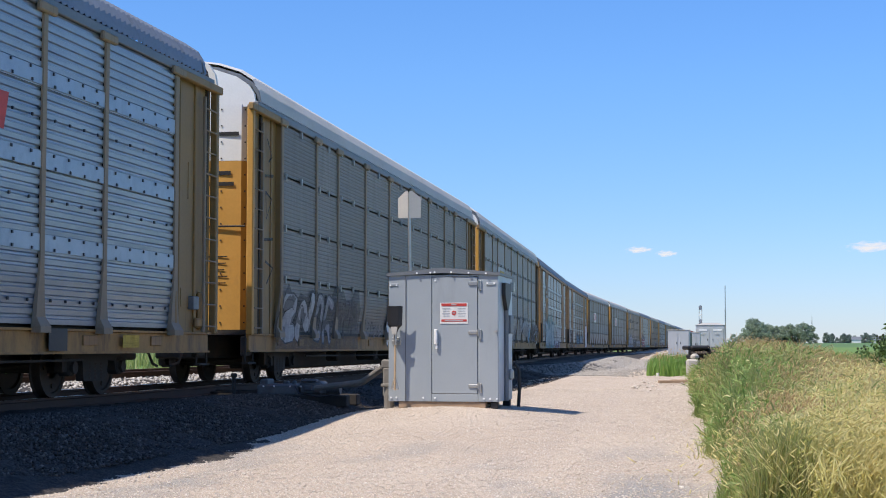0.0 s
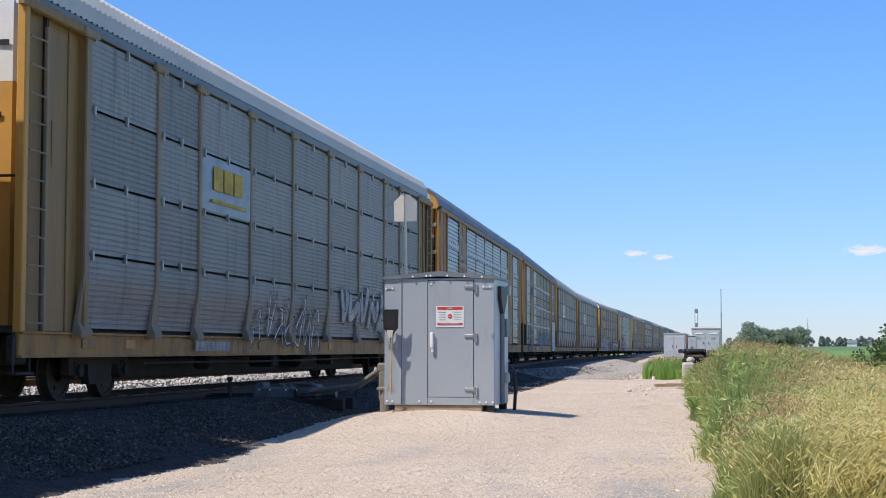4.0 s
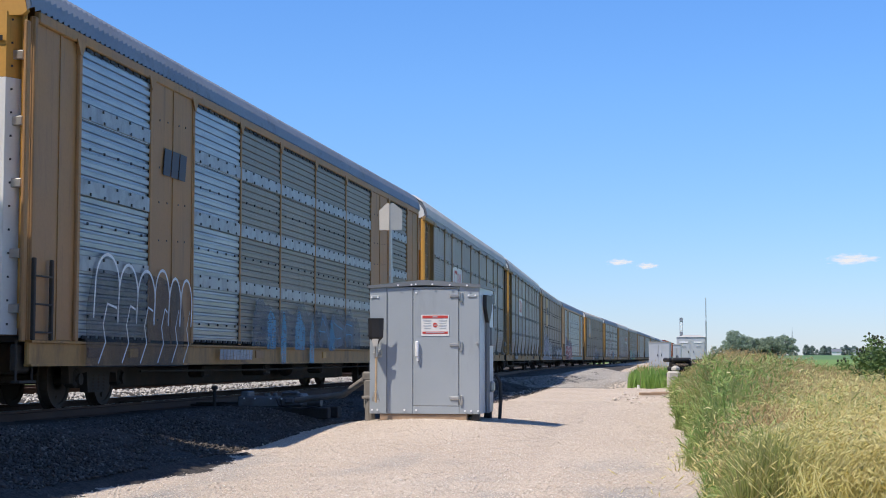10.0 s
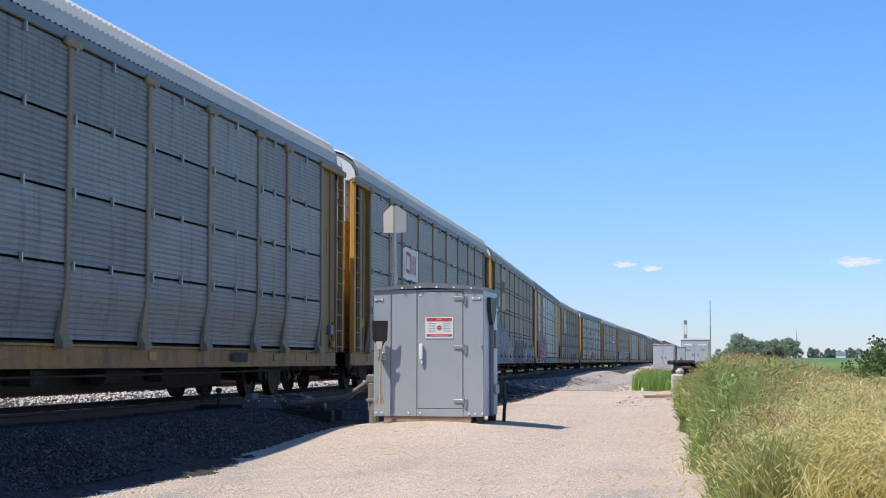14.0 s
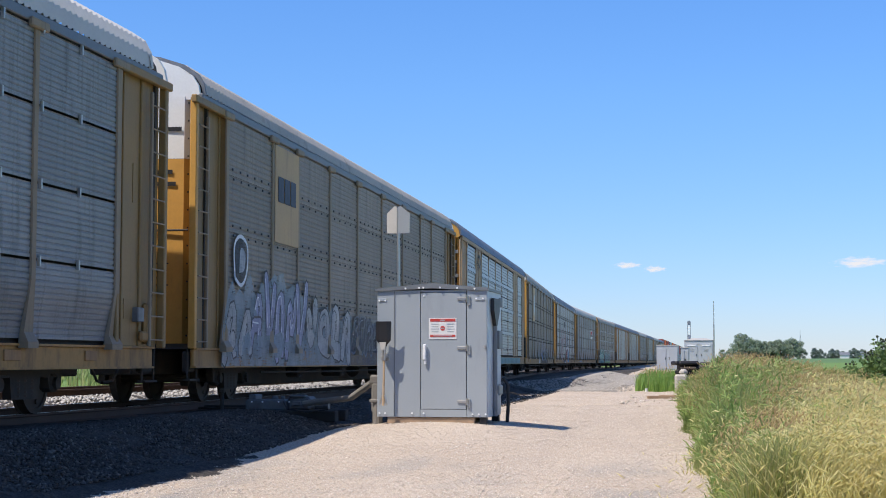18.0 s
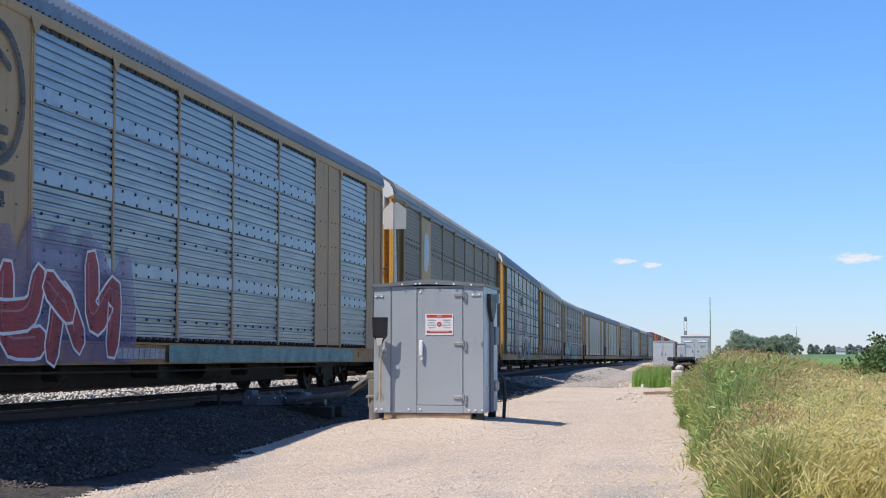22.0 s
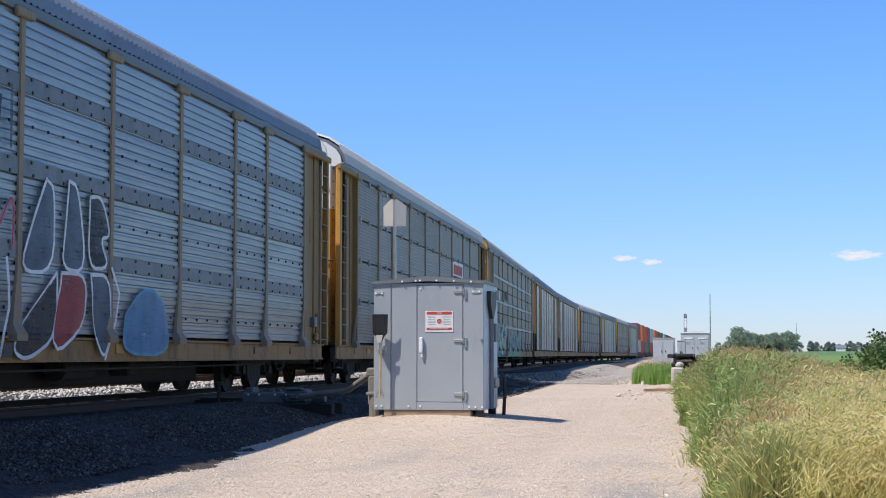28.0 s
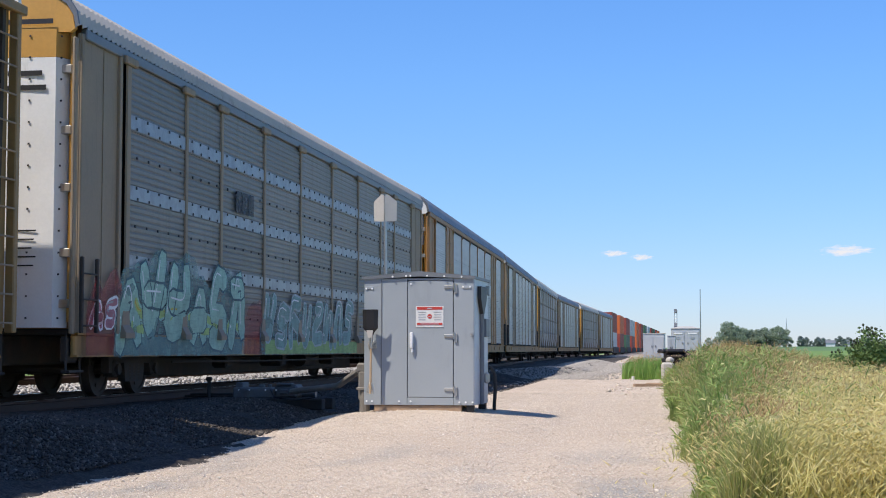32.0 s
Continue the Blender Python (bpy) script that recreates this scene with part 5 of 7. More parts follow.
lettering(c, 11.6, 17.8, 0.85, 1.75, 8, P_SLATE, P_GREY, P_WHITE, 27, "grey spray-painted letters", 0.2, fat=0.36)
lettering(c, 17.8, 26.6, 0.72, 1.6, 9, P_WHITE, P_GREY, P_SLATE, 28, "white spray-painted letters", 0.2)
sprayed_shape(c, [(2.1, 2.2), (2.0, 2.8), (2.4, 3.0), (2.9, 2.85), (2.85, 2.3), (2.5, 2.05)], P_BLACK, P_CHALK, "dark spray-painted shape with a white edge", 4, 0.07)
sprayed_shape(c, [(2.35, 2.3), (2.4, 2.8), (2.75, 2.7), (2.7, 2.35)], P_WHITE, None, "white sprayed patch", 5)

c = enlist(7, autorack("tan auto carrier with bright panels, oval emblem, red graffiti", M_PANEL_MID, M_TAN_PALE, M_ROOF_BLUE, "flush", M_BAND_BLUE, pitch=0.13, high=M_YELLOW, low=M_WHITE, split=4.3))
oval = [(5.4 + 0.75 * math.cos(2 * math.pi * i / 28), 3.95 + 0.85 * math.sin(2 * math.pi * i / 28)) for i in range(29)]
band_mark(c, [oval], P_SLATE, "dark oval emblem ring", 0.03, 0.13)
band_mark(c, [[(5.1, 3.5), (5.7, 3.5)], [(5.15, 3.3), (5.65, 3.3)], [(4.9, 2.95), (5.9, 2.95)], [(5.4, 3.4), (5.4, 3.75)], [(5.05, 4.25), (5.35, 4.5), (5.75, 4.3)]], P_SLATE, "dark emblem strokes", 0.03, 0.12)
blocks(c, 5.1, 5.7, 2.55, 2.75, 2, P_SLATE, "dark letters below the emblem, as plain blocks", 0.03)
haze(c, 2.67, 10.07, 0.64, 2.5, P_PURPLE, 31, "faded purple sprayed ground")
lettering(c, 2.87, 9.47, 0.66, 2.05, 5, P_RED, P_CHALK, P_PINK, 32, "red spray-painted letters with white edges", 0.22, fat=0.38)
patch(c, "sill_paint", 11.5, 24.0, 0.64, 0.92, P_TEAL, 0.04)
blocks(c, 9.3, 11.3, 0.70, 0.86, 9, P_WHITE, "car number, as plain bars", slant=0.03)

door_paint(c)

c = enlist(8, autorack("dull grey auto carrier with torn patch on tan panel", M_PANEL_DARK, M_TAN_GREY, M_ROOF_TAN, pitch=0.1, split=4.35))
patch(c, "logo_panel", 4.75, 6.55, 3.05, 4.95, M_BUFF, 0.03)
rng8 = random.Random(4)
m8 = Mesh()
m8.plate([(y - MID, z) for y, z in rounded(5.65, 3.95, 0.95, 1.2, rng8, 20, 0.2)], 1.65, 0.004)
part("torn_sticker", m8, M_BAND_PALE, c, "pale torn patch")
lettering(c, 9.8, 12.2, 0.9, 1.7, 3, P_HAZE, P_GREY, P_GREY, 34, "faint grey spray-painted outlines", 0.22, fat=0.1)
haze(c, 12.70, 19.70, 0.64, 1.5, P_HAZE, 135, "faint blue sprayed ground")
lettering(c, 12.4, 15.2, 0.8, 2.0, 3, P_LILAC, P_GREY, P_YELLOW, 35, "pale lilac and yellow spray-painted letters", 0.14, fat=0.22)
lettering(c, 15.2, 18.0, 0.75, 1.6, 4, P_GREY, P_HAZE, P_WHITE, 135, "faint pale spray-painted letters", 0.22, fat=0.2)
lettering(c, 21.6, 23.4, 0.75, 1.5, 2, P_GREY, P_HAZE, P_GREY, 136, "small pale spray-painted tag", 0.2, fat=0.2)
lettering(c, 10.6, 11.6, 0.64, 0.92, 4, P_CHALK, P_CHALK, P_CHALK, 137, "white scrawl on the sill", 0.2, fat=0.1)
patch(c, "notice_plate", 1.2, 1.7, 1.65, 1.95, P_YELLOW, -0.08)

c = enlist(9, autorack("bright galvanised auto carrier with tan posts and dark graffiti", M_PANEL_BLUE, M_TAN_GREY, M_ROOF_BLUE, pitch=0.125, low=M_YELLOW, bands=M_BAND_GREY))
blocks(c, 10.3, 11.7, 3.45, 3.9, 3, M_NAVY, "dark painted mark, as plain blocks", 0.045, 0.06)
for u in (10.05, 11.95):
    band_mark(c, [[(u, 3.3), (u, 4.05)]], P_SLATE, "dark bracket stroke", 0.045, 0.07)
lettering(c, 6.08, 9.18, 0.75, 2.9, 3, P_WHITE, P_PINK, P_RED, 37, "white and red spray-painted shapes", 0.22)
lettering(c, 9.98, 12.18, 2.0, 3.1, 3, P_PINK, P_PINK, P_RED, 38, "faint red spray-painted scribble", 0.22, fat=0.06)
BOLD = "dark spray-painted shape with a white edge"
sprayed_shape(c, [(13.0, 3.0), (13.25, 2.9), (13.25, 1.8), (12.25, 1.75), (12.6, 2.4)], P_HAZE, P_CHALK, BOLD)
sprayed_shape(c, [(13.7, 3.05), (14.0, 3.0), (14.3, 1.85), (13.5, 1.85), (13.6, 2.4)], P_HAZE, P_CHALK, BOLD, 1)
sprayed_shape(c, [(14.4, 2.9), (14.8, 2.95), (15.15, 2.4), (14.75, 2.35), (15.1, 1.95), (14.35, 1.9)], P_BLACK, P_CHALK, BOLD, 2)
sprayed_shape(c, [(13.5, 1.8), (14.3, 1.82), (14.35, 1.1), (13.3, 0.66)], P_RED, P_CHALK, "red spray-painted shape with a white edge", 3)
sprayed_shape(c, [(13.35, 1.8), (13.45, 0.95), (12.6, 0.64), (12.2, 0.75), (12.3, 1.0)], P_BLACK, P_CHALK, BOLD, 4)
sprayed_shape(c, [(14.45, 1.82), (15.1, 1.85), (15.3, 1.0), (15.05, 0.64), (14.7, 1.0)], P_HAZE, P_CHALK, BOLD, 5)
band_mark(c, [[(15.2, 1.95), (15.5, 1.6), (15.45, 1.2), (15.1, 0.66)], [(11.9, 1.9), (12.05, 1.3), (11.85, 0.7)]], P_CHALK, "white spray-painted line", 0.045, 0.06)
sprayed_shape(c, [(15.8, 1.3), (16.2, 1.6), (16.7, 1.75), (17.4, 1.5), (17.75, 0.72), (15.75, 0.72)], P_BLUE, P_SKY, "blue spray-painted bubble shape", 1)
sprayed_shape(c, [(16.5, 1.25), (16.9, 1.25), (17.0, 1.0), (16.4, 1.0)], P_PALE, P_SKY, "pale sprayed eye of the bubble shape", 3, 0.03)
blocks(c, 10.0, 12.2, 0.68, 0.86, 8, M_DARK, "car number, as plain bars", slant=0.03)

c = enlist(10, autorack("grey corrugated auto carrier with white panel, red mark", M_PANEL_GREY, M_TAN_GREY, M_ROOF_WHITE, rivets=False))
patch(c, "logo_panel", 18.2, 20.82, 3.05, 3.98, M_WHITE, 0.018)
blocks(c, 18.35, 20.6, 3.52, 3.86, 4, M_RED, "red painted mark, as plain slanting blocks", 0.03, 0.08)
patch(c, "logo_line", 18.3, 20.7, 3.34, 3.46, P_SLATE, 0.03)
blocks(c, 5.0, 7.6, 0.70, 0.86, 10, P_WHITE, "car number, as plain bars", slant=0.03)

c = enlist(11, autorack("grey-brown auto carrier with pale bands and teal graffiti", M_PANEL_BROWN, M_TAN_GREY, M_ROOF_TAN, "posts", M_BAND, pitch=0.1, high=M_YELLOW, low=M_WHITE, split=4.75, short=True))
haze(c, 1.5, 8.2, 0.62, 2.2, P_TEAL, 142, "pale teal sprayed ground")
haze(c, 9.2, 17.4, 0.62, 1.85, P_TEAL, 143, "thin teal sprayed ground")
lettering(c, 1.5, 8.1, 0.66, 2.15, 6, P_MINT, P_DEEP, P_CHALK, 43, "teal spray-painted letters with white strokes", 0.2, fat=0.38)
lettering(c, 2.2, 7.8, 0.95, 1.45, 5, P_LIME, P_MINT, P_YELLOW, 143, "yellow-green spray-painted middle of the letters", 0.3, fat=0.4)
haze(c, 0.45, 1.7, 0.64, 1.9, P_RED, 44, "red sprayed ground at the corner", 0.4)
lettering(c, 0.6, 1.6, 1.0, 1.5, 2, P_PINK, P_CHALK, P_WHITE, 144, "small pink and white tag", 0.2, fat=0.3)
haze(c, 8.1, 9.3, 0.64, 1.6, P_RED, 45, "dull red spray paint")
lettering(c, 9.3, 17.4, 0.70, 1.85, 8, P_TEAL, P_PALE, P_CHALK, 46, "teal spray-painted outline letters", 0.16, fat=0.3)
patch(c, "sill_paint", 1.8, 8.0, 0.64, 0.92, P_TEAL, 0.036)
patch(c, "sill_paint", 9.6, 18.0, 0.64, 0.92, P_GREEN, 0.04)
blocks(c, 7.4, 8.6, 3.25, 3.65, 3, P_SLATE, "dark painted mark, as plain blocks", 0.045, 0.04)
patch(c, "notice_plate", 1.15, 1.7, 1.72, 1.98, P_YELLOW, -0.08)

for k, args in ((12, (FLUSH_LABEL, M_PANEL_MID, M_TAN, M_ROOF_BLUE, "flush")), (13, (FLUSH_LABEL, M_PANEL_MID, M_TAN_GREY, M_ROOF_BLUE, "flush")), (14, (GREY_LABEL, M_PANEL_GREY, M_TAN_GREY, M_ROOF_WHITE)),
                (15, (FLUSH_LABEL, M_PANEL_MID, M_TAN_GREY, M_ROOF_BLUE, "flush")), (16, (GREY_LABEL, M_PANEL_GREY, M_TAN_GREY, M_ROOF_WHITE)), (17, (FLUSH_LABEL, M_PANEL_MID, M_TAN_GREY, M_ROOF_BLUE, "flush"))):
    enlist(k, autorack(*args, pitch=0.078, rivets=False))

# container cars at the tail
BOX_COLOURS = [M_SHED, M_REDBROWN, M_GREEN_BOX, M_REDBROWN, M_ORANGE, M_REDBROWN, M_ORANGE, M_REDBROWN, M_PANEL_BLUE, M_ORANGE, M_REDBROWN, M_GREEN_BOX]
BOX_WORDS = {"shed_pale_grey": "pale grey", "container_red_brown": "red-brown", "container_green": "dark green", "container_orange": "orange", "galvanised_bright": "silver"}


def container_mesh(material):
    def make():
        line = []
        for i in range(61):
            y = -6.05 + 12.1 * i / 60
            line.append((1.22 if (i // 2) % 2 else 1.185, y))
        m = Mesh().loft([[(x, y, z) for x, y in line] for z in (0.12, 2.78)]).loft([[(-x, y, z) for x, y in line] for z in (0.12, 2.78)])
        m.box((0, 0, 2.84), (2.44, 12.19, 0.12), 0.02).box((0, 0, 0.06), (2.44, 12.19, 0.12), 0.02)
        for y in (-6.03, 6.03):
            m.box((0, y, 1.45), (2.44, 0.13, 2.7), 0.02)
        return m.data("container", material)
    return kept(("container", material.name), make)


def well_car():
    car = thing("well_car", "dark low well car under stacked containers", "rail car", "container cars of the train")
    part("well", kept("well", lambda: Mesh().box((1.35, 0, 0.75), (0.12, 13.2, 0.9), 0.03).box((-1.35, 0, 0.75), (0.12, 13.2, 0.9), 0.03).box((0, 0, 0.36), (2.6, 13.0, 0.1)).data("well", M_UNDER)), None, car)
    for s in (-1, 1):
        part("end_platform", kept(("plat", s), lambda: Mesh().box((0, s * 8.1, 1.0), (2.3, 3.0, 0.22), 0.03).data("end_platform", M_UNDER)), None, car)
        bogie(car, s * 7.9)
    return car


at = FRONT[18] + 9.9
for k in range(12):
    TRAIN.append((well_car(), at, 7.9, 0.0))
    for h, j in ((0.42, 0), (3.33, 5)):
        mt = BOX_COLOURS[(k + j) % len(BOX_COLOURS)]
        box_ = part("container", container_mesh(mt), None)
        TRAIN.append((tagged(box_, BOX_WORDS[mt.name] + " corrugated shipping container on a well car", "container", "stacked containers"), at, 7.9, h))
    at += 19.9


# ---------------------------------------------------------------- beside the track
def signal_case():
    """The grey equipment case on timbers, with door, hinges, notice and roof."""
    x0, x1, y0, y1, z0, z1 = -5.69, -3.90, 24.3, 25.75, -0.16, 1.86
    cx, cy = (x0 + x1) / 2, (y0 + y1) / 2
    case = thing("equipment_case", "grey painted steel trackside equipment case on a timber base", "equipment case", at=(cx, cy, z0))
    w, d, h = x1 - x0, y1 - y0, z1 - z0
    dl, dr = -4.98 - cx, -4.23 - cx            # the door's sides
    f = -d / 2
    part("front_panel", Mesh().box(((-w / 2 + dl) / 2, f + 0.02, h / 2), (dl + w / 2 - 0.006, 0.04, h), 0.006).box(((dr + w / 2) / 2, f + 0.02, h / 2), (w / 2 - dr - 0.006, 0.04, h), 0.006)
         .box(((dl + dr) / 2, f + 0.02, 0.06), (dr - dl, 0.04, 0.12), 0.004).box(((dl + dr) / 2, f + 0.02, h - 0.015), (dr - dl, 0.04, 0.03), 0.004), M_CASE, case)
    part("side_panel", Mesh().box((-w / 2 + 0.02, 0.02, h / 2), (0.04, d - 0.05, h), 0.006), M_CASE, case)
    part("side_panel", Mesh().box((w / 2 - 0.02, 0.02, h / 2), (0.04, d - 0.05, h), 0.006), M_ALU, case, "bare bright metal side panel")
    part("back_panel", Mesh().box((0, d / 2 - 0.02, h / 2), (w - 0.1, 0.04, h), 0.006), M_CASE, case)
    part("floor_panel", Mesh().box((0, 0.02, 0.03), (w - 0.1, d - 0.1, 0.05)), M_CASE, case)
    part("seam", Mesh().box((-5.405 - cx, f - 0.003, h / 2), (0.014, 0.012, h - 0.03)), M_CASE_ROOF, case)
    roof = Mesh()
    for s in (-1, 1):
        roof.add([(0, f - 0.03, h + 0.115), (0, d / 2 + 0.09, h + 0.115), (s * (w / 2 + 0.025), d / 2 + 0.09, h + 0.03), (s * (w / 2 + 0.025), f - 0.03, h + 0.03),
                  (0, f - 0.03, h + 0.03), (0, d / 2 + 0.09, h + 0.03), (s * (w / 2 + 0.025), d / 2 + 0.09, h - 0.015), (s * (w / 2 + 0.025), f - 0.03, h - 0.015)],
                 [(0, 1, 2, 3) if s < 0 else (3, 2, 1, 0), (0, 3, 7, 4), (3, 2, 6, 7), (2, 1, 5, 6), (4, 7, 6, 5)])
    roof = part("roof", roof, M_CASE_ROOF, case, "low-pitched dark grey roof")
    for x in (-0.42, -0.20, -0.13, 0.14, 0.42, 0.70):
        part("bolt", kept("bolt", lambda: Mesh().rod((0, 0, 0), (0, -0.015, 0), 0.016, 8).data("bolt", M_GLASSY)), None, case, at=(x, f - 0.035, h + 0.045 - abs(x) * 0.04))
    for x, z in ((-0.85, 0.06), (-0.76, 0.06), (-0.32, 0.06), (-0.13, 0.06), (0.66, 0.05), (0.76, 0.05), (0.87, 0.05), (-0.86, h - 0.16), (-0.76, h - 0.16), (0.72, h - 0.14), (0.83, h - 0.14), (-0.13, h - 0.09)):
        part("bolt", KEPT["bolt"], None, case, at=(x, f, z))
    for x in (-0.81, 0.775):
        part("lifting_lug", Mesh().box((x, f - 0.006, h - 0.15), (0.14, 0.012, 0.04), 0.004), M_CASE, case)
    door = part("door", Mesh().box(((dl + dr) / 2, f + 0.012, 0.125 + (h - 0.16) / 2), (dr - dl - 0.016, 0.03, h - 0.165), 0.006), M_CASE, case, "closed grey steel door")
    part("door_gap", Mesh().box(((dl + dr) / 2, f + 0.03, h / 2), (dr - dl + 0.02, 0.012, h - 0.1)), M_DARK, case)
    for z in (0.25, 1.10, 1.88):
        hg = part("hinge", Mesh().box((dr - 0.075, f - 0.012, z), (0.15, 0.02, 0.05), 0.005).box((dr + 0.035, f - 0.014, z - 0.03), (0.05, 0.022, 0.15), 0.005), M_STEEL, door, "zinc hinge")
        part("hinge_pin", Mesh().rod((dr + 0.012, f - 0.028, z - 0.055), (dr + 0.012, f - 0.028, z + 0.055), 0.014, 8), M_STEEL, case)
    part("handle", Mesh().box((dl + 0.075, f - 0.035, 1.03), (0.055, 0.05, 0.25), 0.012).box((dl + 0.075, f - 0.01, 1.03), (0.05, 0.03, 0.10), 0.005).rod((dl + 0.085, f - 0.03, 0.90), (dl + 0.085, f - 0.03, 0.84), 0.02, 8), M_GLASSY, door, "pale metal pull handle with a padlock")
    part("knob", Mesh().rod((0.86, f, 1.12), (0.86, f - 0.05, 1.12), 0.022, 8), M_STEEL, case)
    # the red and white notice: heading, disc and lines as plain bars
    nx, nz = -4.615 - cx, 1.245 - z0
    note = part("notice", Mesh().box((nx, f - 0.008, nz), (0.45, 0.006, 0.335), 0.002), M_WHITE, door, "white notice with red bars and a red disc")
    part("notice_red", Mesh().box((nx, f - 0.013, nz + 0.135), (0.41, 0.004, 0.045)).box((nx, f - 0.013, nz - 0.115), (0.41, 0.004, 0.035)).rod((nx, f - 0.011, nz + 0.005), (nx, f - 0.015, nz + 0.005), 0.038, 16), M_RED, case)
    lines = Mesh()
    for s in (-1, 1):
        for k in range(4):
            lines.box((nx + s * 0.125, f - 0.013, nz + 0.075 - 0.04 * k), (0.13 - 0.02 * (k % 2), 0.004, 0.012))
    lines.box((nx, f - 0.016, nz + 0.005), (0.05, 0.002, 0.014)).box((nx, f - 0.016, nz + 0.135), (0.08, 0.002, 0.016)).box((nx, f - 0.016, nz - 0.115), (0.3, 0.002, 0.012))
    part("notice_lines", lines, M_SHED, case)
    part("tool_hook", Mesh().box((-5.55 - cx, f - 0.07, 0.80 - z0), (0.10, 0.15, 0.03), 0.005).box((-5.55 - cx, f - 0.01, 0.80 - z0), (0.14, 0.02, 0.12), 0.005), M_STEEL, case)
    # fittings on the east side
    part("side_hatch", Mesh().box((w / 2 + 0.02, 0.42, 1.24), (0.06, 0.36, 0.30), 0.01), M_CASE_ROOF, case)
    part("conduit", Mesh().pipe([(w / 2 + 0.03, -0.12, 0.0), (w / 2 + 0.03, -0.12, 1.5)], 0.04, 8), M_CASE_ROOF, case, "dark grey conduit down the case's side")
    part("hose", Mesh().pipe([(w / 2 + 0.05, 0.62, 0.62), (w / 2 + 0.12, 0.66, 0.50), (w / 2 + 0.13, 0.68, 0.2), (w / 2 + 0.10, 0.70, -0.26)], 0.03, 8), M_DARK, case, "black hose hanging to the ground")
    # dark wedge of unknown use, shaped to fit the camera's view
    part("vent_hood", Mesh().plate([(-0.40, 1.70), (-0.17, 1.46), (-0.07, 1.46), (0.20, 1.70), (0.20, 1.90), (-0.40, 1.90)], w / 2 + 0.005, 0.06), M_DARK, case)
    part("bracket", Mesh().box((w / 2 + 0.04, 0.5, 1.86), (0.07, 0.10, 0.16), 0.01).box((w / 2 + 0.06, 0.2, 0.42), (0.08, 0.2, 0.18), 0.03), M_STEEL, case)
    for x, y in ((0.82, f + 0.1), (0.82, d / 2 - 0.1)):
        part("foot", Mesh().box((x, y, -0.13), (0.12, 0.14, 0.26), 0.01), M_DARK, case)
    part("base_timber", Mesh().box((-0.02, f + 0.10, -0.055), (1.42, 0.16, 0.11), 0.012), M_WOOD, case, "weathered timber under the case")
    part("base_timber", Mesh().box((0.03, d / 2 - 0.12, -0.055), (1.30, 0.16, 0.11), 0.012), M_WOOD, case, "weathered timber under the case")
    return case


signal_case()


def shovel(x, y, z, label, blade, face_up=True, height=1.5, lean=6.0):
    """A long-handled shovel standing on its handle, blade up."""
    s = thing("shovel", label, "shovel", at=pose(x, y, z, -lean, 0, 0))
    part("handle", Mesh().pipe([(0.0, 0, 0.0), (0.01, 0, height - 0.42)], 0.019, 8), M_WOOD_PALE, s, "ash wood handle")
    part("grip", Mesh().pipe([(-0.055, 0, 0.02), (0.055, 0, 0.02), (0.018, 0, 0.17), (-0.018, 0, 0.17), (-0.055, 0, 0.02)], 0.013, 7), M_STEEL, s, "D-shaped grip")
    m = Mesh()
    rings = []
    for k, (zz, wd, dp) in enumerate(((height - 0.45, 0.05, 0.0), (height - 0.36, 0.13, 0.012), (height - 0.30, 0.24, 0.03), (height - 0.02, 0.255, 0.045), (height, 0.25, 0.05))):
        rings.append([(-wd / 2, -dp * 0.2, zz), (-wd / 4, -dp, zz), (wd / 4, -dp, zz), (wd / 2, -dp * 0.2, zz), (wd / 2, -dp * 0.2 + 0.008, zz), (0, -dp + 0.012, zz), (-wd / 2, -dp * 0.2 + 0.008, zz)])
    m.loft(rings, True, True)
    part("blade", m, blade, s, "dark steel blade")
    part("frog", Mesh().plate([(-0.055, height - 0.33), (0.055, height - 0.33), (0.03, height - 0.45), (-0.03, height - 0.45)], -0.06, 0.012, 1), M_SIGN_BACK, s, "pale steel socket of the blade")
    part("socket", Mesh().rod((0.01, 0, height - 0.62), (0.01, 0, height - 0.38), 0.024, 8, 0.03), M_STEEL, s)
    return s


shovel(-5.55, 24.15, 0.02, "wooden shovel hung blade up on the case front", M_DARK, True, 1.34, 0.0)


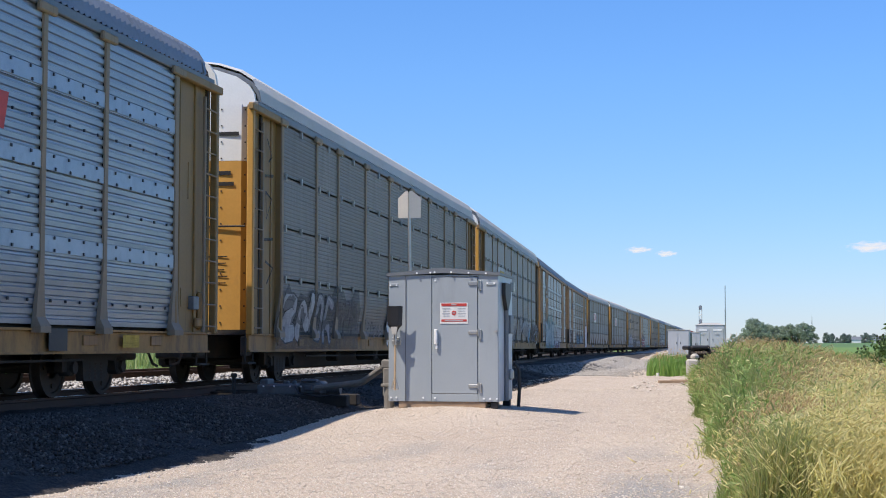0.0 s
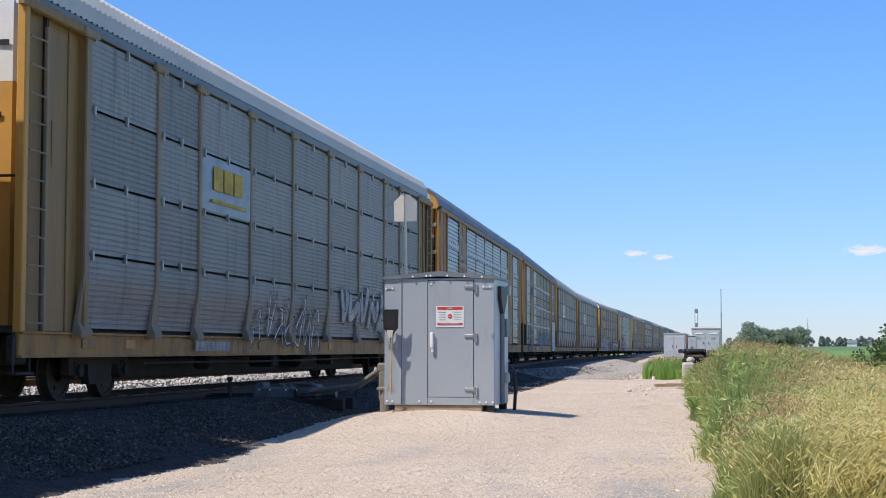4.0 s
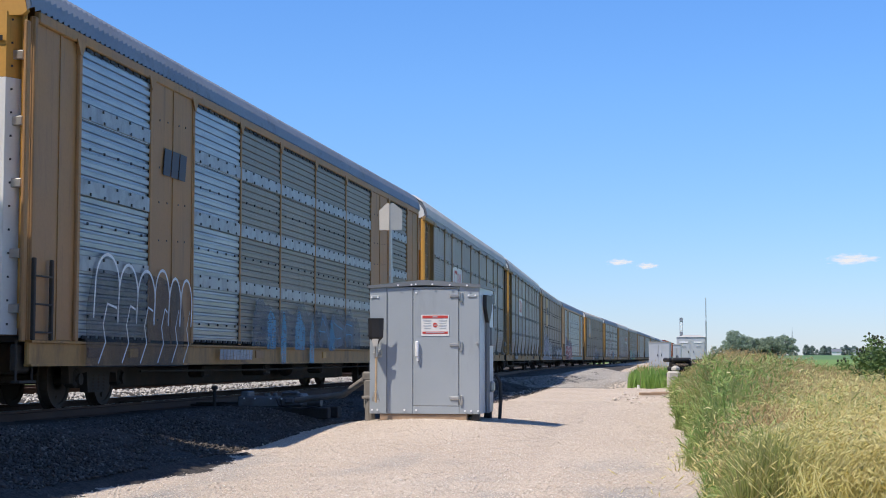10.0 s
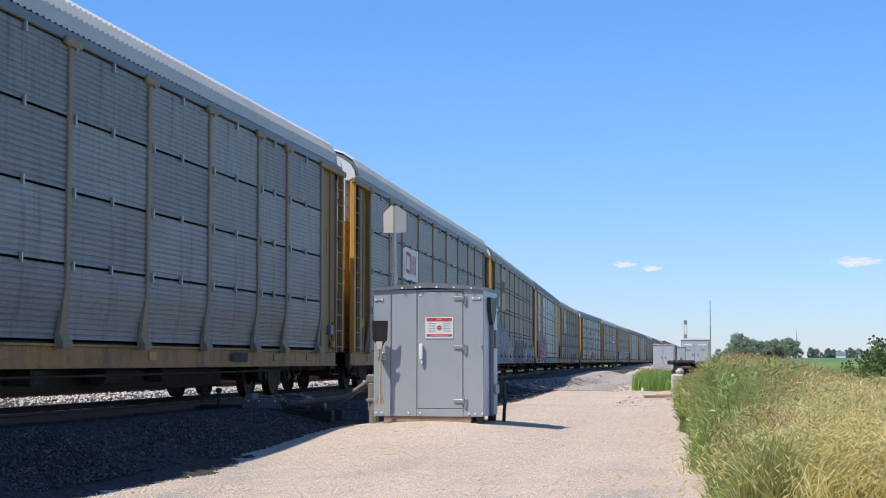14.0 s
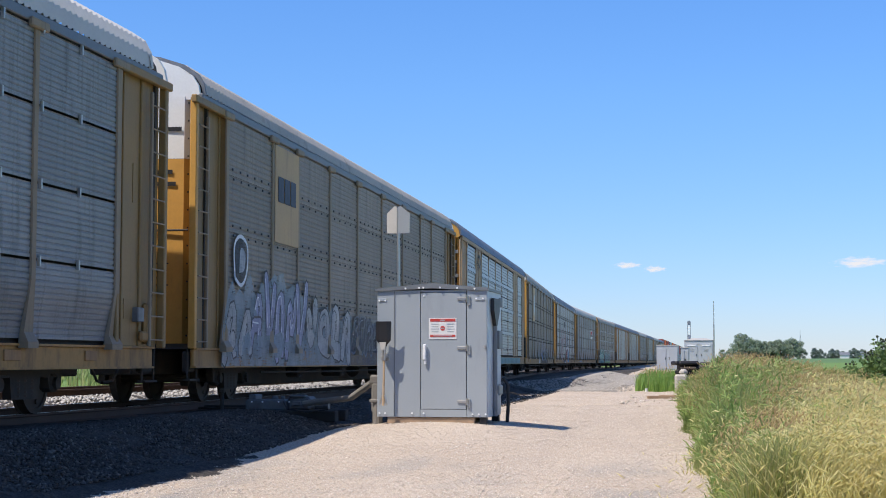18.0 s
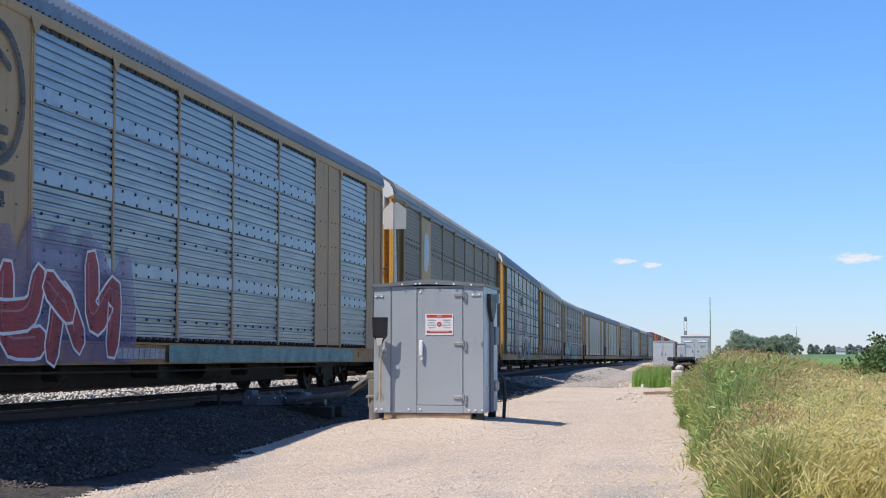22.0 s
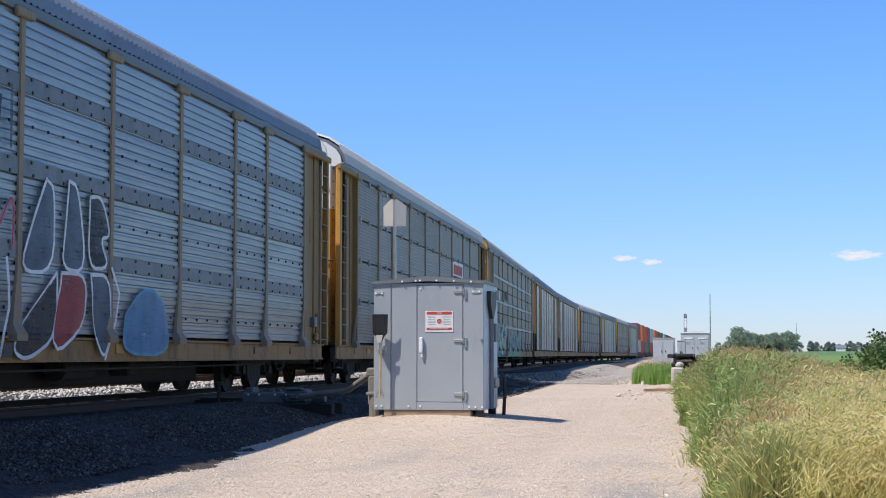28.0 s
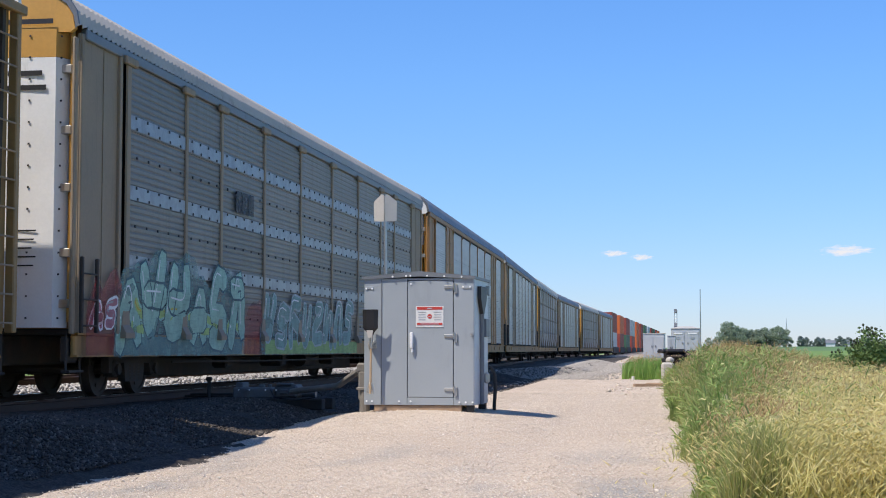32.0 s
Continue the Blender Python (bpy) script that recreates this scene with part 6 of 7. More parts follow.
def switch_machine():
    """The point machine: housing, motor cover, rods to the rails and a conduit to the case."""
    y = 27.2
    sx = float(track_x(y))
    s = thing("switch_machine", "grey steel point machine bolted beside the rail", "switch machine", at=(sx, y, 0))
    part("housing", Mesh().box((2.05, 0, -0.06), (0.75, 0.55, 0.20), 0.03).box((2.65, 0.05, -0.03), (0.42, 0.45, 0.24), 0.04), M_CASE_WORN, s, "weathered grey housing")
    for q, sz in (((1.78, 0, 0.06), (0.14, 0.4, 0.14)), ((2.15, 0, 0.05), (0.10, 0.12, 0.09)), ((2.30, 0, 0.05), (0.06, 0.12, 0.10)), ((2.62, -0.1, 0.10), (0.3, 0.2, 0.05)), ((2.62, -0.2, -0.03), (0.16, 0.05, 0.1))):
        part("cover", Mesh().box(q, sz, 0.02), M_CASE_WORN, s)
    for q in (1.80, 2.0, 2.3, 2.5, 2.8):
        part("bolt", KEPT["bolt"], None, s, at=(q, -0.275, 0.0))
    part("wire", Mesh().pipe([(2.4, -0.3, 0.0), (2.5, -0.42, -0.12), (2.9, -0.5, -0.18), (3.3, -0.55, -0.12)], 0.014, 6), M_DARK, s, "black cable")
    part("throw_rod", Mesh().pipe([(-0.75, 0.1, -0.1), (1.75, 0.1, -0.1)], 0.025, 8).pipe([(0.7, -0.2, -0.12), (1.7, -0.2, -0.12)], 0.02, 8), M_UNDER, s, "steel rods under the rails")
    part("motor", Mesh().rod((2.9, 0.05, -0.05), (3.15, 0.05, -0.05), 0.09, 12), M_CASE_WORN, s)
    part("timber", Mesh().box((1.6, -0.35, -0.25), (3.6, 0.24, 0.2), 0.015).box((1.6, 0.38, -0.25), (3.6, 0.24, 0.2), 0.015), M_TIE, s, "long dark sleepers")
    part("mast_rod", Mesh().rod((1.35, -0.6, -0.2), (1.35, -0.6, 0.22), 0.035, 8).box((1.35, -0.6, 0.2), (0.1, 0.1, 0.08), 0.02), M_UNDER, s)
    return s


switch_machine()
cond = thing("cable_trunk", "bent steel cable trunk between the point machine and the case", "cable duct", at=(-6.0, 25.6, 0))
part("duct", Mesh().pipe([(-1.55, 1.0, -0.02), (-0.55, 0.4, 0.10), (-0.10, 0.05, 0.36), (0.34, -0.05, 0.46)], 0.055, 10), M_DUCT, cond, "dark flexible duct, shade put into its colour")
part("bracket", Mesh().box((0.12, -0.2, 0.12), (0.30, 0.16, 0.5), 0.03).box((0.05, -0.2, 0.42), (0.22, 0.14, 0.16), 0.03), M_DUCT, cond)
part("stub_pipe", Mesh().rod((0.16, -0.6, -0.35), (0.16, -0.6, 0.08), 0.085, 10).box((0.16, -0.6, 0.08), (0.24, 0.2, 0.05), 0.01), M_DUCT, cond, "short grey pipe with a flange")


def post_sign():
    """Two five-sided plates set back to back at an angle on a thin pole."""
    x, y = -6.06, 27.5
    s = thing("track_sign", "pale metal five-sided sign plates on a thin pole", "sign", at=(x, y, gz(x, y)))
    g = gz(x, y)
    part("pole", Mesh().rod((0.06, 0, 0), (0.0, 0, 3.52 - g), 0.028, 8), M_STEEL, s, "thin galvanised pole")
    for sg in (-1, 1):
        poly = [(0.012 * sg, 3.05 - g), (0.012 * sg, 3.54 - g), (0.06 * sg, 3.55 - g), (0.215 * sg, 3.42 - g), (0.21 * sg, 3.06 - g)]
        m = Mesh()
        vs = [(px, -0.03 + abs(px) * 0.35, pz) for px, pz in poly] + [(px, -0.024 + abs(px) * 0.35, pz) for px, pz in poly]
        n = len(poly)
        m.add(vs, [tuple(range(n)), tuple(range(n, 2 * n))[::-1]] + [(i, (i + 1) % n, n + (i + 1) % n, n + i) for i in range(n)])
        part("sign_plate", m, M_SIGN_BACK, s)
    return s


post_sign()


def shed(x0, x1, y, depth, z0, z1, name, label, windows):
    s = thing(name, label, "equipment shed", at=((x0 + x1) / 2, y, z0))
    w, h = x1 - x0, z1 - z0
    part("wall", Mesh().box((0, depth / 2, h / 2), (w, depth, h), 0.02), M_SHED, s, "pale grey metal walls")
    m = Mesh()
    if windows:
        apex = 0.22
        for a, b in (((-w / 2 - 0.06, -0.06), (w / 2 + 0.06, -0.06)),):
            m.add([(-w / 2 - 0.06, -0.06, h), (w / 2 + 0.06, -0.06, h), (w / 2 + 0.06, depth + 0.06, h), (-w / 2 - 0.06, depth + 0.06, h), (-w / 4, depth / 2, h + apex), (w / 4, depth / 2, h + apex)],
                  [(0, 1, 5, 4), (1, 2, 5), (2, 3, 4, 5), (3, 0, 4), (0, 3, 2, 1)])
    else:
        m.box((0, depth / 2, h + 0.03), (w + 0.08, depth + 0.08, 0.06), 0.01)
    part("roof", m, M_SHED_ROOF, s)
    n = 2
    for k in range(n):
        cx = (k - 0.5) * w * 0.5
        d = part("door", Mesh().box((cx, -0.02, h * 0.46), (w * 0.42, 0.03, h * 0.86), 0.008), M_SHED, s)
        if windows:
            part("vent", Mesh().box((cx, -0.05, h * 0.82), (w * 0.30, 0.03, 0.13), 0.005), M_GLASSY, d, "white louvred vent")
            part("window", Mesh().box((cx, -0.045, h * 0.66), (w * 0.15, 0.02, 0.2), 0.005), M_STEEL, d)
        part("handle", Mesh().box((cx + (0.16 if k == 0 else -0.16) * w, -0.06, h * 0.48), (0.05, 0.05, 0.2), 0.01), M_DARK, d)
    return s


shed(-6.88, -5.05, 135, 2.0, gz(-6, 135) - 0.02, 2.12, "equipment_shed", "small pale grey metal shed beside the far track", False)
shed(-4.95, -4.25, 139, 1.6, gz(-4.6, 139) - 0.02, 1.95, "equipment_shed", "narrow pale grey metal cabinet beside the shed", False)
shed(-5.0, -2.28, 150, 2.5, gz(-3.6, 150) - 0.02, 2.78, "equipment_hut", "pale grey hut with two white louvred vents", True)
mast = thing("radio_mast", "thin tall steel radio mast by the hut", "mast", at=(-2.2, 150, gz(-2.2, 150)))
part("pole", Mesh().rod((0, 0, 0), (0, 0, 4.2), 0.06, 8).rod((0, 0, 4.2), (0, 0, 6.45), 0.04, 8), M_STEEL, mast)
sig = thing("rail_signal", "two-headed railway signal on a lattice mast, seen from behind", "signal", at=(-4.6, 152, gz(-4.6, 152)))
m = Mesh()
for s in (-1, 1):
    m.rod((s * 0.13, 0, 0), (s * 0.13, 0, 4.4), 0.03, 6)
for k in range(14):
    m.rod((-0.13, 0, 0.3 * k), (0.13, 0, 0.3 * k + 0.15), 0.02, 5)
part("mast", m, M_STEEL, sig)
for z in (3.1, 4.45):
    part("signal_head", Mesh().rod((0, -0.10, z), (0, 0.12, z), 0.17, 14).box((0, 0.1, z - 0.2), (0.2, 0.3, 0.1), 0.02), M_BAND, sig, "grey round signal head")

# the block, the dark heap and the rubble at the verge
bx, by = -2.06, 58.0
blk = thing("concrete_block", "weathered pale concrete block standing on the verge", "concrete block", at=(bx, by, gz(bx, by)))
part("block", Mesh().box((0, 0, 0.36), (0.46, 0.5, 0.72), 0.07, 6).box((0.08, 0.02, 0.80), (0.28, 0.4, 0.24), 0.09, -9), M_CONCRETE, blk)
hp = thing("scrap_heap", "heap of dark torn rubber mats and pipe in the grass", "scrap heap", at=(-1.62, 60.5, gz(-1.62, 60.5) + 0.10))
rngh = random.Random(11)
for k in range(26):
    m = Mesh()
    cx, cz = rngh.uniform(-0.6, 1.3), rngh.uniform(0.15, 1.05)
    m.box((cx, rngh.uniform(-0.4, 0.4), cz), (rngh.uniform(0.35, 0.8), 0.5, rngh.uniform(0.12, 0.3)), 0.05, rngh.uniform(-40, 40))
    part("torn_mat", m, M_DARK if k % 3 else M_UNDER, hp)
m = Mesh()
m.box((-0.28, -0.2, 1.02), (0.75, 0.6, 0.16), 0.06, 15).box((0.15, -0.1, 0.85), (0.9, 0.5, 0.2), 0.06, -20).rod((0.2, -0.4, 0.75), (1.3, 0.2, 0.95), 0.14, 10).rod((-0.5, -0.3, 0.1), (-0.2, -0.3, 0.9), 0.07, 8)
part("rubber_roll", m, M_DARK, hp)
rub = np.random.default_rng(21)
pts = np.stack([rub.normal(-2.75, 0.55, 90), rub.normal(49.0, 3.5, 90), np.zeros(90)], 1)
pts[:, 2] = ground_z(pts[:, 0], pts[:, 1]) + 0.02
tagged(new("rubble", cloud_mesh("rubble", *stone_mesh(rub, pts, rub.uniform(0.015, 0.05, 90) * (1 + (rub.random(90) > 0.93))), M_PEBBLE)), "broken pale stones scattered by the verge", "rubble", kind="stuff")
for k, (x, y, l, a) in enumerate(((-2.45, 50.5, 0.9, 20), (-2.2, 51.5, 0.7, -10), (-3.6, 62.5, 0.12, 0))):
    pl = thing("plank" if l > 0.3 else "white_can", "old grey plank lying on the gravel" if l > 0.3 else "small white can at the edge of the grass", "plank" if l > 0.3 else "can", at=pose(x, y, gz(x, y), 0, 0, a))
    part("board" if l > 0.3 else "can_body", Mesh().box((0, 0, 0.06), (l, 0.18, 0.09), 0.01) if l > 0.3 else Mesh().rod((0, 0, 0), (0, 0, 0.14), 0.06, 12), M_WOOD if l > 0.3 else M_WHITE, pl)


# ---------------------------------------------------------------- grass, weeds, trees, clouds
def blades(rng, x, y, height, width, material, name, label, lean=0.35):
    """Curved tapering grass blades, three bends each."""
    n = len(x)
    z = ground_z(x, y) - 0.02
    a, b = rng.uniform(0, 2 * np.pi, n), rng.uniform(0, 2 * np.pi, n)
    ln = np.abs(rng.normal(0, lean, n)) * height
    ux, uy = np.cos(a) * width / 2, np.sin(a) * width / 2
    dx, dy = np.cos(b) * ln + 0.10 * height, np.sin(b) * ln
    v = np.zeros((n, 7, 3))
    for i, (k, s, wd) in enumerate(((0, 0, 1.0), (0.38, 0.12, 0.9), (0.75, 0.5, 0.6))):
        for j, sg in enumerate((-1, 1)):
            v[:, 2 * i + j, 0] = x + dx * s + sg * ux * wd
            v[:, 2 * i + j, 1] = y + dy * s + sg * uy * wd
            v[:, 2 * i + j, 2] = z + height * k
    v[:, 6] = np.stack([x + dx, y + dy, z + height * (1 - 0.25 * (ln / height) ** 1.5)], 1)
    f = np.array([(0, 1, 3), (0, 3, 2), (2, 3, 5), (2, 5, 4), (4, 5, 6)])
    f = (f[None] + (np.arange(n) * 7)[:, None, None]).reshape(-1, 3)
    tagged(new(name, cloud_mesh(name, v.reshape(-1, 3), f, material)), label, "grass", kind="stuff")
    return v[:, 6]


def seed_heads(rng, tips, length, width, material, name, label, droop=0.5):
    """Slim four-sided spindles at the tips of stalks."""
    n = len(tips)
    b = rng.uniform(0, 2 * np.pi, n)
    d = np.stack([np.cos(b) * droop + 0.15, np.sin(b) * droop, rng.uniform(0.5, 1.1, n)], 1)
    d /= np.linalg.norm(d, axis=1)[:, None]
    u = np.cross(d, np.array([0.3, 0.9, 0.1]))
    u /= np.linalg.norm(u, axis=1)[:, None]
    w = np.cross(d, u)
    L = (length * rng.uniform(0.6, 1.3, n))[:, None]
    W = (width * rng.uniform(0.7, 1.3, n))[:, None]
    mid = tips + d * L * 0.4
    v = np.stack([tips, mid + u * W, mid + w * W, mid - u * W, mid - w * W, tips + d * L], 1)
    f = np.array([(0, 2, 1), (0, 3, 2), (0, 4, 3), (0, 1, 4), (5, 1, 2), (5, 2, 3), (5, 3, 4), (5, 4, 1)])
    f = (f[None] + (np.arange(n) * 6)[:, None, None]).reshape(-1, 3)
    tagged(new(name, cloud_mesh(name, v.reshape(-1, 3), f, material)), label, "grass", kind="stuff")


def thin_leaves(rng, roots, length, width, material, name, label):
    """Short bent leaves, each two quads long, turned every way but mostly upward."""
    n = len(roots)
    d = rng.normal(size=(n, 3))
    d[:, 2] = np.abs(d[:, 2]) * 0.8 + 0.15
    d /= np.linalg.norm(d, axis=1)[:, None]
    side = np.cross(d, rng.normal(size=(n, 3)))
    side *= (np.broadcast_to(width, n) / np.linalg.norm(side, axis=1))[:, None]
    L = (np.broadcast_to(length, n) * rng.uniform(0.5, 1.4, n))[:, None]
    drop = np.array([0, 0, 1.0]) * L * rng.uniform(0.05, 0.35, (n, 1))
    mid, tip = roots + d * L * 0.55, roots + d * L - drop
    v = np.stack([roots - side * 0.5, roots + side * 0.5, mid + side, mid - side, tip], 1)
    f = np.array([(0, 1, 2), (0, 2, 3), (3, 2, 4)])
    tagged(new(name, cloud_mesh(name, v.reshape(-1, 3), (f[None] + (np.arange(n) * 5)[:, None, None]).reshape(-1, 3), material)), label, "grass", kind="stuff")


def value_noise(x, y, scale, seed):
    """Smooth random field, 0 to 1."""
    r = np.random.default_rng(seed).random((64, 64))
    u, v = x * scale + 100, y * scale + 100
    i, j = np.floor(u).astype(int), np.floor(v).astype(int)
    a, b = u - i, v - j
    a, b = a * a * (3 - 2 * a), b * b * (3 - 2 * b)
    g = lambda p, q: r[p % 64, q % 64]
    return (g(i, j) * (1 - a) + g(i + 1, j) * a) * (1 - b) + (g(i, j + 1) * (1 - a) + g(i + 1, j + 1) * a) * b


def green_width(y):
    """How far the green grass reaches in from the road before the pale grass begins."""
    return 0.075 * np.maximum(y - 9, 0) + 0.11 * np.maximum(y - 22, 0)


def sward(x, y):
    """Mean height of the grass: low near the camera, at the road and towards the field."""
    inside = np.clip((x - verge(y)) / (0.16 + 0.026 * np.maximum(y - 15, 0)), 0, 1)
    east = step(x - verge(y), 0.9 + 0.035 * (y - 14), 1.9 + 0.07 * (y - 14))
    return (0.30 + 0.30 * inside + 0.12 * (1 - step(x - verge(y), 0.4, 0.9)) * inside + 0.42 * step(y, 15, 32) * inside - 0.38 * east * step(y, 15, 30)) * (0.78 + 0.44 * value_noise(x, y, 0.7, 3))


def verge_grass():
    rng = np.random.default_rng(31)
    n = 300000
    y = 10.5 + 63 * rng.random(n) ** 1.65
    x = verge(y) + rng.random(n) ** 1.1 * (1.6 + 0.125 * y)
    ok = x < 0.095 * y + 1.2
    x, y = x[ok], y[ok]
    inside = np.clip((x - verge(y)) / 0.5, 0, 1)
    tall = sward(x, y) * rng.uniform(0.4, 1.12, len(x))
    wide = 0.0055 + 0.00024 * y
    pale = value_noise(x, y, 0.6, 7) * 0.5 + 0.62 * step(x - verge(y) - green_width(y), -0.3, 0.3) - 0.1
    pick = (pale + rng.normal(0, 0.15, len(x)) > 0.60) & (x > verge(y) + 0.35)
    g = ~pick
    blades(rng, x[g], y[g], tall[g], wide[g] * 1.5, M_GRASS, "tall_grass", "tall green grass along the gravel road", 0.30)
    tips = blades(rng, x[pick], y[pick], tall[pick], wide[pick] * 1.15, M_GRASS_PALE, "pale_grass", "tall pale wild grass going to seed", 0.6)
    sel = rng.random(len(tips)) < 0.85 - 0.5 * step(tips[:, 1], 16, 24)
    seed_heads(rng, tips[sel], 0.08, 0.0052, M_GRASS_PALE, "pale_seed_heads", "pale drooping grass seed heads", 1.2)
    # leaves that stand off the stalks
    for zone, material, name, label, count, size in ((0, M_BLADE, "grass_leaves", "short bent green grass leaves", 70000, 0.15), (1, M_STRAW, "straw_leaves", "yellow-green grass leaves and awns", 62000, 0.105)):
        y = 11.0 + 62 * rng.random(count) ** 1.7
        x = verge(y) - 0.03 + rng.random(count) * (1.7 + 0.125 * y)
        pale = value_noise(x, y, 0.6, 7) * 0.5 + 0.62 * step(x - verge(y) - green_width(y), -0.3, 0.3) - 0.1
        ok = (x < 0.095 * y + 1.2) & ((pale + rng.normal(0, 0.22, count) > 0.55) == bool(zone))
        x, y = x[ok], y[ok]
        z = ground_z(x, y) + sward(x, y) * rng.random(len(x)) ** 0.6 * 1.02
        thin_leaves(rng, np.stack([x, y, z], 1), size * (0.7 + 0.02 * y), 0.0045 + 0.00022 * y, material, name, label)
    # brown seed heads above the green
    m = 90000
    y = 12.0 + 61 * rng.random(m) ** 1.3
    x = verge(y) + 0.05 + rng.random(m) * (1.3 + 0.10 * y)
    rim = x - verge(y) - green_width(y)
    ok = (x < 0.095 * y + 1.2) & (value_noise(x, y, 0.5, 12) * 0.6 + 0.5 * step(y, 22, 30) * (x - verge(y) < 0.5 + 0.03 * y) + 0.42 * np.exp(-(rim / 0.3) ** 2) + rng.normal(0, 0.16, m) > 0.48)
    x, y = x[ok], y[ok]
    h = sward(x, y) * rng.uniform(0.75, 1.22, len(x))
    tips = blades(rng, x, y, h, 0.002 + 0.00010 * y, M_SEED, "grass_stalks", "thin straw-coloured grass stalks", 0.22)
    seed_heads(rng, tips - np.array([0, 0, 0.03]), 0.065, 0.0045, M_SEED, "brown_seed_heads", "brown feathery grass seed heads", 0.5)
    # the far clump beside the road
    k = 5000
    y = rng.uniform(63, 76, k)
    x = -4.1 + rng.random(k) * 3.2 - 0.02 * (y - 63)
    blades(rng, x, y, 0.45 + 0.35 * rng.random(k) + 0.015 * (y - 63), np.full(k, 0.03), M_FRESH, "grass_clump", "clump of green grass beside the road", 0.3)
    t4 = blades(rng, x[:220], y[:220], 0.55 + 0.35 * rng.random(220) + 0.015 * (y[:220] - 63), np.full(220, 0.012), M_SEED, "clump_stalks", "brown grass stalks in the clump", 0.25)
    seed_heads(rng, t4, 0.12, 0.02, M_SEED, "clump_seed_heads", "brown seed heads over the clump", 0.4)
    # low weeds on the west side of the second track
    k = 7000
    y = rng.uniform(28, 120, k)
    x = track_x(y) - 9.5 - rng.random(k) * 8
    blades(rng, x, y, rng.uniform(0.3, 0.7, k), np.full(k, 0.05), M_GRASS, "far_side_grass", "bright green grass beyond the tracks", 0.3)
    # strays on the gravel edge
    k = 1100
    y = 12 + 45 * rng.random(k) ** 1.4
    x = verge(y) - np.abs(rng.normal(0, 0.05, k))
    blades(rng, x, y, rng.uniform(0.06, 0.22, k), np.full(k, 0.008), M_GRASS, "edge_grass", "short grass tufts at the road's edge", 0.5)


verge_grass()


def leaf_cards(rng, centres, size, material, name):
    """Small folded leaves, each two triangles, turned at random."""
    n = len(centres)
    d = rng.normal(size=(n, 3))
    d[:, 2] *= 0.6
    d /= np.linalg.norm(d, axis=1)[:, None]
    s = np.cross(d, rng.normal(size=(n, 3)))
    s /= np.linalg.norm(s, axis=1)[:, None]
    L = (size * rng.uniform(0.6, 1.4, n))[:, None]
    up = np.cross(d, s)
    v = np.stack([centres - d * L * 0.5, centres + s * L * 0.32 + up * L * 0.1, centres + d * L * 0.5, centres - s * L * 0.32 + up * L * 0.1], 1)
    f = np.array([(0, 1, 2), (0, 2, 3)])
    return cloud_mesh(name, v.reshape(-1, 3), (f[None] + (np.arange(n) * 4)[:, None, None]).reshape(-1, 3), material)


M_WEED_HEAD = plain("dark_seed_head", (0.05, 0.06, 0.035), 0.9)


def weed(x, y, h, seed, leaves, label):
    rng = np.random.default_rng(seed)
    w = thing("weed_bush", label, "weed", "weeds on the verge", at=(x, y, gz(x, y)))
    stems, heads, pts = Mesh(), Mesh(), []
    for k in range(7):
        a, r = rng.uniform(0, 2 * np.pi), rng.uniform(0.05, 0.36)
        top = Vector((math.cos(a) * r, math.sin(a) * r, h * rng.uniform(0.75, 1.05)))
        mid = Vector((top.x * 0.35, top.y * 0.35, top.z * 0.5))
        stems.rod((0, 0, 0), mid, 0.014, 5, 0.011).rod(mid, top, 0.011, 5, 0.006)
        heads.ball(tuple(top), 0.028, 7, 4)
        for j in range(3):
            q = top + Vector((rng.normal(0, 0.09), rng.normal(0, 0.09), -abs(rng.normal(0.02, 0.05))))
            stems.rod(top - Vector((0, 0, 0.15)), q, 0.005, 4)
            heads.ball(tuple(q), 0.024, 7, 4)
        for j in range(leaves // 4):
            f = rng.random() ** 0.7
            p = mid * (f * 2) if f < 0.5 else mid.lerp(top, f * 2 - 1)
            pts.append((p.x + rng.normal(0, 0.10), p.y + rng.normal(0, 0.10), p.z * 0.95 + rng.normal(0, 0.04)))
    tagged(part("stem", stems, M_WEED, w), kind="stuff")
    part("foliage", leaf_cards(rng, np.array(pts), 0.072, M_WEED, "foliage"), None, w, "broad green leaves")
    tagged(part("seed_head", heads, M_WEED_HEAD, w, "dark round seed heads"), kind="stuff")
    return w


weed(2.52, 31.0, 1.32, 1, 780, "leafy green weed with dark round seed heads")
weed(2.80, 30.6, 1.48, 2, 780, "leafy green weed with dark round seed heads")
weed(3.1, 31.4, 1.40, 3, 780, "leafy green weed with dark round seed heads")


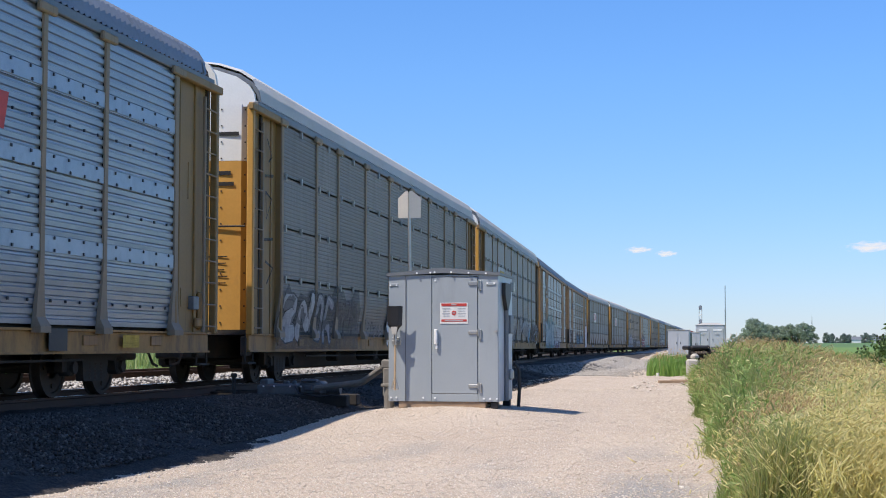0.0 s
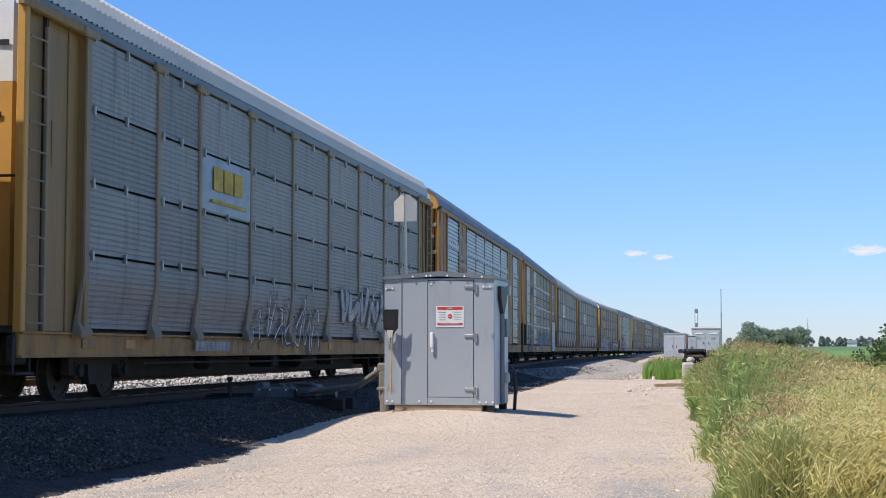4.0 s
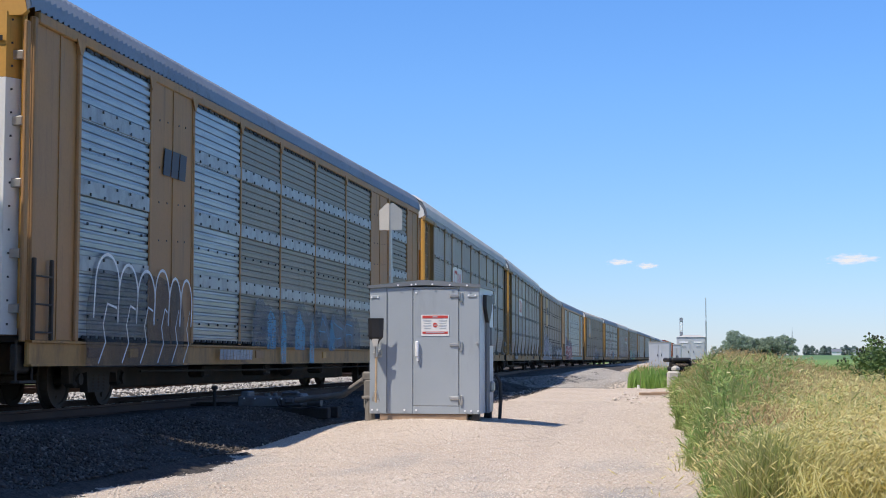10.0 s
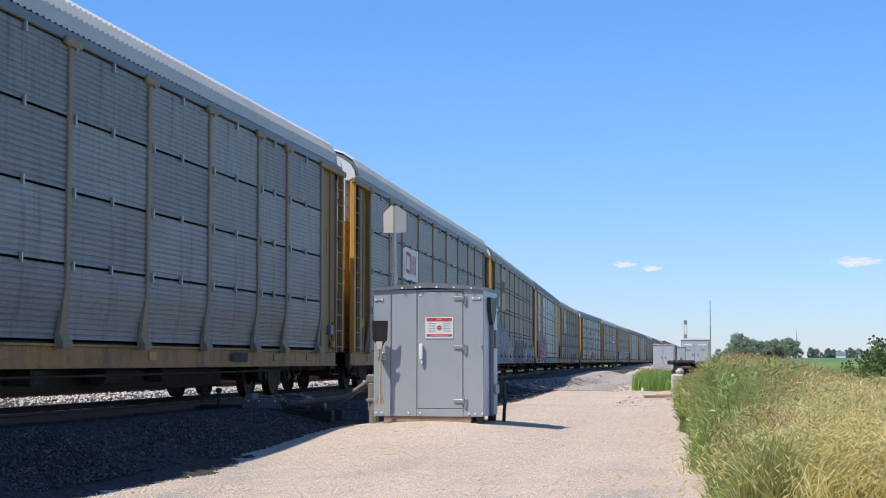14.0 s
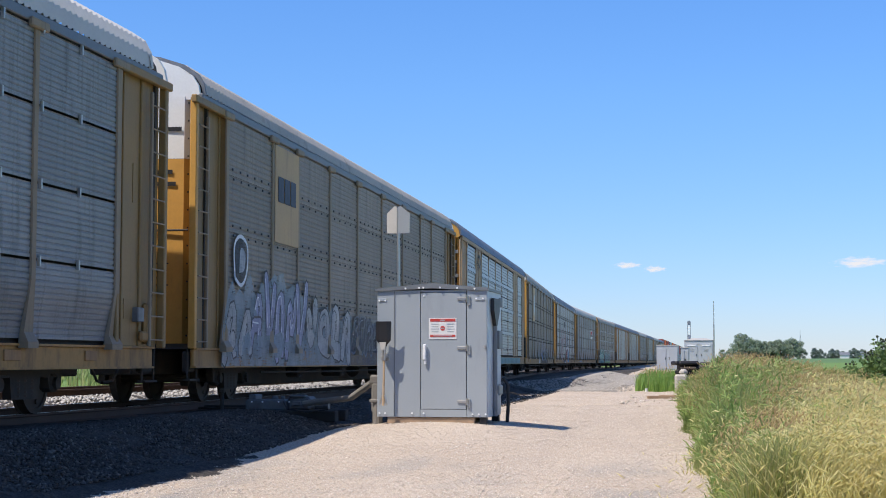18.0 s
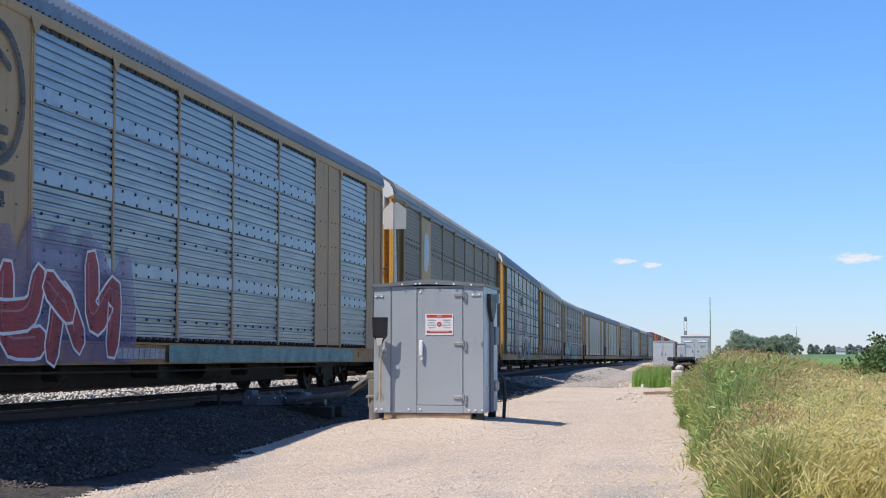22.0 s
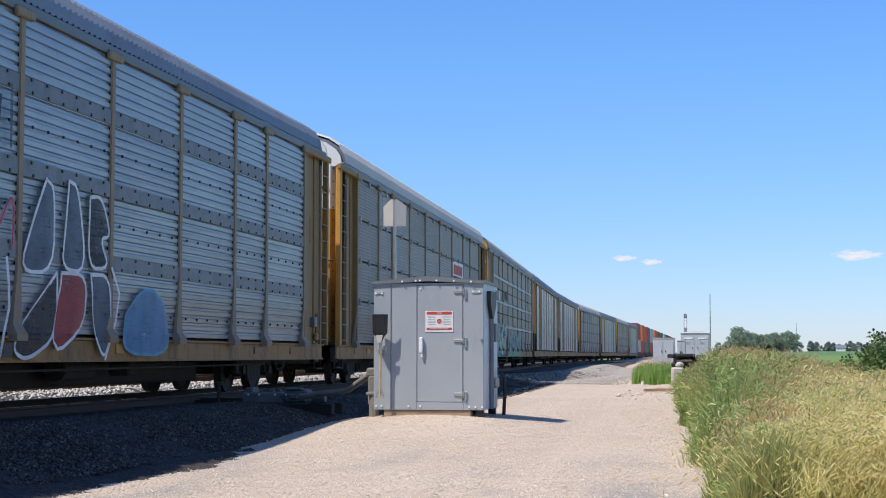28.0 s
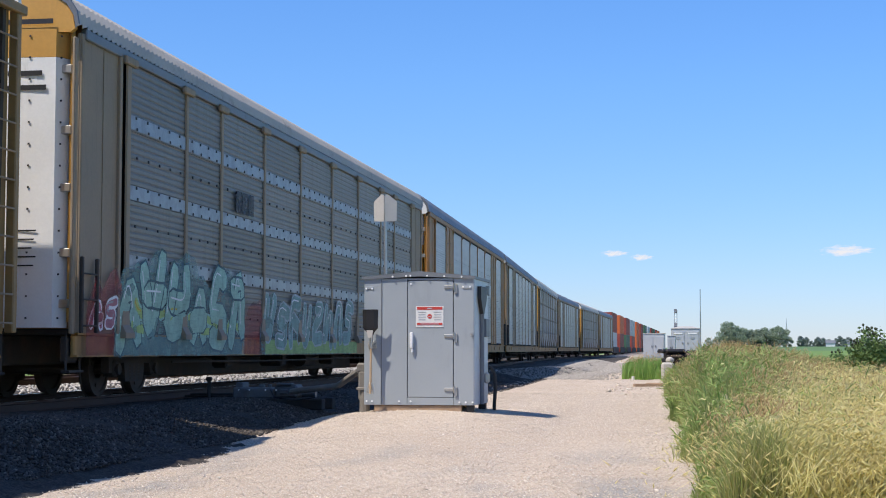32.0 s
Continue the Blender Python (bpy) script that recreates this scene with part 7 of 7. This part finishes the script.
def tree(h, wide, seed, material):
    """A tapered trunk with limbs, and a crown of leaf clumps with gaps."""
    rng = np.random.default_rng(seed)
    t = thing("tree", "dense green broadleaf tree at the field's edge", "tree", "trees beyond the field")
    tr = Mesh().rod((0, 0, 0), (0.1, 0, h * 0.45), h * 0.022, 8, h * 0.014).rod((0.1, 0, h * 0.45), (0, 0.1, h * 0.85), h * 0.014, 7, h * 0.004)
    pts = []
    for k in range(22):
        a = rng.uniform(0, 2 * np.pi)
        zz = h * rng.uniform(0.10, 0.97)
        reach = wide * 0.5 * (1 - abs(zz / h - 0.4) * 1.1) * rng.uniform(0.35, 1.05)
        c = np.array([math.cos(a) * reach, math.sin(a) * reach, zz])
        tr.rod((0, 0, zz * 0.75), tuple(c), h * 0.007, 5, h * 0.002)
        r = wide * rng.uniform(0.11, 0.2)
        p = rng.normal(size=(210, 3))
        p = p / np.linalg.norm(p, axis=1)[:, None] * (rng.random((210, 1)) ** 0.4) * r
        pts.append(c + p * np.array([1, 1, 0.8]))
    part("trunk", tr, M_BARK, t)
    part("crown", leaf_cards(rng, np.concatenate(pts), h * 0.05, material, "crown"), None, t, "uneven crown of small leaves")
    return t


def far(px_dir, d):
    """A place d metres away along a bearing: degrees to the right of the track."""
    a = radians(px_dir)
    return d * math.sin(a), d * math.cos(a)


makers = [tree(7.4, 7.5, s, M_LEAF) for s in (1, 2, 3)]
rngt = random.Random(6)
first = True
for k, (b, d, sc) in enumerate(((0.02, 470, 0.80), (0.22, 475, 1.0), (0.42, 470, 0.86), (0.64, 480, 0.78), (0.86, 478, 0.72), (1.08, 480, 0.74), (1.30, 482, 0.72), (1.52, 480, 0.78), (1.74, 484, 0.80), (1.95, 480, 0.84), (2.12, 484, 0.72), (0.5, 500, 0.75), (1.2, 505, 0.72), (1.7, 505, 0.7), (-0.3, 640, 0.55), (-0.55, 660, 0.5))):
    x, y = far(b, d)
    mtx = Matrix.Translation((x, y, gz(x, y) - 0.1)) @ Matrix.Rotation(rngt.uniform(0, 6.28), 4, "Z")
    src = makers[k % 3]
    if k < 3:
        src.matrix_basis = mtx
        src.scale = (sc, sc, sc)
    else:
        t = copy_thing(makers[k % 3], mtx)
        t.scale = (sc, sc, sc)

# a far line of trees and farm roofs
farm = tree(9, 8, 9, M_FAR_LEAF)
spots = [(2.75 + 0.16 * i + rngt.uniform(-0.05, 0.05), 1150 + rngt.uniform(-40, 40), rngt.uniform(0.55, 1.1)) for i in range(16)]
for k, (b, d, sc) in enumerate(spots):
    x, y = far(b, d)
    mtx = Matrix.Translation((x, y, gz(x, y) - 0.2)) @ Matrix.Rotation(rngt.uniform(0, 6.28), 4, "Z")
    if k == 0:
        farm.matrix_basis = mtx
        farm.scale = (sc,) * 3
    else:
        copy_thing(farm, mtx).scale = (sc,) * 3
for b, w in ((3.75, 6), (4.4, 7)):
    x, y = far(b, 1120)
    hs = thing("farmhouse", "far white farm building with a dark roof among trees", "house", at=(x, y, gz(x, y)))
    part("wall", Mesh().box((0, 0, 1.6), (w, 8, 3.2)), M_WHITE, hs)
    part("roof", Mesh().loft([[(sx * (w / 2 + 0.4), -4.4, 3.2), (sx * (w / 2 + 0.4), 0, 5.4), (sx * (w / 2 + 0.4), 4.4, 3.2)] for sx in (-1, 1)], True, True), M_CASE_ROOF, hs)
x, y = far(2.22, 700)
ant = thing("lattice_tower", "faint far lattice tower behind the trees", "tower", at=(x, y, gz(x, y)))
part("lattice", Mesh().rod((0, 0, 0), (0, 0, 12.5), 0.14, 5, 0.06).rod((-1.1, 0, 0), (0, 0, 11), 0.06, 4).rod((1.1, 0, 0), (0, 0, 11), 0.06, 4), M_STEEL, ant)


def small_cloud(bearing, up, d, w, h):
    """A thin sheet of vapour, far beyond everything else."""
    x, y = far(bearing, d)
    m = Mesh().add([(-1, 0, -1), (1, 0, -1), (1, 0, 1), (-1, 0, 1)], [(0, 1, 2, 3)])
    c = part("cloud", m, M_VAPOUR)
    c.matrix_basis = pose(x, y, 0.7 + d * math.tan(radians(up)), 0, 0, -bearing) @ Matrix.Diagonal((w / 2, 1, h / 2, 1))
    return tagged(c, "thin white cloud low in the sky", "cloud", "clouds", "structure")


small_cloud(-3.95, 3.55, 3600, 80, 20)
small_cloud(-2.95, 3.40, 3600, 66, 20)
small_cloud(4.35, 3.56, 3600, 150, 34)


# ---------------------------------------------------------------- what moves
def on_track(mid, reach, t, z):
    """A car's pose at t: its two bogies stand on the track."""
    s = mid - run(t)
    a = Vector((float(track_x(s - reach)), s - reach, 0))
    b = Vector((float(track_x(s + reach)), s + reach, 0))
    d = b - a
    c = (a + b) / 2
    return pose(c.x, c.y, z, 0, 0, math.degrees(math.atan2(-d.x, d.y)))


def motions():
    for ob, mid, reach, z in TRAIN:
        walk(ob, [(t, on_track(mid, reach, t, z)) for t in range(0, 33)])
    for ob in WHEELS:
        p = ob.matrix_basis.translation.copy()
        walk(ob, [(i / FPS, pose(p.x, p.y, p.z, math.degrees(run(i / FPS) / 0.42) % 360.0)) for i in range(0, 32 * FPS + 1)])


motions()
